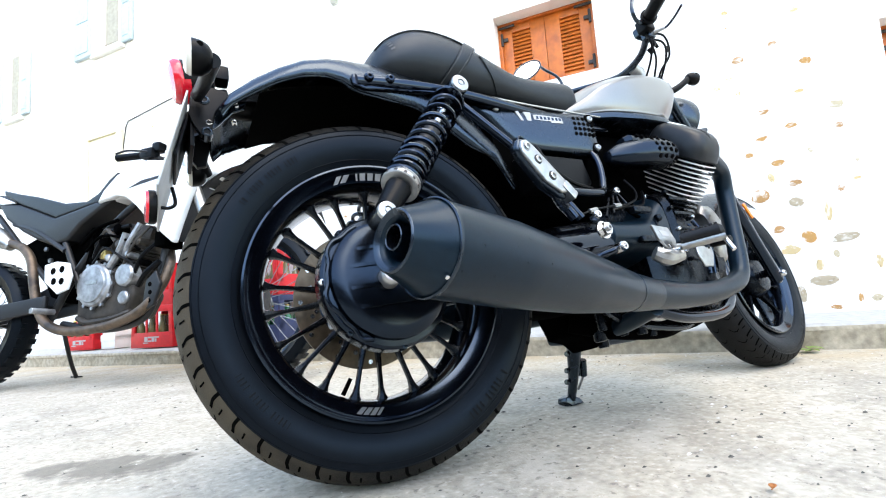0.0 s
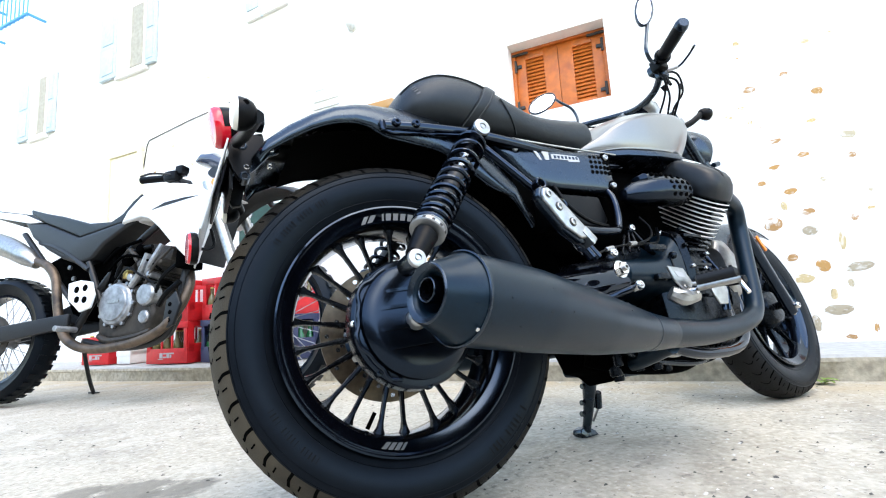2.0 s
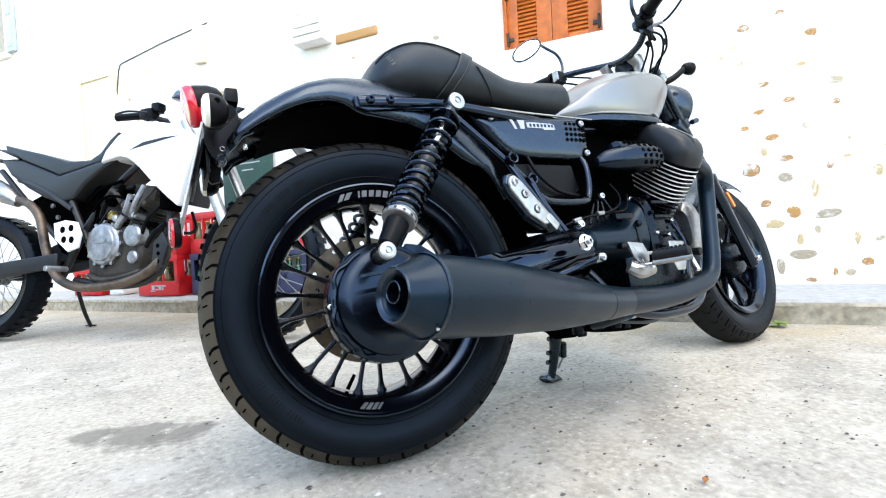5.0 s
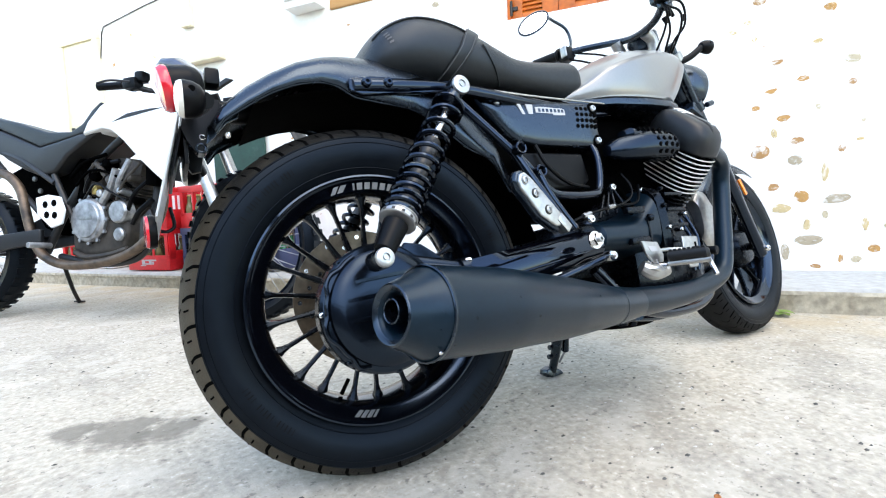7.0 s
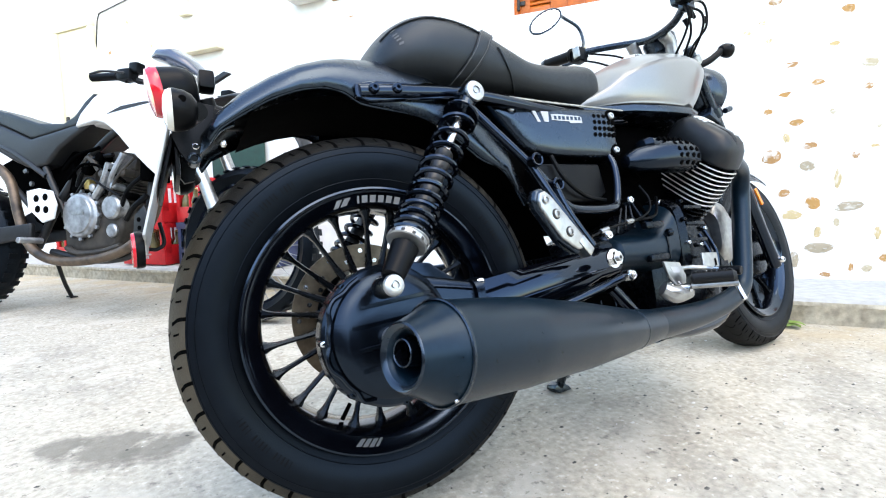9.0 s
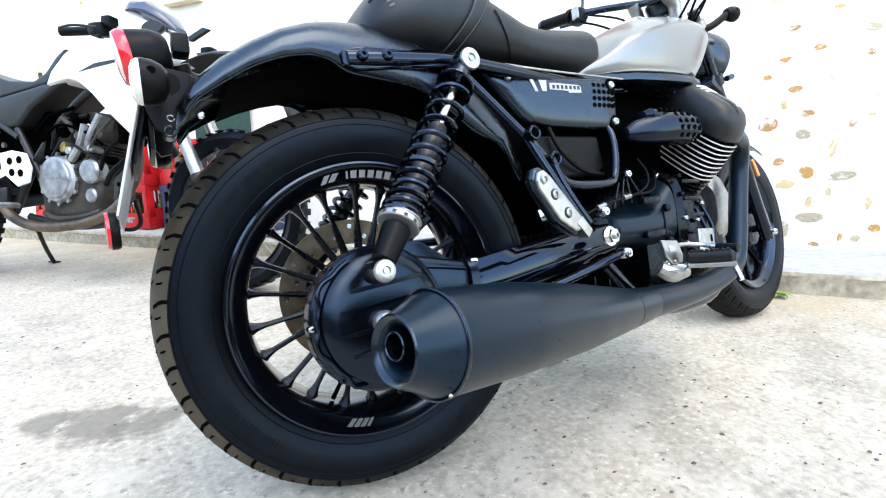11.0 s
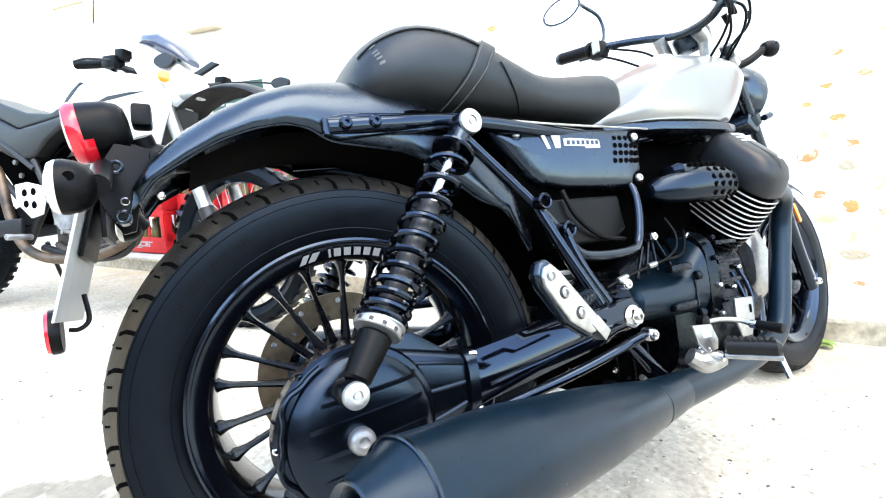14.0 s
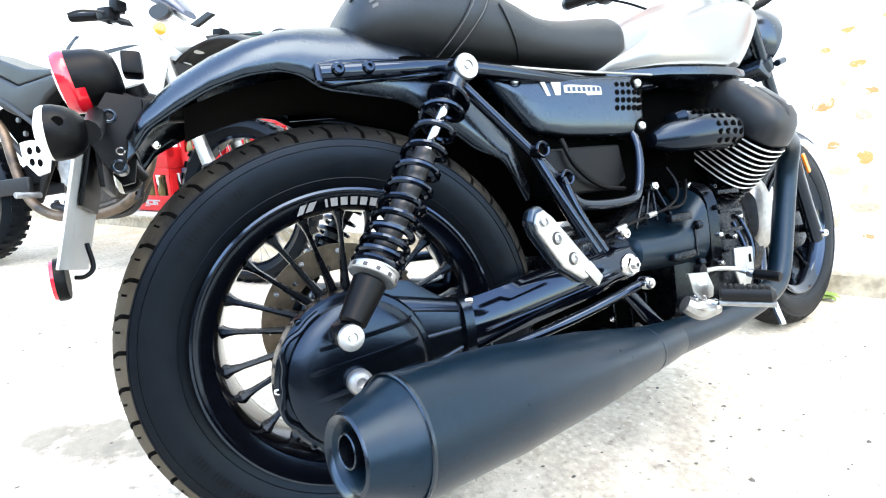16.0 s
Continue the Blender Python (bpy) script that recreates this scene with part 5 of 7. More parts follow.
for sgn in (1, -1):
    top, low = (Vector((0.970, -0.080, 0.938)), Vector((1.393, 0.012, 0.330))) if sgn > 0 else (Vector((0.955, 0.076, 0.935)), Vector((1.385, 0.190, 0.340)))

    def at(f):
        return top + (low - top) * f
    leg = part("fork_tube", rod(at(0), at(0.55), 0.0130, 0.0130, 20), BLACK_GLOSS if sgn < 0 else BLACK_SATIN, fork)
    part("slider", lathe([(0.014, 0), (0.021, 0.003), (0.021, 0.02), (0.0185, 0.026), (0.0175, 0.24), (0.0195, 0.335), (0.018, 0.358), (0.009, 0.368)], axis(at(0.53), low), 24), BLACK_GLOSS, leg, "gloss black fork slider")
    for f in (0.06, 0.27):
        part("clamp", lathe([(0.013, -0.015), (0.020, -0.014), (0.021, 0.0), (0.020, 0.014), (0.013, 0.015)], axis(at(f), low), 24), BLACK_SATIN if f > 0.1 else ALLOY, leg)
    part("clamp_bolt", rod(at(0.27) + Vector((0.02, -0.02 * sgn, 0)), at(0.27) + Vector((0.046, -0.022 * sgn, 0.008)), 0.008, 0.008, 14), BLACK_SATIN, leg)
    part("reflector", box((0, 0, 0), (0.012, 0.006, 0.054), Matrix.Translation(at(0.670) + Vector((0.016, -0.021 * sgn, 0.004))) @ Matrix.Rotation(radians(-27), 4, "Y"), 0.002), AMBER, leg, "amber reflector")
    bolt(at(0.985) + Vector((0.004, -0.022 * sgn, 0)), (0, -sgn, 0), 0.010, 0.008, leg, CHROME)
part("axle", rod((1.406, 0.012, 0.354), (1.396, 0.212, 0.354), 0.012, 0.012, 16), BLACK_CAST, fork)
for f, h in ((0.06, 0.022), (0.27, 0.03)):
    c = Vector((0.970, -0.004, 0.935)).lerp(Vector((1.392, 0.059, 0.296)), f)
    part("yoke", box((0, 0, 0), (0.05, 0.16, h), Matrix.Translation(c - Vector((0.012, 0, 0.0))) @ Matrix.Rotation(radians(27), 4, "Y"), 0.006), BLACK_SATIN, fork)
rings = []
for a in range(60, 150, 6):
    e = Vector((math.cos(radians(a)), 0, math.sin(radians(a))))
    rings.append([STEER @ (e * (0.318 - 0.040 * abs(u) ** 2.4) + Vector((0, 0.072 * u, 0))) for u in (-1, -0.85, -0.6, -0.3, 0, 0.3, 0.6, 0.85, 1)])
fm = part("front_mudguard", loft(rings, closed=False), BLACK_SATIN, bike, "short satin black front mudguard")
fm.modifiers.new("thickness", "SOLIDIFY").thickness = 0.003
lamp = part("headlamp", lathe([(0.02, 0), (0.055, 0.015), (0.078, 0.05), (0.084, 0.085), (0.084, 0.098), (0.078, 0.100)], axis((1.03, 0, 0.865), (1.13, 0, 0.845)), 40), BLACK_SATIN, bike, "round black headlamp")
part("lens", lathe([(0.078, 0.099), (0.06, 0.108), (0, 0.114)], axis((1.03, 0, 0.865), (1.13, 0, 0.845)), 40), CLEAR_LENS, lamp)
part("instrument", lathe([(0.02, 0), (0.042, 0.012), (0.045, 0.04), (0.042, 0.048), (0, 0.046)], axis((0.99, 0, 0.965), (0.965, 0, 1.03)), 32), BLACK_SATIN, bike, "small round instrument")


def indicator(p, face, stem, name, label, scale=1.0, depth=1.0):
    """A bullet indicator: p its middle, face the way its lens looks, stem the foot of its stalk."""
    face = Vector(face).normalized()
    m = axis(Vector(p), Vector(p) + face) @ Matrix.Diagonal((scale, scale, scale * depth, 1))
    i = part(name, lathe([(0.004, -0.030), (0.013, -0.028), (0.020, -0.020), (0.0248, -0.006), (0.0265, 0.010), (0.0265, 0.016)], m, 32), DARK_PLASTIC, bike, label)
    part("lens", lathe([(0.0258, 0.014), (0.0258, 0.020), (0.0235, 0.027), (0.016, 0.032), (0, 0.034)], m, 32), CLEAR_LENS, i, "clear lens")
    part("screw_recess", lathe([(0.004, 0), (0.004, 0.0006), (0, 0.0006)], axis(Vector(p) + Vector((0, -0.0246 * scale, 0.004)), Vector(p) + Vector((0, -1, 0))), 12), GROOVE, i)
    part("stalk", tube([Vector(p) - face * 0.018 * scale, (Vector(p) - face * 0.018 * scale).lerp(Vector(stem), 0.5) + Vector((0, 0, -0.006)), stem], [0.012 * scale, 0.0095, 0.0095], 12), DARK_PLASTIC, i)
    return i


indicator((1.075, -0.122, 0.925), (1, -0.1, 0), (0.99, -0.078, 0.885), "front_indicator", "black bullet indicator on a stalk", 0.72)
indicator((1.075, 0.122, 0.925), (1, 0.1, 0), (0.99, 0.078, 0.885), "front_indicator", "black bullet indicator on a stalk", 0.72)
indicator((-0.262, -0.204, 0.584), (-1, 0.03, -0.02), (-0.255, -0.054, 0.640), "rear_indicator", "black bullet indicator with pale clear lens", 0.86, 0.62)
indicator((-0.246, 0.120, 0.600), (-1, 0.02, -0.06), (-0.255, 0.054, 0.640), "rear_indicator", "black bullet indicator with pale clear lens", 0.86, 0.62)

# tail lamp, plate carrier
tm = axis((-0.225, -0.018, 0.699), (-0.295, -0.018, 0.685)) @ Matrix.Diagonal((1.03, 1.03, 0.95, 1))
tail = part("tail_lamp", lathe([(0.010, 0.004), (0.022, 0.006), (0.028, 0.012), (0.0325, 0.026), (0.0335, 0.050), (0.0335, 0.056)], tm, 40), DARK_PLASTIC, bike, "round tail lamp with red lens")
part("lens", lathe([(0.0332, 0.053), (0.0342, 0.055), (0.0342, 0.062), (0.031, 0.068), (0.020, 0.071), (0, 0.072)], tm, 40), RED_LENS, tail, "red lens")
part("lower_lens", loft([[tm @ Vector((0.034 * math.cos(radians(a)), 0.034 * math.sin(radians(a)), z)) for a in range(-150, -29, 10)] for z in (0.044, 0.056)], closed=False), RED_LENS, tail)
part("connector", box((-0.216, -0.020, 0.711), (0.022, 0.028, 0.028), Matrix(), 0.005), DARK_PLASTIC, tail)
part("tail_arm", tube([(-0.220, -0.008, 0.690), (-0.212, 0, 0.672), (-0.185, 0, 0.664), (-0.150, 0, 0.668)], [0.014, 0.016, 0.017, 0.017], 14), DARK_PLASTIC, bike)
REF = (-0.312, -0.030, 0.462)
carrier = part("plate_carrier", slab(((-0.236, 0.675), (-0.201, 0.662), (-0.214, 0.646), (-0.232, 0.630), (-0.246, 0.622), (-0.252, 0.650)), -0.040, 0.040, 0.004), DARK_PLASTIC, bike, "dark plastic number plate carrier")
SIDE = ((-0.266, 0.640), (-0.250, 0.668), (-0.215, 0.662), (-0.216, 0.640), (-0.234, 0.614), (-0.240, 0.580), (-0.254, 0.576), (-0.264, 0.592), (-0.272, 0.612))
for y in (-0.050, 0.050):
    part("side_plate", slab(SIDE, y - 0.005, y + 0.005, 0.0015), DARK_PLASTIC, carrier)
part("cross_plate", box((-0.266, 0, 0.606), (0.006, 0.092, 0.090), Matrix.Rotation(0.0, 4, "Y"), 0.002), DARK_PLASTIC, carrier)
stay = slab(((-0.262, 0.586), (-0.234, 0.630), (-0.206, 0.647), (-0.186, 0.652), (-0.190, 0.636), (-0.208, 0.626), (-0.228, 0.600), (-0.248, 0.580)), -0.052, -0.047, 0.0012)
stay = part("fender_stay", stay, BLACK_SATIN, carrier)
for x, z in ((-0.243, 0.600), (-0.203, 0.639), (-0.207, 0.607)):
    p = Vector((x, -0.052, z))
    part("bolt", lathe([(0.0048, -0.002), (0.0048, 0.003), (0.0036, 0.004), (0.0024, 0.0022), (0, 0.0022)], axis(p, p + RIGHT), 14), CHROME, stay)
for x, z in ((-0.250, 0.640), (-0.246, 0.582)):
    p = Vector((x, -0.052, z))
    part("bush", lathe([(0.0085, -0.014), (0.0085, 0.004), (0.0062, 0.0055), (0.0050, 0.005), (0.0040, 0.001), (0, 0.001)], axis(p, p + RIGHT), 18), BLACK_SATIN, carrier)
pm = Matrix.Translation((-0.292, 0, 0.552)) @ Matrix.Rotation(radians(13), 4, "Y")
part("plate_back", box((0.006, 0, 0.030), (0.005, 0.100, 0.080), pm, 0.002), DARK_PLASTIC, carrier)
plate = part("number_plate", box((0, 0, 0), (0.003, 0.165, 0.165), pm, 0.001), PLATE, carrier, "pale number plate with plain bars")
for i in range(4):
    for z in (0.034, -0.036):
        part("plate_bar", box((-0.0018, -0.055 + 0.036 * i, z), (0.0006, 0.022, 0.048), pm), DARK_PLASTIC, plate)
part("carrier_rod", tube([(-0.292, REF[1] + 0.01, 0.500), (-0.288, REF[1] + 0.004, 0.472), (-0.296, REF[1], 0.462), (-0.306, REF[1], 0.462)], 0.0026, 8), DARK_PLASTIC, carrier)
rm = axis(REF, (REF[0] - 0.1, REF[1] - 0.008, REF[2] - 0.004))
refl = part("reflector", lathe([(0.0, 0), (0.023, 0), (0.0245, 0.003), (0.0245, 0.010)], rm, 32), DARK_PLASTIC, carrier)
part("reflector_lens", lathe([(0.0235, 0.010), (0.0225, 0.0135), (0, 0.0145)], rm, 32), RED_LENS, refl, "round red reflector")

carrier.location = (0.005, 0.012, 0.003)

# handlebar
bar = new("handlebar")
bar.parent = bike
tagged(bar, "black handlebar with grips and cables")
part("bar_tube", tube([(0.752, -0.292, 0.992), (0.812, -0.192, 1.000), (0.872, -0.135, 0.990), (0.905, -0.080, 0.986), (0.928, 0, 0.998), (0.928, 0.080, 1.028), (0.895, 0.140, 1.042), (0.850, 0.200, 1.048), (0.836, 0.300, 1.066)], 0.0095, 16), BLACK_SATIN, bar)
for a, b in (((0.7465, -0.302, 0.991), (0.805, -0.204, 0.9995)), ((0.8355, 0.302, 1.0665), (0.8475, 0.205, 1.047))):
    g = part("grip", rod(a, b, 0.0165, 0.0165, 20, edge=0.002), DARK_PLASTIC, bar, "black rubber grip")
    d = (Vector(a) - Vector(b)).normalized()
    part("bar_end", rod(Vector(a) - d * 0.004, Vector(a) + d * 0.014, 0.0175, 0.0150, 20, edge=0.003), BLACK_SATIN, g)
    part("flange", rod(Vector(b) - d * 0.006, Vector(b) + d * 0.004, 0.022, 0.022, 20, edge=0.002), DARK_PLASTIC, g)
part("switch_housing", box((0.818, -0.178, 0.992), (0.036, 0.034, 0.036), Matrix(), 0.007), DARK_PLASTIC, bar)
part("switch_housing", box((0.852, 0.182, 1.036), (0.036, 0.036, 0.044), Matrix(), 0.007), DARK_PLASTIC, bar)
part("switch_plate", box((0.836, 0.176, 1.040), (0.010, 0.022, 0.034), Matrix(), 0.003), ALLOY, bar)
part("master_cylinder", box((0.840, -0.160, 1.000), (0.038, 0.045, 0.026), Matrix(), 0.006), BLACK_SATIN, bar)
part("brake_lever", tube([(0.850, -0.165, 0.992), (0.880, -0.195, 0.992), (0.885, -0.225, 1.002), (0.870, -0.260, 1.006)], 0.0032, 8), BLACK_SATIN, bar)
part("clutch_lever", tube([(0.880, 0.175, 1.036), (0.905, 0.22, 1.05), (0.890, 0.285, 1.062)], 0.005, 8), BLACK_SATIN, bar)
for pts in (((0.842, -0.165, 0.990), (0.838, -0.168, 0.955), (0.872, -0.148, 0.925), (0.905, -0.110, 0.905), (0.93, -0.07, 0.87)), ((0.850, -0.150, 1.000), (0.905, -0.172, 0.995), (0.925, -0.160, 0.945), (0.915, -0.125, 0.910), (0.93, -0.09, 0.88)), ((0.818, -0.170, 0.980), (0.822, -0.178, 0.945), (0.842, -0.150, 0.915), (0.87, -0.10, 0.89)), ((0.862, -0.150, 0.990), (0.893, -0.170, 0.968), (0.905, -0.158, 0.930), (0.93, -0.10, 0.885)), ((0.87, 0.17, 1.04), (0.94, 0.10, 1.00), (0.95, 0.04, 0.92)), ((0.85, 0.18, 1.02), (0.86, 0.12, 0.98), (0.90, 0.05, 0.92))):
    part("cable", tube(pts, 0.0030, 8), DARK_PLASTIC, bar)
for p, d, r in (((0.838, -0.172, 0.966), (0.01, 0.004, -0.022), 0.006), ((0.866, -0.160, 0.972), (0.016, 0.002, -0.014), 0.0055), ((0.826, -0.168, 0.972), (-0.006, -0.012, -0.020), 0.005), ((0.916, -0.164, 0.966), (0.003, 0.004, -0.016), 0.0052), ((0.858, -0.146, 0.958), (0.010, 0.0, -0.016), 0.0065)):
    part("cable_sleeve", rod(p, Vector(p) + Vector(d), r, r * 0.8, 10), DARK_PLASTIC, bar)
part("lever_clamp", box((0.836, -0.168, 0.974), (0.030, 0.026, 0.020), Matrix.Rotation(0.0, 4, "X"), 0.005), BLACK_SATIN, bar)
part("adjuster", rod((0.852, -0.178, 0.985), (0.868, -0.200, 0.984), 0.0058, 0.0045, 10), ALLOY, bar)
for y in (-0.045, 0.045):
    part("riser", tube([(0.955, y, 0.93), (0.945, y * 1.1, 0.965), (0.922, y * 1.1, 0.998 + 0.3 * y)], [0.016, 0.015, 0.017], 14), ALLOY, bar, "bright alloy riser")


def mirror_unit(c, e1, e2, a, b, stem, label):
    """An oval mirror: c its middle, e1 and e2 its axes, a and b their half lengths."""
    e1, e2 = Vector(e1).normalized(), Vector(e2).normalized()
    n = e1.cross(e2).normalized()
    if n.y > 0:
        n = -n

    def ring(s, h, k=36):
        return [Vector(c) + e1 * a * s * math.cos(q) + e2 * b * s * math.sin(q) + n * h for q in (2 * math.pi * i / k for i in range(k))]
    mir = part("mirror", loft([ring(0.97, 0.0), ring(1.0, -0.003), ring(0.97, -0.010), ring(0.75, -0.018), ring(0.3, -0.022)]), BLACK_SATIN, bike, label)
    part("rim", tube(ring(1.0, 0.0) + ring(1.0, 0.0)[:2], 0.0032, 8, smooth=False), BLACK_SATIN, mir)
    part("glass", loft([ring(0.95, 0.0006), ring(0.5, 0.0007), ring(0.02, 0.0008)]), MIRROR, mir)
    part("stem", tube(stem, 0.0050, 10), BLACK_SATIN, mir)
    return mir


mirror_unit((0.800, -0.206, 1.162), (0.30, -0.18, 0.94), (0.80, -0.48, -0.35), 0.055, 0.023, ((0.800, -0.200, 1.115), (0.775, -0.196, 1.060), (0.752, -0.196, 1.012), (0.766, -0.190, 0.985), (0.80, -0.188, 0.99)), "round black-backed mirror on a bent stem")
mirror_unit((0.775, 0.222, 1.158), (0.73, -0.44, 0.50), (-0.43, 0.26, 0.86), 0.056, 0.028, ((0.815, 0.205, 1.182), (0.868, 0.225, 1.188), (0.920, 0.222, 1.165), (0.925, 0.216, 1.110), (0.875, 0.200, 1.05)), "oval mirror reflecting the sky on a bent stem")

# side stand
stand = part("side_stand", tube([(0.545, 0.100, 0.225), (0.560, 0.138, 0.168), (0.574, 0.172, 0.124), (0.585, 0.205, 0.084)], [0.020, 0.0145, 0.0115, 0.0105], 12), BLACK_SATIN, bike, "black side stand resting on the ground")
for f, s in ((0.22, 0.016), (0.48, 0.014), (0.66, 0.012)):
    q = Vector((0.545, 0.100, 0.225)).lerp(Vector((0.585, 0.205, 0.084)), f)
    part("stand_lug", rod(q + Vector((-s - 0.008, 0, 0.002)), q + Vector((s, 0, -0.002)), 0.0065, 0.0075, 10), BLACK_SATIN, stand)
part("stand_heel", slab(((0.560, 0.098), (0.578, 0.104), (0.606, 0.090), (0.616, 0.078), (0.572, 0.076), (0.556, 0.088)), 0.190, 0.222, 0.003), BLACK_SATIN, stand)
part("spring_sleeve", rod((0.590, 0.135, 0.178), (0.600, 0.155, 0.142), 0.0095, 0.0095, 14), BLACK_SATIN, stand)
part("spring_end", rod((0.600, 0.155, 0.142), (0.596, 0.180, 0.112), 0.0032, 0.0032, 10), ALLOY, stand)
part("stand_foot", box((0.588, 0.214, 0.0815), (0.045, 0.03, 0.010), Matrix(), 0.003), BLACK_SATIN, stand)
part("stand_spring", rod((0.575, 0.12, 0.215), (0.596, 0.165, 0.145), 0.0055, 0.0055, 10), BLACK_GLOSS, stand)
part("underbody_tube", tube([(0.46, 0.02, 0.25), (0.54, -0.03, 0.222), (0.70, -0.03, 0.212), (0.82, -0.02, 0.235)], [0.02, 0.024, 0.024, 0.02], 16), DEEP, bike)
part("stand_bracket", slab(((0.44, 0.285), (0.53, 0.28), (0.57, 0.215), (0.53, 0.190), (0.50, 0.215), (0.46, 0.225)), 0.02, 0.10, 0.008), DEEP, bike)
for x, y, z, r in ((0.50, -0.02, 0.205, 0.014), (0.54, -0.05, 0.208, 0.011), (0.585, -0.06, 0.205, 0.012), (0.63, -0.05, 0.200, 0.010), (0.47, -0.06, 0.222, 0.010), (0.56, 0.03, 0.196, 0.013)):
    part("sump_bolt", lathe([(r, -0.02), (r, 0.012), (r * 0.8, 0.016), (0, 0.016)], axis((x, y, z + 0.01), (x, y, z - 1)), 10), BLACK_CAST, bike)
part("exhaust_link", tube([(0.50, -0.17, 0.235), (0.53, -0.05, 0.222), (0.55, 0.06, 0.224), (0.53, 0.16, 0.24)], 0.018, 12), BLACK_MATT, bike)
part("cross_rod", tube([(0.42, -0.10, 0.265), (0.54, -0.07, 0.226), (0.70, -0.07, 0.204), (0.80, -0.06, 0.222)], 0.008, 10), BLACK_SATIN, bike)
part("linkage", tube([(0.47, -0.13, 0.27), (0.52, -0.12, 0.232), (0.60, -0.11, 0.222), (0.66, -0.12, 0.25)], 0.0055, 8), ALLOY, bike)
part("stand_spring_coil", tube([(0.578 + 0.0065 * math.cos(a), 0.115 + 0.0030 * a * 0.9, 0.218 - 0.0042 * a * 0.9 + 0.0065 * math.sin(a)) for a in (0.5 * k for k in range(36))], 0.0016, 6, smooth=False), BLACK_GLOSS, bike)

# near-black filler added to block the bright gap by the swing arm, with fasteners
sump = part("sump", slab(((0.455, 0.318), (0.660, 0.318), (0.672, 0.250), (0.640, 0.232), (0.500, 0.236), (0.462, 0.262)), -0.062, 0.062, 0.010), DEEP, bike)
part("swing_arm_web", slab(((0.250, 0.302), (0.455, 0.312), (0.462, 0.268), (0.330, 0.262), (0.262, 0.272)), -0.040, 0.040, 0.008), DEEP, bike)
for x, z, r in ((0.480, 0.272, 0.006), (0.512, 0.252, 0.005), (0.552, 0.292, 0.0055), (0.590, 0.262, 0.006), (0.628, 0.286, 0.005), (0.390, 0.288, 0.005)):
    bolt((x, -0.062 if x > 0.45 else -0.040, z), RIGHT, r, 0.006, sump if x > 0.45 else bike, CHROME if r > 0.005 else BLACK_CAST, "sump_bolt")
for x in (0.486, 0.530, 0.574, 0.618):
    part("cooling_rib", box((x, -0.064, 0.276), (0.005, 0.008, 0.060), Matrix(), 0.0015), BLACK_CAST, sump)

# ---- window, stones and fittings of the house wall ----
GLASS_DARK = shader("dim window glass", (0.02, 0.022, 0.025), 0.08, vary=0.1)
CREAM = shader("cream painted wood", (0.74, 0.66, 0.46), 0.5, vary=0.08, bump=0.15, second=(0.66, 0.58, 0.40), second_scale=6)
REVEAL = shader("faded brown window wood", (0.36, 0.33, 0.26), 0.6, vary=0.15, second=(0.44, 0.41, 0.34), second_scale=5)
PALE_BLUE = shader("pale blue painted wood", (0.45, 0.54, 0.58), 0.55, vary=0.1, bump=0.15)
BLUE = shader("bright blue paint", (0.06, 0.30, 0.62), 0.5, vary=0.1)
GREY_BOX = shader("weathered grey plastic", (0.62, 0.62, 0.58), 0.6, vary=0.1, second=(0.5, 0.49, 0.44), second_scale=12)

SET_BACK = 0.10


def louvre_leaf(window, x0, x1, sgn):
    """A shutter leaf with its own stiles, rails and sloping slats."""
    h = WIN_H - 0.03
    y = SET_BACK + 0.025
    leaf = new("shutter")
    leaf.parent = window
    tagged(leaf, "stained wooden louvred shutter leaf")
    w, wide = 0.062, 0.088
    a0, a1 = (x0 + (w if sgn < 0 else wide), x1 - (wide if sgn < 0 else w))
    for c, s in (((x0 + a0) / 2, a0 - x0), ((a1 + x1) / 2, x1 - a1)):
        part("stile", box((c, y, 0), (s, 0.026, h), Matrix(), 0.003), SHUTTER, leaf)
    for z in (h / 2 - 0.022, -h / 2 + 0.026):
        part("rail", box(((a0 + a1) / 2, y, z), (a1 - a0, 0.024, 0.045), Matrix(), 0.003), SHUTTER, leaf)
    n = 15
    for i in range(n):
        z = -h / 2 + 0.058 + (h - 0.112) * i / (n - 1)
        part("slat", box((0, 0, 0), (a1 - a0 + 0.004, 0.006, 0.035), Matrix.Translation(((a0 + a1) / 2, y, z)) @ Matrix.Rotation(radians(-32), 4, "X"), 0.001), SHUTTER, leaf)
    xh = x0 if sgn < 0 else x1
    for z in (h * 0.30, -h * 0.32):
        hg = part("hinge", box((xh - sgn * 0.012, y - 0.020, z), (0.050, 0.012, 0.022), Matrix(), 0.003), IRON, leaf)
        part("hinge_pin", rod((xh - sgn * 0.002, y - 0.030, z - 0.04), (xh - sgn * 0.002, y - 0.030, z + 0.04), 0.008, 0.008, 10), IRON, hg)


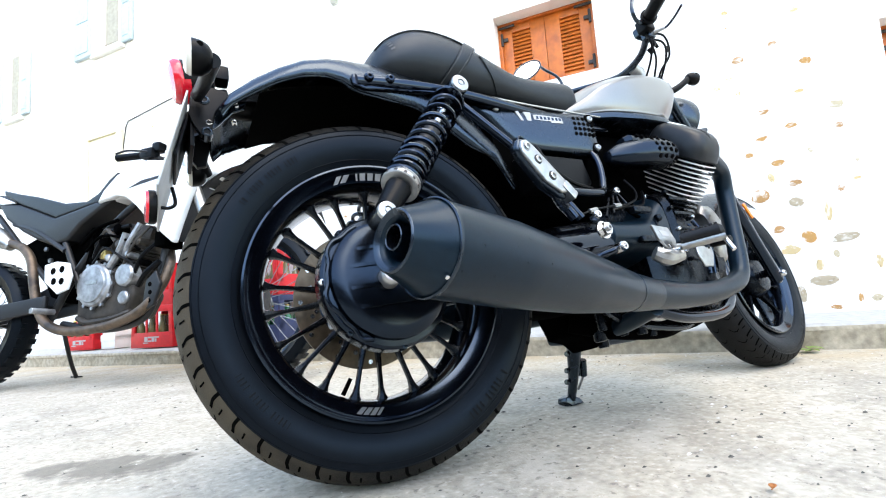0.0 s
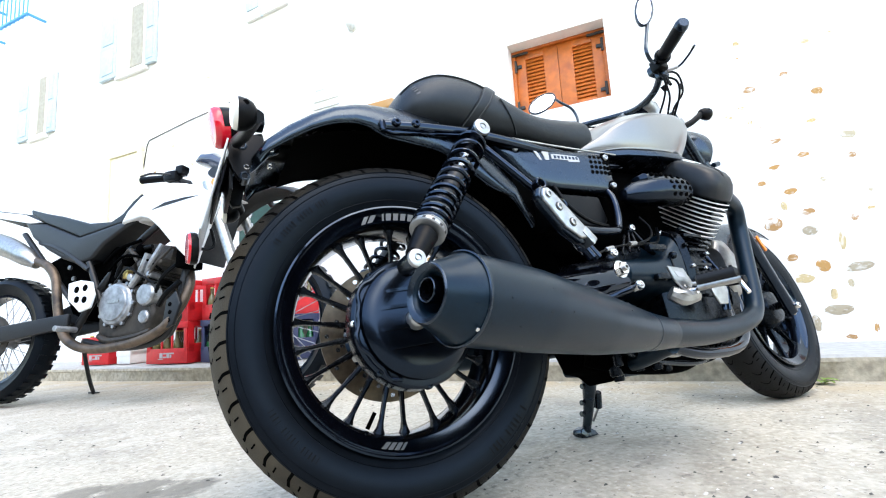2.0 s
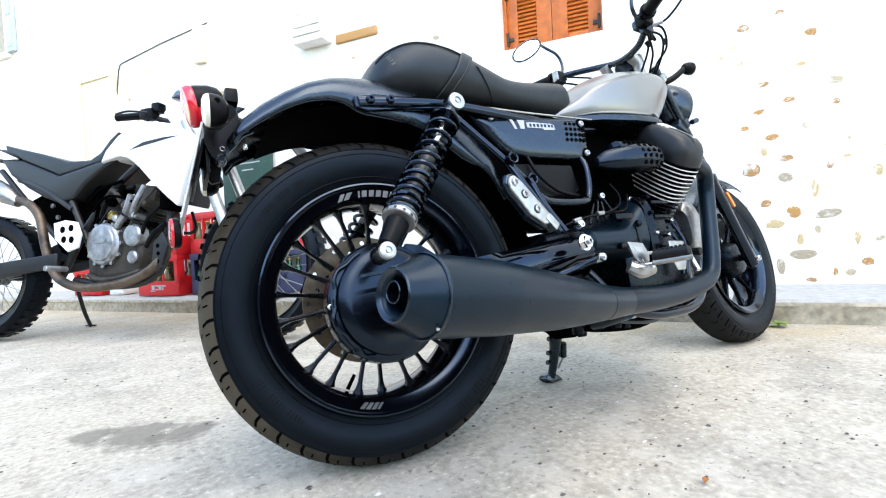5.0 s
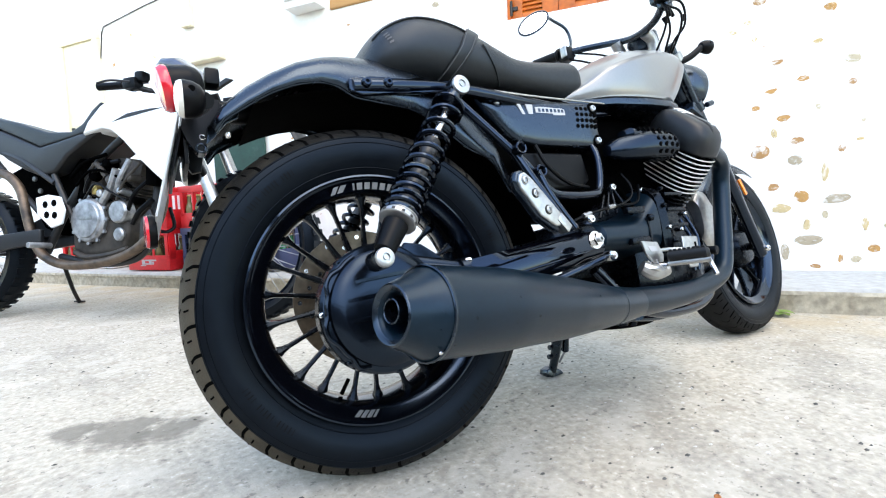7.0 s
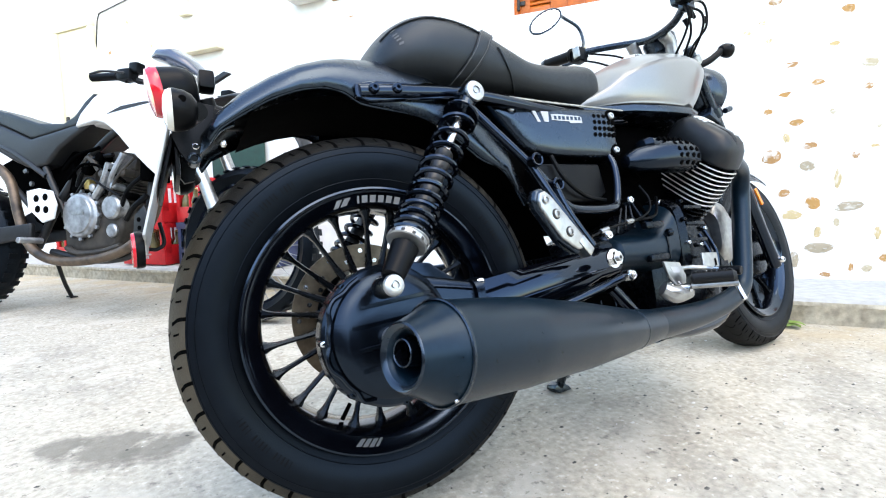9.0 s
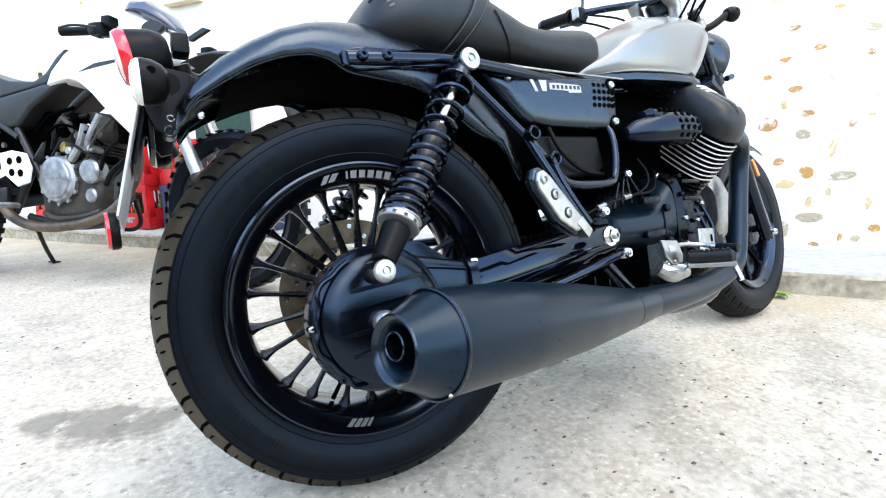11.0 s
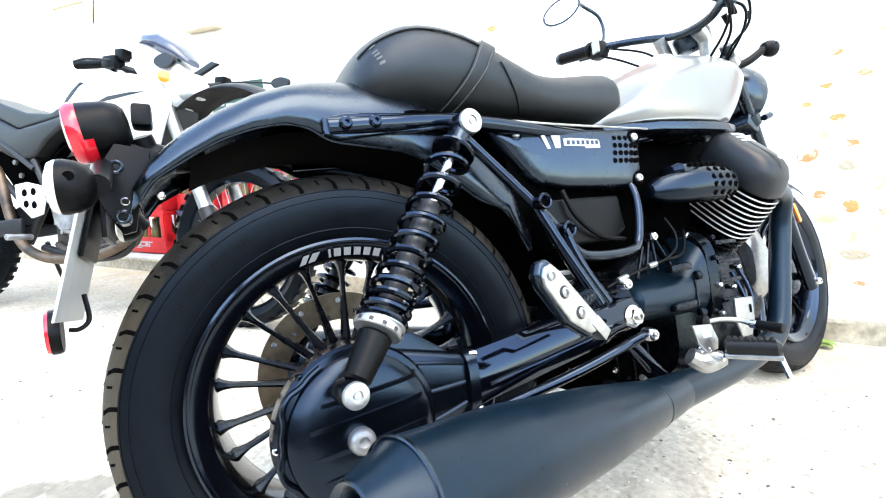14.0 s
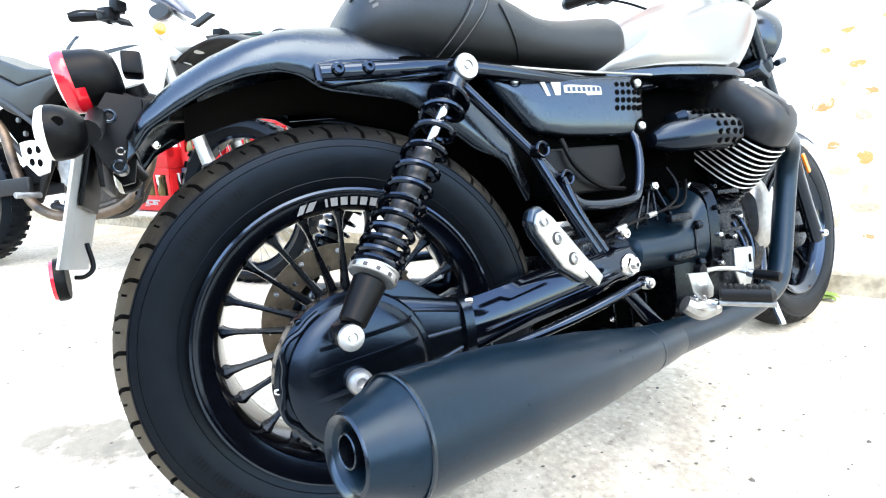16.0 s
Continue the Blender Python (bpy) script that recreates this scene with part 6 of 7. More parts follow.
def shuttered_window(name, u, z):
    """A small window set back in the wall behind two closed shutters."""
    w = thing(name, WALL_M @ Matrix.Translation((u, WALL_D, z)), "small window closed by orange-brown louvred shutters", "window")
    w["kind"] = "structure"
    louvre_leaf(w, -WIN_W / 2 + 0.022, -0.001, -1)
    louvre_leaf(w, 0.001, WIN_W / 2 - 0.022, 1)
    y = SET_BACK + 0.03
    for x in (-WIN_W / 2 + 0.011, WIN_W / 2 - 0.011):
        part("frame_post", box((x, y, 0), (0.022, 0.07, WIN_H), Matrix(), 0.002), SHUTTER, w)
    for zz in (WIN_H / 2 - 0.007, -WIN_H / 2 + 0.007):
        part("frame_rail", box((0, y, zz), (WIN_W - 0.044, 0.07, 0.014), Matrix(), 0.002), SHUTTER, w)
    part("pane", box((0, 0.20, 0), (WIN_W, 0.01, WIN_H)), GLASS_DARK, w)
    for x in (-WIN_W * 0.40, WIN_W * 0.40):
        part("catch", box((x, SET_BACK - 0.008, WIN_H * 0.44), (0.10, 0.012, 0.014), Matrix(), 0.003), IRON, w)


shuttered_window("window_1", WIN_U, WIN_Z)
shuttered_window("window_4", WIN2_U, WIN2_Z)

# stones that show through the whitewash
rng = random.Random(7)
stone_meshes = []
for k in range(9):
    bm = bmesh.new()
    bmesh.ops.create_icosphere(bm, subdivisions=2, radius=1.0)
    for v in bm.verts:
        q = 1 + 0.30 * noise.noise(v.co * 1.3 + Vector((k * 7.1, 0, 0))) + 0.12 * noise.noise(v.co * 3.7 + Vector((0, k * 3.3, 0)))
        v.co = Vector((v.co.x * q, v.co.y * q, v.co.z * q))
    me = bpy.data.meshes.new("stone")
    bm.to_mesh(me)
    bm.free()
    me.materials.append(STONE)
    me.polygons.foreach_set("use_smooth", [True] * len(me.polygons))
    stone_meshes.append(me)


def lay_stone(u, z, w, h, turn):
    o = new("stone", rng.choice(stone_meshes))
    o.parent = wall
    o.matrix_basis = WALL_M @ Matrix.Translation((u, WALL_D + 0.0005, z)) @ Matrix.Rotation(turn, 4, "Y") @ Matrix.Diagonal((w, min(w, h) * 0.10, h, 1))


# the boldest stones, by place and half size
BOLD = ((0.996, 0.813, 0.031, 0.017), (0.962, 0.745, 0.015, 0.023), (1.051, 0.707, 0.031, 0.016), (1.046, 0.617, 0.033, 0.023), (1.158, 0.558, 0.015, 0.042), (0.961, 0.497, 0.025, 0.02), (1.072, 0.451, 0.03, 0.027), (1.204, 0.434, 0.055, 0.024), (0.994, 0.397, 0.041, 0.023), (1.163, 0.363, 0.014, 0.019), (1.095, 0.318, 0.016, 0.03), (1.101, 0.248, 0.057, 0.023), (1.013, 0.192, 0.02, 0.041), (1.28, 0.159, 0.023, 0.017), (1.309, 0.316, 0.014, 0.031), (1.217, 0.657, 0.017, 0.016), (1.128, 0.851, 0.013, 0.013), (1.069, 0.982, 0.028, 0.013), (1.391, 0.618, 0.02, 0.026), (0.887, 0.869, 0.018, 0.014), (0.908, 0.663, 0.039, 0.035), (1.224, 0.165, 0.01, 0.023))
placed = []
for u, z, w, h in BOLD:
    lay_stone(u, z, w, h, rng.uniform(-0.12, 0.12))
    placed.append((u, z, max(w, h)))
tries = 0
while len(placed) < 250 and tries < 6000:
    tries += 1
    dense = rng.random() < 0.80
    u = rng.uniform(0.85, 2.6) if dense else rng.uniform(-3.6, 0.8)
    z = KERB_H + 0.03 + rng.random() ** 1.5 * (1.5 if dense else 2.4)
    if any(abs(u - a) < WIN_W / 2 + 0.12 and abs(z - b) < WIN_H / 2 + 0.12 for a, b in ((WIN_U, WIN_Z), (WIN2_U, WIN2_Z))):
        continue
    s = rng.choice((0.008, 0.010, 0.014, 0.018, 0.024)) * rng.uniform(0.7, 1.15)
    if any((u - a) ** 2 + (z - b) ** 2 < (s + c + 0.03) ** 2 for a, b, c in placed):
        continue
    placed.append((u, z, s))
    lay_stone(u, z, s * rng.uniform(0.8, 1.5), s * rng.uniform(0.5, 0.95), rng.uniform(-0.35, 0.35))

# door and fittings further along
door = thing("door_1", WALL_M @ Matrix.Translation((-3.98, WALL_D, 0)) @ Matrix.Diagonal((0.78, 1, 1.26, 1)), "cream painted door with a glazed panel", "door")
door["kind"] = "structure"
part("frame_post", box((-0.29, -0.012, 0.84), (0.07, 0.05, 1.44), Matrix(), 0.005), CREAM, door)
part("frame_post", box((0.29, -0.012, 0.84), (0.07, 0.05, 1.44), Matrix(), 0.005), CREAM, door)
part("frame_head", box((0, -0.012, 1.595), (0.65, 0.05, 0.07), Matrix(), 0.005), CREAM, door)
part("leaf", box((0, -0.006, 0.84), (0.51, 0.03, 1.44), Matrix(), 0.004), CREAM, door)
part("panel", box((0, -0.024, 1.25), (0.34, 0.008, 0.44), Matrix(), 0.003), PLASTER, door)
part("panel", box((0, -0.024, 0.55), (0.34, 0.008, 0.66), Matrix(), 0.003), PLASTER, door)
part("lock", box((-0.20, -0.030, 0.98), (0.03, 0.02, 0.07), Matrix(), 0.004), IRON, door)


def tall_window(u, z, w, h, name, open_leaf):
    t = thing(name, WALL_M @ Matrix.Translation((u, WALL_D, z)), "tall window with pale blue open shutters", "window")
    t["kind"] = "structure"
    part("window_frame", box((0, -0.012, 0), (w + 0.06, 0.045, h + 0.06), Matrix(), 0.005), PLASTER, t)
    part("pane", box((-w / 4, -0.036, 0), (w / 2, 0.006, h)), PLASTER, t)
    part("pane", box((w / 4, -0.036, 0), (w / 2, 0.006, h)), REVEAL, t)
    part("mullion", box((0, -0.042, 0), (0.03, 0.012, h), Matrix(), 0.003), PLASTER, t)
    for s in (-1, 1):
        wide = open_leaf if s < 0 else open_leaf * 0.5
        leaf = part("shutter", box((s * (w / 2 + 0.035 + wide / 2), -0.02, 0), (wide, 0.03, h + 0.04), Matrix(), 0.004), PALE_BLUE, t)
        for k in (-0.25, 0.25):
            part("panel", box((s * (w / 2 + 0.035 + wide / 2), -0.038, k * h), (wide * 0.65, 0.008, h * 0.42), Matrix(), 0.003), PALE_BLUE, leaf)
    part("window_sill", box((0, -0.018, -h / 2 - 0.045), (w + 0.10, 0.036, 0.026), Matrix(), 0.006), PLASTER, t)


tall_window(-3.93, 3.12, 0.36, 0.62, "window_2", 0.26)
tall_window(-5.45, 2.80, 0.26, 0.62, "window_3", 0.24)

balcony = thing("balcony_railing", WALL_M @ Matrix.Translation((-5.80, WALL_D + 0.12, 3.72)) @ Matrix.Scale(1.15, 4), "bright blue balcony railing high on the wall", "railing")
for x in (-0.36, 0.36):
    for z in (0.03, 0.34):
        part("bracket", box((x, -0.215, z), (0.02, 0.15, 0.02), Matrix(), 0.003), BLUE, balcony)
for z in (0.03, 0.34):
    part("rail", box((0, -0.29, z), (0.74, 0.022, 0.022), Matrix(), 0.004), BLUE, balcony)
for i in range(11):
    part("baluster", rod((-0.36 + 0.072 * i, -0.29, 0.0), (-0.36 + 0.072 * i, -0.29, 0.34), 0.006, 0.006, 8), BLUE, balcony)
board = thing("hanging_sign", WALL_M @ Matrix.Translation((-2.25, WALL_D - 0.03, 2.90)) @ Matrix.Rotation(radians(-4), 4, "Y") @ Matrix.Scale(1.3, 4), "small pale blue and white sign on the wall", "sign")
part("panel", box((0, 0.012, 0), (0.33, 0.02, 0.13), Matrix(), 0.004), PLASTER, board)
part("blue_field", box((-0.105, -0.001, 0.03), (0.10, 0.008, 0.060), Matrix(), 0.002), PALE_BLUE, board)
part("blue_field", box((0.105, -0.001, 0.03), (0.10, 0.008, 0.045), Matrix(), 0.002), PALE_BLUE, board)
part("bracket", box((-0.03, -0.004, -0.045), (0.012, 0.012, 0.07), Matrix(), 0.002), PALE_BLUE, board)
lampw = thing("wall_lamp", WALL_M @ Matrix.Translation((-1.44, WALL_D, 2.45)), "small grey round wall lamp", "lamp")
part("body", lathe([(0.03, 0), (0.034, 0.02), (0.030, 0.05), (0.015, 0.065), (0, 0.068)], axis((0, 0, 0), (0, -1, 0)), 24), GREY_BOX, lampw)
part("base", lathe([(0.040, 0.0), (0.040, 0.008), (0.034, 0.012)], axis((0, 0, 0), (0, -1, 0)), 24), GREY_BOX, lampw)
meter = thing("meter_box", WALL_M @ Matrix.Translation((-1.61, WALL_D, 1.94)) @ Matrix.Scale(1.3, 4), "weathered grey electricity meter box", "meter box")
part("case", box((0, -0.04, 0), (0.19, 0.09, 0.25), Matrix(), 0.010), PLASTER, meter)
part("lid", box((0, -0.088, 0.03), (0.165, 0.012, 0.155), Matrix(), 0.006), PLASTER, meter)
part("pane", box((-0.035, -0.095, 0.055), (0.055, 0.004, 0.085), Matrix(), 0.001), GREY_BOX, meter)
part("lip", box((0, -0.086, -0.085), (0.175, 0.014, 0.010), Matrix(), 0.002), GREY_BOX, meter)
lintel = thing("stone_ledge", WALL_M @ Matrix.Translation((-1.29, WALL_D, 1.79)) @ Matrix.Scale(1.35, 4), "long bare brown stone set in the wall", "stone")
bm = box((0, 0.0, 0), (0.24, 0.024, 0.045), Matrix(), 0.010, seg=3)
for v in bm.verts:
    v.co += Vector((0.006, 0.003, 0.006)) * noise.noise(v.co * 30)
part("block", bm, STONE, lintel)
conduit = thing("wall_cable", WALL_M, "thin dark cable clipped to the wall", "cable")
part("run", tube([(-3.86, WALL_D - 0.006, KERB_H), (-3.77, WALL_D - 0.006, 1.60), (-3.69, WALL_D - 0.006, 2.00), (-3.66, WALL_D - 0.006, 2.05), (-3.15, WALL_D - 0.006, 2.12), (-2.62, WALL_D - 0.006, 2.17)], 0.0042, 6, smooth=False), IRON, conduit)
part("junction", box((-2.70, WALL_D - 0.02, 2.01), (0.10, 0.04, 0.28), Matrix(), 0.004), CREAM, conduit)
ledge = thing("window_ledge", WALL_M @ Matrix.Translation((-2.53, WALL_D, 1.62)), "plain cream stone ledge on the wall", "ledge")
part("slab", box((0, -0.03, 0), (0.32, 0.07, 0.05), Matrix(), 0.006), CREAM, ledge)

# unseen wall added behind the camera to darken reflections on the motorcycle
bm = box((0, -5.4, 1.1), (30, 0.4, 2.4), WALL_M)
DARK_WALL = shader("dark grey wall", (0.12, 0.12, 0.12), 0.9, vary=0.3, scale=8, bump=0.6, bump_scale=30, second=(0.075, 0.075, 0.078), second_scale=1.5)
obj("wall_opposite", bm, DARK_WALL, None, "plain dark wall added behind the camera for dark reflections", kind="structure")

# ---- crates and chalkboard on the kerb ----
RED = shader("red crate plastic", (0.55, 0.010, 0.014), 0.42, vary=0.12, scale=25, bump=0.1, second=(0.42, 0.008, 0.012), second_scale=7)
NAVY = shader("dark blue crate plastic", (0.020, 0.030, 0.085), 0.45, vary=0.12)
BOTTLE = shader("bottle glass", (0.16, 0.14, 0.06), 0.12, vary=0.2, coat=0.5)
BOTTLE_G = shader("green bottle glass", (0.02, 0.14, 0.05), 0.12, vary=0.2, coat=0.5)
CAP = shader("gold bottle cap", (0.62, 0.45, 0.15), 0.35, 0.8)
BOARD = shader("green chalkboard", (0.018, 0.055, 0.040), 0.7, vary=0.25, second=(0.05, 0.09, 0.07), second_scale=6)


BOTTLES = {}


def stand_bottle(glass, place):
    """A capped bottle: built once for each kind of glass, then copied."""
    if glass not in BOTTLES:
        word = "green" if glass is BOTTLE_G else "brown"
        b = thing("bottle", place, "%s glass bottle with a gold cap standing in a crate" % word, "bottle", "bottles in the crates")
        part("glass_body", lathe([(0.026, 0), (0.029, 0.004), (0.029, 0.11), (0.024, 0.135), (0.013, 0.165), (0.0125, 0.205)], Matrix(), 14), glass, b)
        part("cap", lathe([(0.0145, 0.204), (0.0145, 0.210), (0.012, 0.214), (0, 0.214)], Matrix(), 12), CAP, b)
        BOTTLES[glass] = b
    else:
        copy_thing(BOTTLES[glass], place)


def crate(u, d, z, mat, name, label, group, turn=0.0, w=0.30, dp=0.24, h=0.215, bottles=True, glass=None, mark=True):
    """An open bottle crate with grip holes and bottles."""
    c = thing(name, WALL_M @ Matrix.Translation((u, d, z)) @ Matrix.Rotation(radians(turn), 4, "Z"), label, "crate", group)
    t = 0.010
    part("base", box((0, 0, 0.008), (w, dp, 0.016), Matrix(), 0.003), mat, c)
    for s in (-1, 1):
        y = s * (dp / 2 - t / 2)
        part("lower_band", box((0, y, 0.055), (w, t, 0.10), Matrix(), 0.003), mat, c)
        part("top_band", box((0, y, h - 0.022), (w + 0.008, t + 0.006, 0.044), Matrix(), 0.004), mat, c)
        for x in (-w / 2 + 0.02, -0.05, 0.05, w / 2 - 0.02):
            part("post", box((x, y, h / 2 + 0.03), (0.030 if abs(x) > 0.1 else 0.016, t, h - 0.10), Matrix(), 0.002), mat, c)
        x = s * (w / 2 - t / 2)
        part("side_band", box((x, 0, 0.070), (t, dp - 2 * t, 0.13), Matrix(), 0.003), mat, c)
        part("side_top", box((x, 0, h - 0.018), (t, dp - 2 * t, 0.036), Matrix(), 0.003), mat, c)
        for yy in (-dp / 2 + 0.035, dp / 2 - 0.035):
            part("side_post", box((x, yy, h / 2 + 0.03), (t, 0.05, h - 0.09), Matrix(), 0.002), mat, c)
    if mark:
        for x0, x1, z0, z1 in ((-0.065, -0.035, 0.040, 0.075), (-0.030, 0.000, 0.040, 0.050), (-0.030, 0.075, 0.066, 0.076), (0.005, 0.030, 0.040, 0.066), (0.036, 0.050, 0.040, 0.062), (-0.080, -0.030, 0.030, 0.036)):
            part("marking", box(((x0 + x1) / 2, -dp / 2 - 0.0008, (z0 + z1) / 2), (x1 - x0, 0.002, z1 - z0)), WHITE_MARK, c, "plain white bar")
    if bottles:
        for i in range(4):
            for j in range(3):
                place = c.matrix_world @ Matrix.Translation((-w / 2 + 0.045 + (w - 0.09) * i / 3, -dp / 2 + 0.045 + (dp - 0.09) * j / 2, 0.0165))
                stand_bottle(glass or BOTTLE, place)
    return c


crate(-2.87, 1.80, KERB_H + 0.010, RED, "bottle_crate", "red plastic bottle crate on the kerb with plain white marking", "bottle crates", 3, 0.40, 0.30, 0.29)
crate(-2.86, 1.805, KERB_H + 0.301, RED, "bottle_crate", "red plastic bottle crate stacked on another crate", "bottle crates", 1, 0.40, 0.30, 0.29, bottles=False, mark=False)
crate(-2.39, 1.84, KERB_H + 0.010, NAVY, "bottle_crate", "dark blue plastic crate with green bottles", "bottle crates", -2, 0.38, 0.28, 0.29, glass=BOTTLE_G, mark=False)
crate(-2.39, 1.845, KERB_H + 0.301, RED, "bottle_crate", "red bottle crate standing on a dark blue crate", "bottle crates", -4, 0.38, 0.28, 0.29)
crate(-1.96, 1.84, KERB_H + 0.301, RED, "bottle_crate", "red bottle crate standing on a dark blue crate", "bottle crates", 2, 0.38, 0.28, 0.29, mark=False)
crate(-1.96, 1.84, KERB_H + 0.010, NAVY, "bottle_crate", "dark blue plastic crate with green bottles", "bottle crates", 2, 0.38, 0.28, 0.29, glass=BOTTLE_G, mark=False)
crate(-3.75, 1.80, KERB_H + 0.010, RED, "bottle_crate", "red plastic bottle crate on the kerb", "bottle crates", 5)
crate(-3.45, 1.80, KERB_H + 0.010, PLASTER, "carton", "low white carton on the kerb", "cartons", 0, 0.16, 0.16, 0.10, False, mark=False)

sign = thing("chalkboard", WALL_M @ Matrix.Translation((-2.28, 1.99, KERB_H + 0.60)) @ Matrix.Diagonal((1.62, 1, 1.12, 1)), "green chalkboard with plain chalk bars behind the crates", "sign")
part("board", box((0, 0, 0.24), (0.30, 0.014, 0.48), Matrix(), 0.003), BOARD, sign)
for x0, x1, z in ((-0.11, -0.06, 0.36), (-0.05, 0.0, 0.35), (0.01, 0.06, 0.355), (0.07, 0.11, 0.36), (-0.06, 0.08, 0.315), (-0.03, 0.04, 0.27)):
    part("chalk_bar", box(((x0 + x1) / 2, -0.0078, z), (x1 - x0, 0.001, 0.022 if z > 0.34 else 0.008)), WHITE_MARK, sign)


# ---- on the ground ----
LEAF_BROWN = shader("dry orange leaf", (0.36, 0.13, 0.03), 0.7, vary=0.3)
LEAF_GREEN = shader("green weed leaf", (0.16, 0.24, 0.04), 0.6, vary=0.3)
GRIT = shader("dark grit", (0.10, 0.095, 0.085), 0.9, vary=0.4)
CHIP = shader("pale stone chip", (0.62, 0.60, 0.55), 0.8, vary=0.2)


def leaf(c, size, turn, mat, label):
    l = thing("fallen_leaf", Matrix.Translation((c[0], c[1], 0.002)) @ Matrix.Rotation(turn, 4, "Z"), label, "leaf")
    rows = []
    for i in range(9):
        t = i / 8
        w = size * 0.32 * math.sin(math.pi * min(1, t * 0.92 + 0.06)) ** 0.8
        rows.append([Vector((size * (t - 0.5), w * k, 0.003 + size * 0.12 * (k * k + 0.4 * math.sin(3 * t)))) for k in (-1, -0.5, 0, 0.5, 1)])
    b = part("blade", loft(rows, closed=False), mat, l)
    b.modifiers.new("thickness", "SOLIDIFY").thickness = 0.0008
    part("stalk", tube([(-size * 0.5, 0, 0.003), (-size * 0.8, size * 0.05, 0.004)], 0.0008, 5, smooth=False), mat, l)


leaf((0.397, -0.330), 0.016, 0.4, LEAF_BROWN, "small dry orange leaf on the concrete")
weed = thing("weed", Matrix.Translation((1.72, 0.165, 0)) @ Matrix.Scale(1.25, 4), "small green weed at the foot of the kerb", "plant")
for i in range(9):
    a = 2.4 * i
    rows = []
    for k in range(6):
        t = k / 5
        w = 0.010 * math.sin(math.pi * min(1, t * 0.9 + 0.08))
        p = Vector((math.cos(a), math.sin(a), 0)) * (0.036 * t) + Vector((0, 0, 0.004 + 0.016 * t * (1 - t) + 0.004 * (i % 3)))
        s = Vector((-math.sin(a), math.cos(a), 0))
        rows.append([p - s * w, p + Vector((0, 0, -0.001)), p + s * w])
    part("leaf", loft(rows, closed=False), LEAF_GREEN, weed)

# loose grit and pale chips, too many to count
for name, mat, count, seed, label in (("grit", GRIT, 1500, 3, "dark grit scattered over the concrete"), ("stone_chips", CHIP, 800, 4, "pale stone chips bedded in the concrete")):
    rg = random.Random(seed)
    verts, faces = [], []
    for i in range(count):
        r = rg.random() ** 0.7 * 2.6
        a = rg.uniform(0, 2 * math.pi)
        x, y = 0.7 + r * math.cos(a), -0.1 + r * math.sin(a)
        if Vector((x, y, 0)).dot(WALL_N) > KERB_D - 0.02:
            continue
        s = rg.choice((0.0012, 0.0018, 0.0026, 0.0040)) * rg.uniform(0.7, 1.3)
        t = rg.uniform(0, 3)
        k = len(verts)
        for j in range(5):
            b = t + 2 * math.pi * j / 5
            q = rg.uniform(0.6, 1.2)
            verts.append((x + s * q * 1.5 * math.cos(b), y + s * q * math.sin(b), -0.0006))
        verts.append((x, y, s * 0.55))
        faces += [(k + j, k + (j + 1) % 5, k + 5) for j in range(5)]
    me = bpy.data.meshes.new(name)
    me.from_pydata(verts, [], faces)
    me.materials.append(mat)
    tagged(new(name, me), label, "grit", kind="stuff")

# ---- the white trail motorcycle by the kerb ----
SMOKE = shader("smoky screen plastic", (0.045, 0.055, 0.085), 0.10, vary=0.1, coat=0.4)
WHITE_PLASTIC = shader("white bodywork plastic", (0.80, 0.80, 0.79), 0.35, vary=0.03, coat=0.3)
GREY_PLASTIC = shader("grey-black textured plastic", (0.0085, 0.009, 0.010), 0.42, vary=0.3, scale=50, bump=0.2, bump_scale=400, second=(0.016, 0.015, 0.014), second_scale=8, second_at=0.56, spec=0.4)
DIRTY_ALLOY = shader("dull engine alloy", (0.34, 0.345, 0.35), 0.45, 0.85, vary=0.4, scale=30, bump=0.3, bump_scale=120, second=(0.17, 0.158, 0.140), second_scale=14, second_at=0.58)
RUSTY = shader("heat-browned pipe", (0.115, 0.082, 0.056), 0.42, 0.6, vary=0.35, scale=30, second=(0.045, 0.034, 0.026), second_scale=8, second_at=0.5)
# brown darkened so the shade in the engine's gaps is in the colour
BROWN_METAL = shader("darkened brown engine metal", (0.045, 0.038, 0.030), 0.6, 0.4, vary=0.5, scale=30, second=(0.02, 0.018, 0.016), second_scale=16)

TRAIL = Matrix.Translation((-1.007, 2.676, 0)) @ Matrix.Rotation(radians(-48.1), 4, "Z") @ Matrix.Rotation(radians(-6.2), 4, "X") @ Matrix.Scale(1.04, 4)
trail = thing("trail_motorcycle", TRAIL, "white and black trail motorcycle on its side stand", "motorcycle")


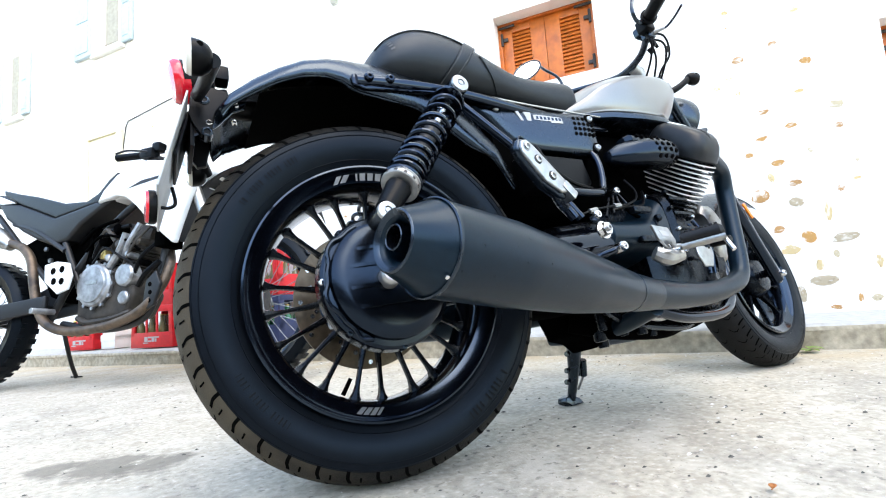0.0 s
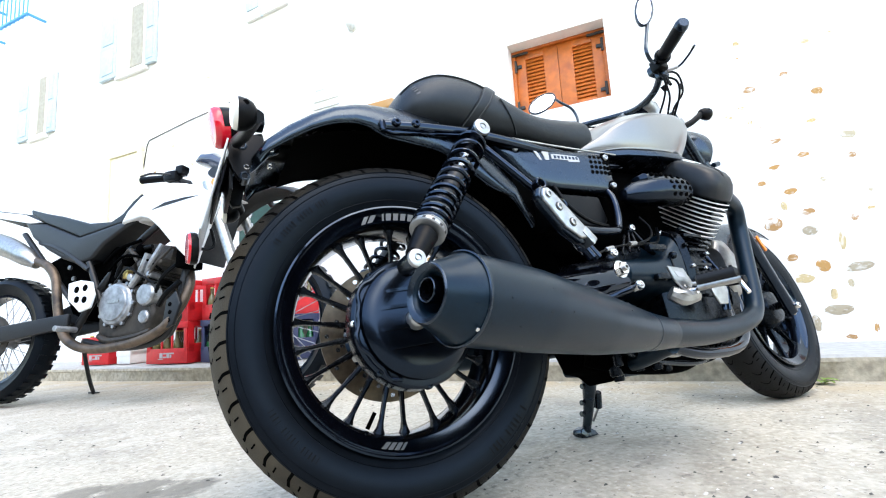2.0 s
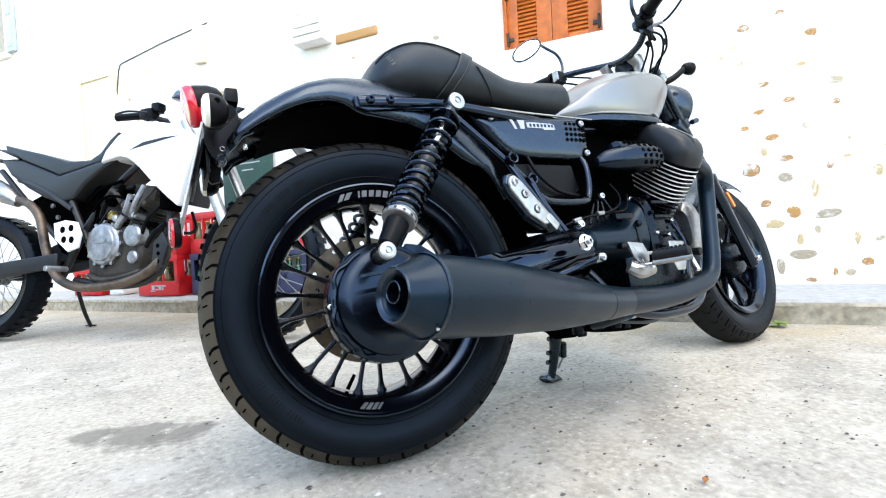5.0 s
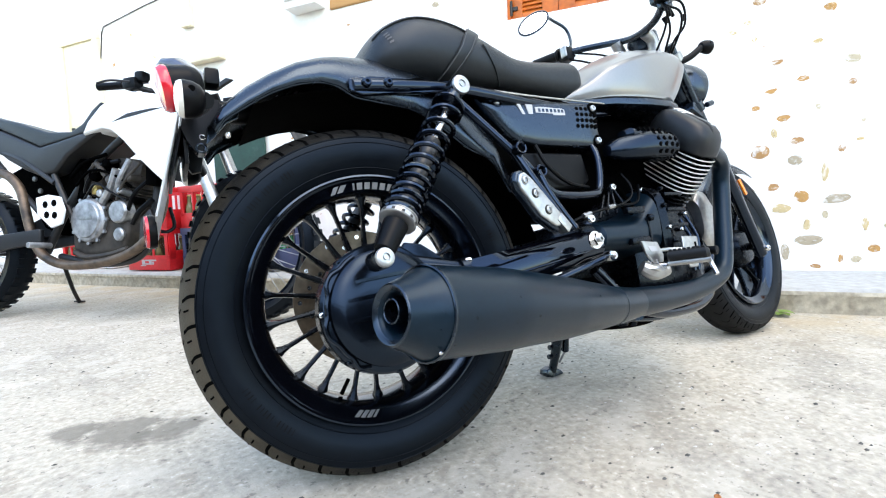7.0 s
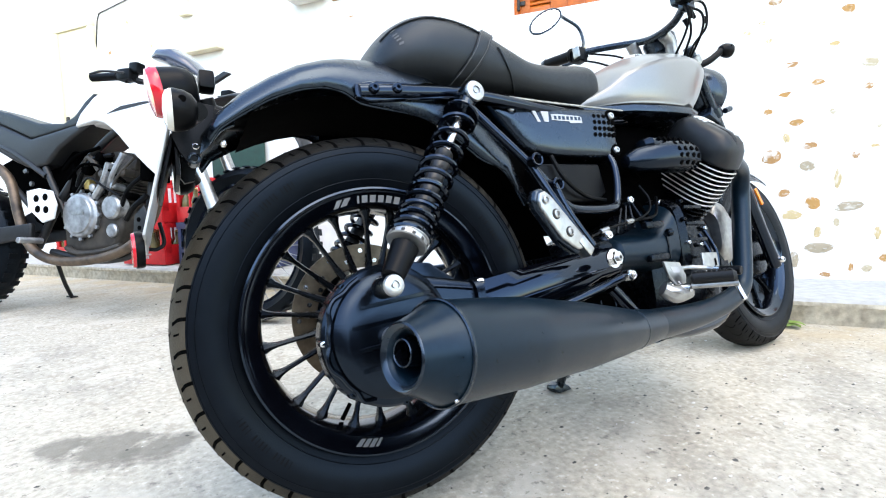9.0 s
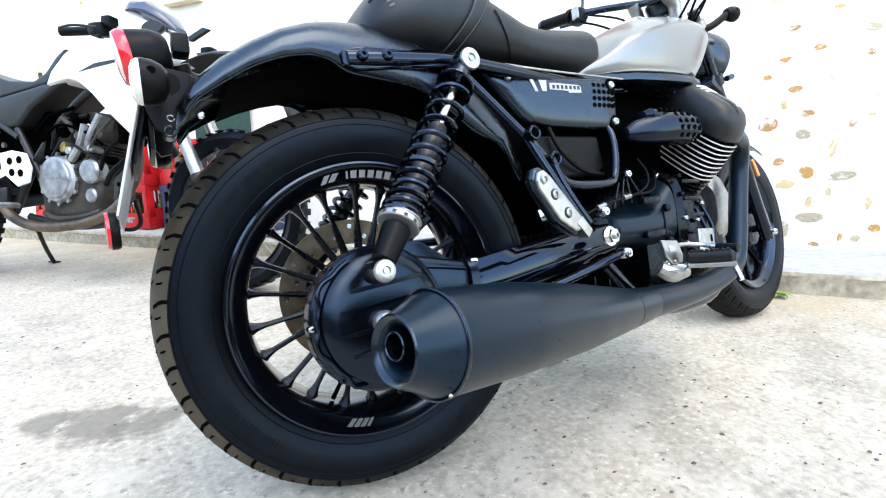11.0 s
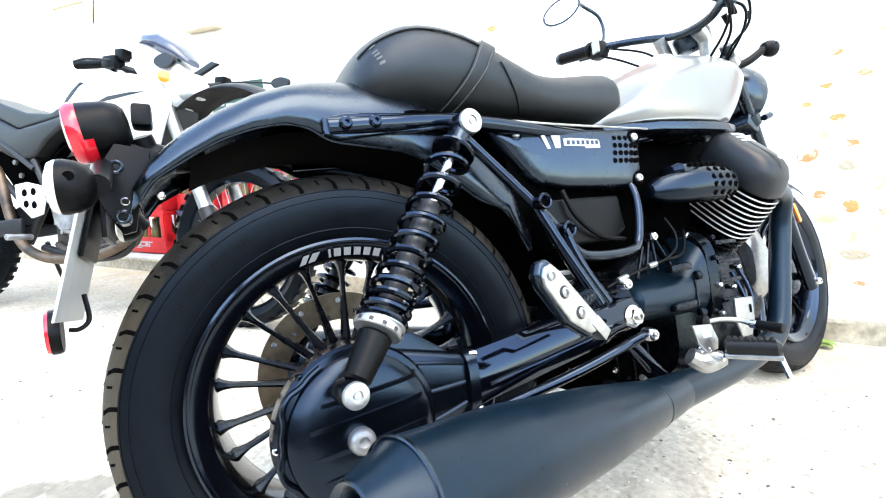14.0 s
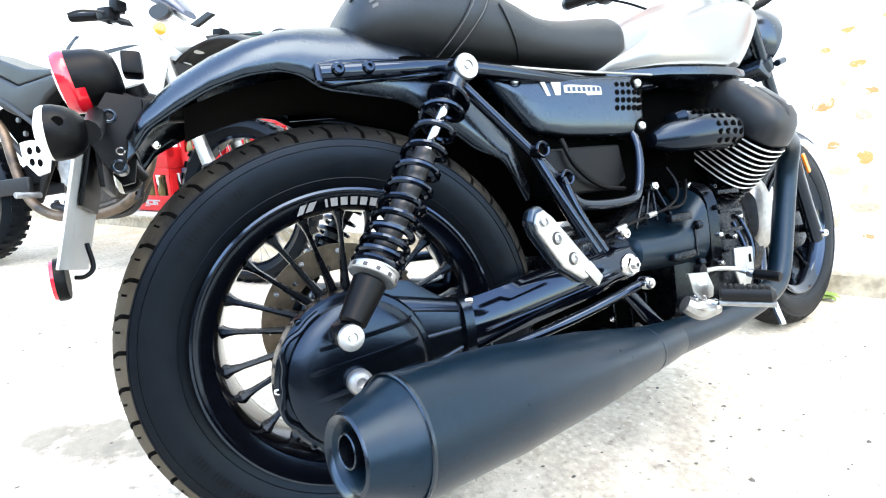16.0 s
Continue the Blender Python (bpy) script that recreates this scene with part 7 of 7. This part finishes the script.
def trail_wheel(name, x, r, half, spokes, rim_r, y=0.0, yaw=0.0):
    w = new(name)
    w.parent = trail
    w.matrix_basis = Matrix.Translation((x, y, r)) @ Matrix.Rotation(radians(yaw), 4, "Z")
    prof = [(rim_r, -half * 0.55), (rim_r + 0.02, -half * 0.85), (r - 0.035, -half), (r - 0.012, -half * 0.75), (r, -half * 0.3), (r, half * 0.3), (r - 0.012, half * 0.75), (r - 0.035, half), (rim_r + 0.02, half * 0.85), (rim_r, half * 0.55)]
    ty = part("tyre", lathe(prof, AXLE_Y, 72, cap=False), RUBBER, w, "black knobbly tyre")
    for i in range(40):
        a = 2 * math.pi * i / 40
        for s in (-1, 1):
            part("knob", box((r - 0.0015, s * half * 0.45, 0), (0.005, half * 0.55, 0.026), Matrix.Rotation(-a, 4, "Y"), 0), RUBBER, ty)
    part("rim", lathe([(rim_r + 0.004, -half * 0.55), (rim_r - 0.012, -half * 0.5), (rim_r - 0.016, 0), (rim_r - 0.012, half * 0.5), (rim_r + 0.004, half * 0.55)], AXLE_Y, 64, cap=False), BLACK_GLOSS, w, "black spoked rim")
    part("hub", lathe([(0.02, -0.05), (0.045, -0.045), (0.032, -0.02), (0.032, 0.02), (0.045, 0.045), (0.02, 0.05)], AXLE_Y, 24), DIRTY_ALLOY, w)
    for i in range(spokes):
        a = 2 * math.pi * i / spokes
        b = a + (0.35 if i % 2 else -0.35)
        s = 0.03 if i % 4 < 2 else -0.03
        part("spoke", rod((0.04 * math.cos(b), s, 0.04 * math.sin(b)), ((rim_r - 0.01) * math.cos(a), 0, (rim_r - 0.01) * math.sin(a)), 0.0018, 0.0018, 5), DIRTY_ALLOY, w)
    d = part("brake_disc", lathe([(0.075, -0.062), (0.115, -0.062), (0.115, -0.058), (0.075, -0.058), (0.075, -0.062)], AXLE_Y @ Matrix.Scale(-1, 4, (0, 0, 1)), 40, cap=False), BROWN_METAL, w)
    return w


trail_wheel("rear_wheel", -0.005, 0.308, 0.060, 32, 0.222, -0.13, 6)
trail_wheel("front_wheel", 1.505, 0.320, 0.048, 32, 0.258)
part("seat", slab(((-0.006, 0.997), (0.126, 0.958), (0.254, 0.927), (0.460, 0.864), (0.610, 0.854), (0.680, 0.885), (0.737, 0.942), (0.790, 0.976), (0.800, 0.955), (0.690, 0.838), (0.544, 0.816), (0.411, 0.796), (0.288, 0.844), (0.139, 0.900), (0.010, 0.965)), -0.125, 0.125, 0.022, seg=4), LEATHER, trail, "long black seat", 50)
part("side_panel", slab(((-0.026, 0.930), (0.139, 0.898), (0.288, 0.842), (0.411, 0.794), (0.544, 0.814), (0.670, 0.836), (0.800, 0.842), (0.684, 0.786), (0.594, 0.738), (0.522, 0.670), (0.427, 0.655), (0.326, 0.690), (0.200, 0.748), (0.068, 0.828)), -0.135, 0.135, 0.016, seg=3), GREY_PLASTIC, trail, "grey-black side panel", 50)
TANK_TOP = ((0.690, 0.826), (0.740, 0.890), (0.820, 0.955), (0.905, 0.990), (1.000, 0.998), (1.090, 0.981), (1.174, 0.945), (1.255, 0.900), (1.200, 0.800), (0.950, 0.800), (0.830, 0.836))
part("tank", slab(TANK_TOP, -0.135, 0.135, 0.035, seg=5), WHITE_PLASTIC, trail, "white tank", 60)
sh = part("tank_shroud", slab(((0.710, 0.822), (0.745, 0.880), (0.820, 0.945), (0.905, 0.980), (1.000, 0.990), (1.090, 0.974), (1.174, 0.940), (1.284, 0.877), (1.242, 0.769), (1.207, 0.672), (1.181, 0.584), (1.120, 0.630), (1.040, 0.696), (0.953, 0.779), (0.886, 0.828), (0.828, 0.843)), -0.152, -0.112, 0.016, seg=4), WHITE_PLASTIC, trail, "white side shroud", 60)
part("inner_duct", slab(((1.00, 0.80), (1.24, 0.86), (1.22, 0.76), (1.19, 0.68), (1.17, 0.60), (1.10, 0.66)), -0.110, 0.05, 0.01), GREY_PLASTIC, trail)
# near-black block added to close the bright gap behind the frame tubes
part("airbox", slab(((0.12, 0.70), (0.30, 0.76), (0.62, 0.74), (0.60, 0.52), (0.48, 0.38), (0.36, 0.42), (0.26, 0.56)), -0.07, 0.10, 0.012), DEEP, trail)
for x, z in ((0.34, 0.60), (0.40, 0.545), (0.30, 0.66)):
    part("frame_bolt", lathe([(0.012, -0.01), (0.012, 0.008), (0, 0.010)], axis((x, -0.072, z), (x, -1, z)), 8), DIRTY_ALLOY, trail)
part("shroud_slot", slab(((0.895, 0.864), (0.980, 0.893), (1.100, 0.902), (1.183, 0.900), (1.080, 0.888), (0.980, 0.876)), -0.151, -0.1535, 0), GREY_PLASTIC, sh)
part("rear_fender", slab(((-0.42, 1.06), (-0.05, 0.985), (0.05, 0.93), (-0.10, 0.92), (-0.42, 1.02)), -0.09, 0.09, 0.012), GREY_PLASTIC, trail)
part("tail_panel", slab(((-0.30, 1.02), (-0.02, 0.965), (0.13, 0.905), (0.03, 0.910), (-0.25, 0.975)), -0.139, -0.130, 0.004), WHITE_PLASTIC, trail)
part("silencer", tube([(-0.33, -0.165, 0.872), (-0.06, -0.165, 0.785), (0.09, -0.160, 0.720), (0.17, -0.150, 0.672)], [0.050, 0.054, 0.046, 0.022], 20), ALLOY, trail, "bright alloy upswept silencer")
part("header_pipe", tube([(0.16, -0.150, 0.690), (0.25, -0.150, 0.660), (0.325, -0.150, 0.590), (0.378, -0.155, 0.460), (0.428, -0.155, 0.350), (0.500, -0.155, 0.278), (0.640, -0.150, 0.240), (0.860, -0.140, 0.256), (1.010, -0.125, 0.310), (1.075, -0.095, 0.405), (1.095, -0.070, 0.520), (1.04, -0.04, 0.62)], 0.0205, 14), RUSTY, trail, "brown heat-stained header pipe")
bracket = part("peg_bracket", slab(((0.466, 0.549), (0.540, 0.560), (0.618, 0.547), (0.646, 0.487), (0.630, 0.425), (0.566, 0.408), (0.478, 0.470)), -0.178, -0.165, 0.005), WHITE_PLASTIC, trail, "white alloy bracket with cut-outs")
for x, z in ((0.530, 0.515), (0.585, 0.520), (0.540, 0.468), (0.590, 0.465)):
    part("cut_out", lathe([(0.0, 0), (0.016, 0), (0.016, -0.003)], axis((x, -0.1795, z), (x, -1, z)), 3 if x < 0.5 else 12), GROOVE, bracket)
for s, n in ((-0.225, -0.200), (-0.060, -0.035)):
    part("swingarm", slab(((-0.04, 0.345), (0.10, 0.365), (0.490, 0.408), (0.490, 0.340), (0.10, 0.285), (-0.04, 0.290)), s, n, 0.010, 0.10), GREY_PLASTIC, trail)
for pts in (((-0.02, -0.12, 0.86), (0.22, -0.13, 0.66), (0.46, -0.135, 0.46)), ((0.12, -0.12, 0.80), (0.30, -0.13, 0.74), (0.52, -0.13, 0.62))):
    part("subframe_tube", tube(pts, 0.013, 10), GREY_PLASTIC, trail)
part("chain_cover", slab(((0.10, 0.40), (0.30, 0.47), (0.44, 0.46), (0.42, 0.38), (0.20, 0.37)), -0.05, -0.03, 0.006), GREY_PLASTIC, trail)
eng = new("engine")
eng.parent = trail
tagged(eng, "single-cylinder engine in dull alloy and brown metal")
part("crankcase", slab(((0.615, 0.265), (0.600, 0.420), (0.640, 0.510), (0.860, 0.530), (0.930, 0.475), (0.955, 0.385), (0.905, 0.290)), -0.115, 0.05, 0.03, seg=4), BROWN_METAL, eng, "", 50)
part("clutch_cover", lathe([(0.108, -0.03), (0.108, 0.015), (0.100, 0.026), (0.088, 0.028), (0.084, 0.034), (0.030, 0.036), (0, 0.036)], axis((0.727, -0.115, 0.442), (0.727, -1, 0.442)) @ Matrix.Scale(0.92, 4), 40), DIRTY_ALLOY, eng, "round dull alloy clutch cover")
part("cover_mark", box((0.735, -0.150, 0.450), (0.07, 0.003, 0.014), Matrix(), 0), ALLOY, eng)
part("oil_filter_cover", lathe([(0.052, -0.03), (0.052, 0.012), (0.044, 0.020), (0, 0.022)], axis((0.905, -0.118, 0.475), (0.905, -1, 0.475)), 28), DIRTY_ALLOY, eng)
part("pump_cover", lathe([(0.030, -0.03), (0.030, 0.010), (0.024, 0.016), (0, 0.018)], axis((0.900, -0.112, 0.375), (0.900, -1, 0.375)), 28), DIRTY_ALLOY, eng)
for i in range(12):
    a = 2 * math.pi * i / 12
    p = (0.727 + 0.104 * math.cos(a), -0.118, 0.442 + 0.104 * math.sin(a))
    part("cover_bolt", lathe([(0.009, 0), (0.009, 0.012), (0, 0.013)], axis(p, (p[0], -1, p[2])), 8), DIRTY_ALLOY, eng)
barrel_m = axis((0.86, -0.01, 0.50), (0.93, -0.01, 0.74))
part("barrel", lathe([(0.075, 0), (0.075, 0.10), (0.085, 0.11), (0.085, 0.19), (0.07, 0.22), (0.0, 0.23)], barrel_m, 28), BROWN_METAL, eng)
for i in range(7):
    part("fin", lathe([(0.075, 0.02 + 0.014 * i), (0.098, 0.022 + 0.014 * i), (0.098, 0.026 + 0.014 * i), (0.075, 0.028 + 0.014 * i)], barrel_m, 28), BROWN_METAL, eng)
part("head_cover", box((0, 0, 0.19), (0.15, 0.15, 0.06), barrel_m, 0.02), BROWN_METAL, eng)
for pts, r, mat in ((((0.70, -0.12, 0.50), (0.72, -0.13, 0.60), (0.80, -0.13, 0.68), (0.90, -0.12, 0.70)), 0.010, DARK_PLASTIC), (((0.80, -0.12, 0.52), (0.86, -0.13, 0.58), (0.90, -0.135, 0.66)), 0.016, DIRTY_ALLOY), (((0.95, -0.12, 0.48), (1.00, -0.13, 0.55), (1.06, -0.12, 0.60)), 0.009, DARK_PLASTIC), (((0.98, -0.12, 0.42), (1.03, -0.13, 0.47), (1.09, -0.12, 0.52)), 0.012, DARK_PLASTIC), (((0.72, -0.11, 0.66), (0.78, -0.13, 0.69), (0.84, -0.13, 0.63)), 0.013, BROWN_METAL), (((0.88, -0.12, 0.56), (0.93, -0.14, 0.62), (0.97, -0.13, 0.70)), 0.012, DIRTY_ALLOY), (((0.64, -0.12, 0.30), (0.72, -0.13, 0.275), (0.86, -0.13, 0.285), (0.95, -0.12, 0.31)), 0.014, BROWN_METAL), (((0.66, -0.12, 0.54), (0.69, -0.13, 0.62), (0.67, -0.12, 0.70)), 0.009, DEEP)):
    part("hose", tube(pts, r, 8), mat, eng)
for k, (x, y, z, r, mat) in enumerate(((0.80, -0.128, 0.560, 0.018, DIRTY_ALLOY), (0.86, -0.132, 0.618, 0.020, BROWN_METAL), (0.76, -0.128, 0.640, 0.024, DEEP), (0.92, -0.130, 0.565, 0.016, DIRTY_ALLOY), (0.84, -0.130, 0.690, 0.022, DEEP), (0.70, -0.125, 0.560, 0.020, DEEP), (0.97, -0.128, 0.620, 0.018, BROWN_METAL), (0.67, -0.125, 0.490, 0.014, DIRTY_ALLOY), (1.00, -0.125, 0.520, 0.015, DEEP))):
    part("fitting", lathe([(r, -0.04), (r, 0.006), (r * 0.7, 0.012), (r * 0.35, 0.013), (0, 0.012)], axis((x, y, z), (x + 0.1 * (k % 3 - 1), -1, z + 0.15 * (k % 2))), 12), mat, eng)
for pts, r, mat in ((((0.66, -0.135, 0.60), (0.76, -0.145, 0.66), (0.88, -0.14, 0.64), (0.98, -0.13, 0.58)), 0.006, DEEP), (((0.72, -0.14, 0.54), (0.80, -0.15, 0.60), (0.88, -0.145, 0.56), (0.96, -0.135, 0.52)), 0.005, DARK_PLASTIC), (((0.62, -0.13, 0.64), (0.72, -0.14, 0.70), (0.84, -0.135, 0.73)), 0.008, DEEP), (((0.90, -0.135, 0.52), (0.95, -0.14, 0.60), (1.03, -0.13, 0.68)), 0.006, BROWN_METAL)):
    part("wire", tube(pts, r, 8), mat, eng)
part("carburettor", box((0.73, -0.06, 0.60), (0.11, 0.10, 0.10), Matrix(), 0.02), BROWN_METAL, eng)
part("coil", box((0.775, -0.125, 0.575), (0.03, 0.03, 0.04), Matrix(), 0.006), CAP, eng)
for pts, r in ((((0.45, -0.115, 0.30), (0.62, -0.115, 0.55), (0.86, -0.105, 0.78), (1.10, -0.09, 0.88)), 0.017), (((1.12, -0.05, 0.92), (1.08, -0.08, 0.62), (1.05, -0.085, 0.40), (0.98, -0.09, 0.275), (0.75, -0.09, 0.245), (0.52, -0.10, 0.28)), 0.016), (((0.50, -0.12, 0.66), (0.66, -0.125, 0.40)), 0.014)):
    part("frame_tube", tube(pts, r, 12), GREY_PLASTIC, trail)
guard = part("chain_guard", slab(((1.02, 0.305), (1.03, 0.44), (1.08, 0.48), (1.11, 0.42), (1.08, 0.33)), -0.128, -0.112, 0.004), GREY_PLASTIC, trail)
for x, z in ((1.055, 0.42), (1.06, 0.385), (1.058, 0.350)):
    part("guard_hole", lathe([(0, 0), (0.010, 0), (0.010, -0.003)], axis((x, -0.1295, z), (x, -1, z)), 10), GROOVE, guard)
part("radiator", box((1.10, -0.09, 0.68), (0.06, 0.10, 0.20), Matrix.Rotation(radians(0), 4, "Y"), 0.008), DEEP, trail)
for s in (-1, 1):
    leg = part("fork_leg", tube([(1.16, 0.095 * s, 0.985), (1.345, 0.095 * s, 0.600), (1.46, 0.090 * s, 0.350)], [0.022, 0.024, 0.028], 16), ALLOY, trail, "silver fork leg")
    part("slider", tube([(1.41, 0.093 * s, 0.46), (1.480, 0.088 * s, 0.315)], 0.030, 16, smooth=False), GREY_PLASTIC, leg)
ff = part("front_fender", loft([[Vector((1.43 + 0.36 * math.cos(radians(a)) + 0.03, 0.075 * u * (1 - 0.35 * max(0, (70 - a) / 60)), 0.49 + 0.36 * math.sin(radians(a)) + (0.10 if a > 60 else 0.10 - (60 - a) * 0.001) - 0.03 * abs(u) ** 2)) for u in (-1, -0.6, -0.2, 0.2, 0.6, 1)] for a in range(20, 150, 10)], closed=False), GREY_PLASTIC, trail, "dark front mudguard")
ff.modifiers.new("thickness", "SOLIDIFY").thickness = 0.004
# bar and grip ends are placed to fit the camera's view
part("handlebar", tube([(0.87, -0.135, 1.012), (0.98, -0.115, 1.012), (1.10, -0.050, 0.985), (1.17, 0.06, 0.975), (1.20, 0.17, 0.99), (1.20, 0.30, 1.03), (1.16, 0.42, 1.03)], 0.012, 12), GREY_PLASTIC, trail, "black handlebar set to fit the camera view")
for g0, g1 in (((0.845, -0.142, 1.012), (0.965, -0.118, 1.014)), ((1.15, 0.43, 1.03), (1.195, 0.32, 1.035))):
    part("grip", rod(g0, g1, 0.017, 0.017, 14), DARK_PLASTIC, trail)
part("lever", tube([(1.02, -0.13, 1.02), (0.96, -0.18, 1.015), (0.90, -0.19, 1.005)], 0.005, 8), GREY_PLASTIC, trail)
part("switch_block", box((1.01, -0.11, 1.016), (0.07, 0.05, 0.05), Matrix(), 0.01), DARK_PLASTIC, trail)
part("brake_reservoir", box((1.05, -0.10, 1.045), (0.045, 0.045, 0.045), Matrix(), 0.008), DARK_PLASTIC, trail)
part("clutch_block", box((1.20, 0.27, 1.03), (0.06, 0.05, 0.05), Matrix(), 0.01), DARK_PLASTIC, trail)
for c, stem in (((1.27, -0.10, 1.005), ((1.17, -0.06, 0.985), (1.21, -0.08, 0.99), (1.25, -0.10, 1.0))), ((1.42, 0.40, 1.05), ((1.22, 0.30, 1.04), (1.32, 0.36, 1.05), (1.39, 0.40, 1.05)))):
    m = part("mirror", loft([[Vector((c[0] + 0.055 * math.cos(q) * k, c[1] + h, c[2] + 0.028 * math.sin(q) * k)) for q in (2 * math.pi * i / 20 for i in range(20))] for k, h in ((0.9, -0.012), (1, 0), (0.7, 0.02))]), GREY_PLASTIC, trail, "black mirror")
    part("stem", tube(stem, 0.005, 8), GREY_PLASTIC, m)
for pts in (((1.03, -0.11, 1.0), (1.10, -0.08, 0.96), (1.20, -0.05, 0.93)), ((1.0, -0.11, 0.99), (1.08, -0.10, 0.955), (1.18, -0.08, 0.94))):
    part("cable", tube(pts, 0.005, 8), DARK_PLASTIC, trail)
for piece in trail.children:
    if piece.name.split(".")[0] in ("handlebar", "grip", "lever", "switch_block", "brake_reservoir", "clutch_block", "mirror", "cable"):
        piece.location = (-0.045, 0, 0.020)
part("front_cowl", loft([oval(x, w, z0, z1, 24, 2.6) for x, w, z0, z1 in ((1.04, 0.10, 1.02, 1.06), (1.10, 0.12, 0.94, 1.09), (1.17, 0.11, 0.90, 1.07), (1.25, 0.085, 0.89, 1.01), (1.30, 0.05, 0.90, 0.97))]), WHITE_PLASTIC, trail, "white headlamp cowl")
part("windscreen", loft([oval(x, w, z0, z1, 24, 2.4) for x, w, z0, z1 in ((1.035, 0.06, 1.12, 1.140), (1.085, 0.085, 1.10, 1.165), (1.15, 0.085, 1.075, 1.160), (1.22, 0.06, 1.05, 1.105), (1.26, 0.03, 1.03, 1.055))]), SMOKE, trail, "small dark windscreen")
part("indicator", lathe([(0.008, 0), (0.02, 0.02), (0.022, 0.04), (0, 0.046)], axis((1.24, -0.12, 0.95), (1.28, -0.16, 0.95)), 16), AMBER, trail)
part("indicator_wing", slab(((1.46, 0.93), (1.54, 0.965), (1.57, 0.955), (1.49, 0.92)), -0.20, -0.185, 0.004), GREY_PLASTIC, trail)
st = part("side_stand", tube([(0.25, 0.08, 0.29), (0.19, 0.18, 0.12), (0.155, 0.245, 0.032)], 0.010, 10), GREY_PLASTIC, trail, "thin side stand")
part("stand_foot", box((0.150, 0.25, 0.034), (0.05, 0.03, 0.008), Matrix(), 0.002), GREY_PLASTIC, st)
part("foot_peg", rod((0.55, -0.165, 0.33), (0.55, -0.26, 0.33), 0.013, 0.013, 12), DIRTY_ALLOY, trail)
part("shock_spring", tube([(0.50 + 0.022 * math.cos(q), 0.022 * math.sin(q), 0.42 + 0.006 * q) for q in (0.5 * i for i in range(80))], 0.006, 6, smooth=False), BLUE, trail)
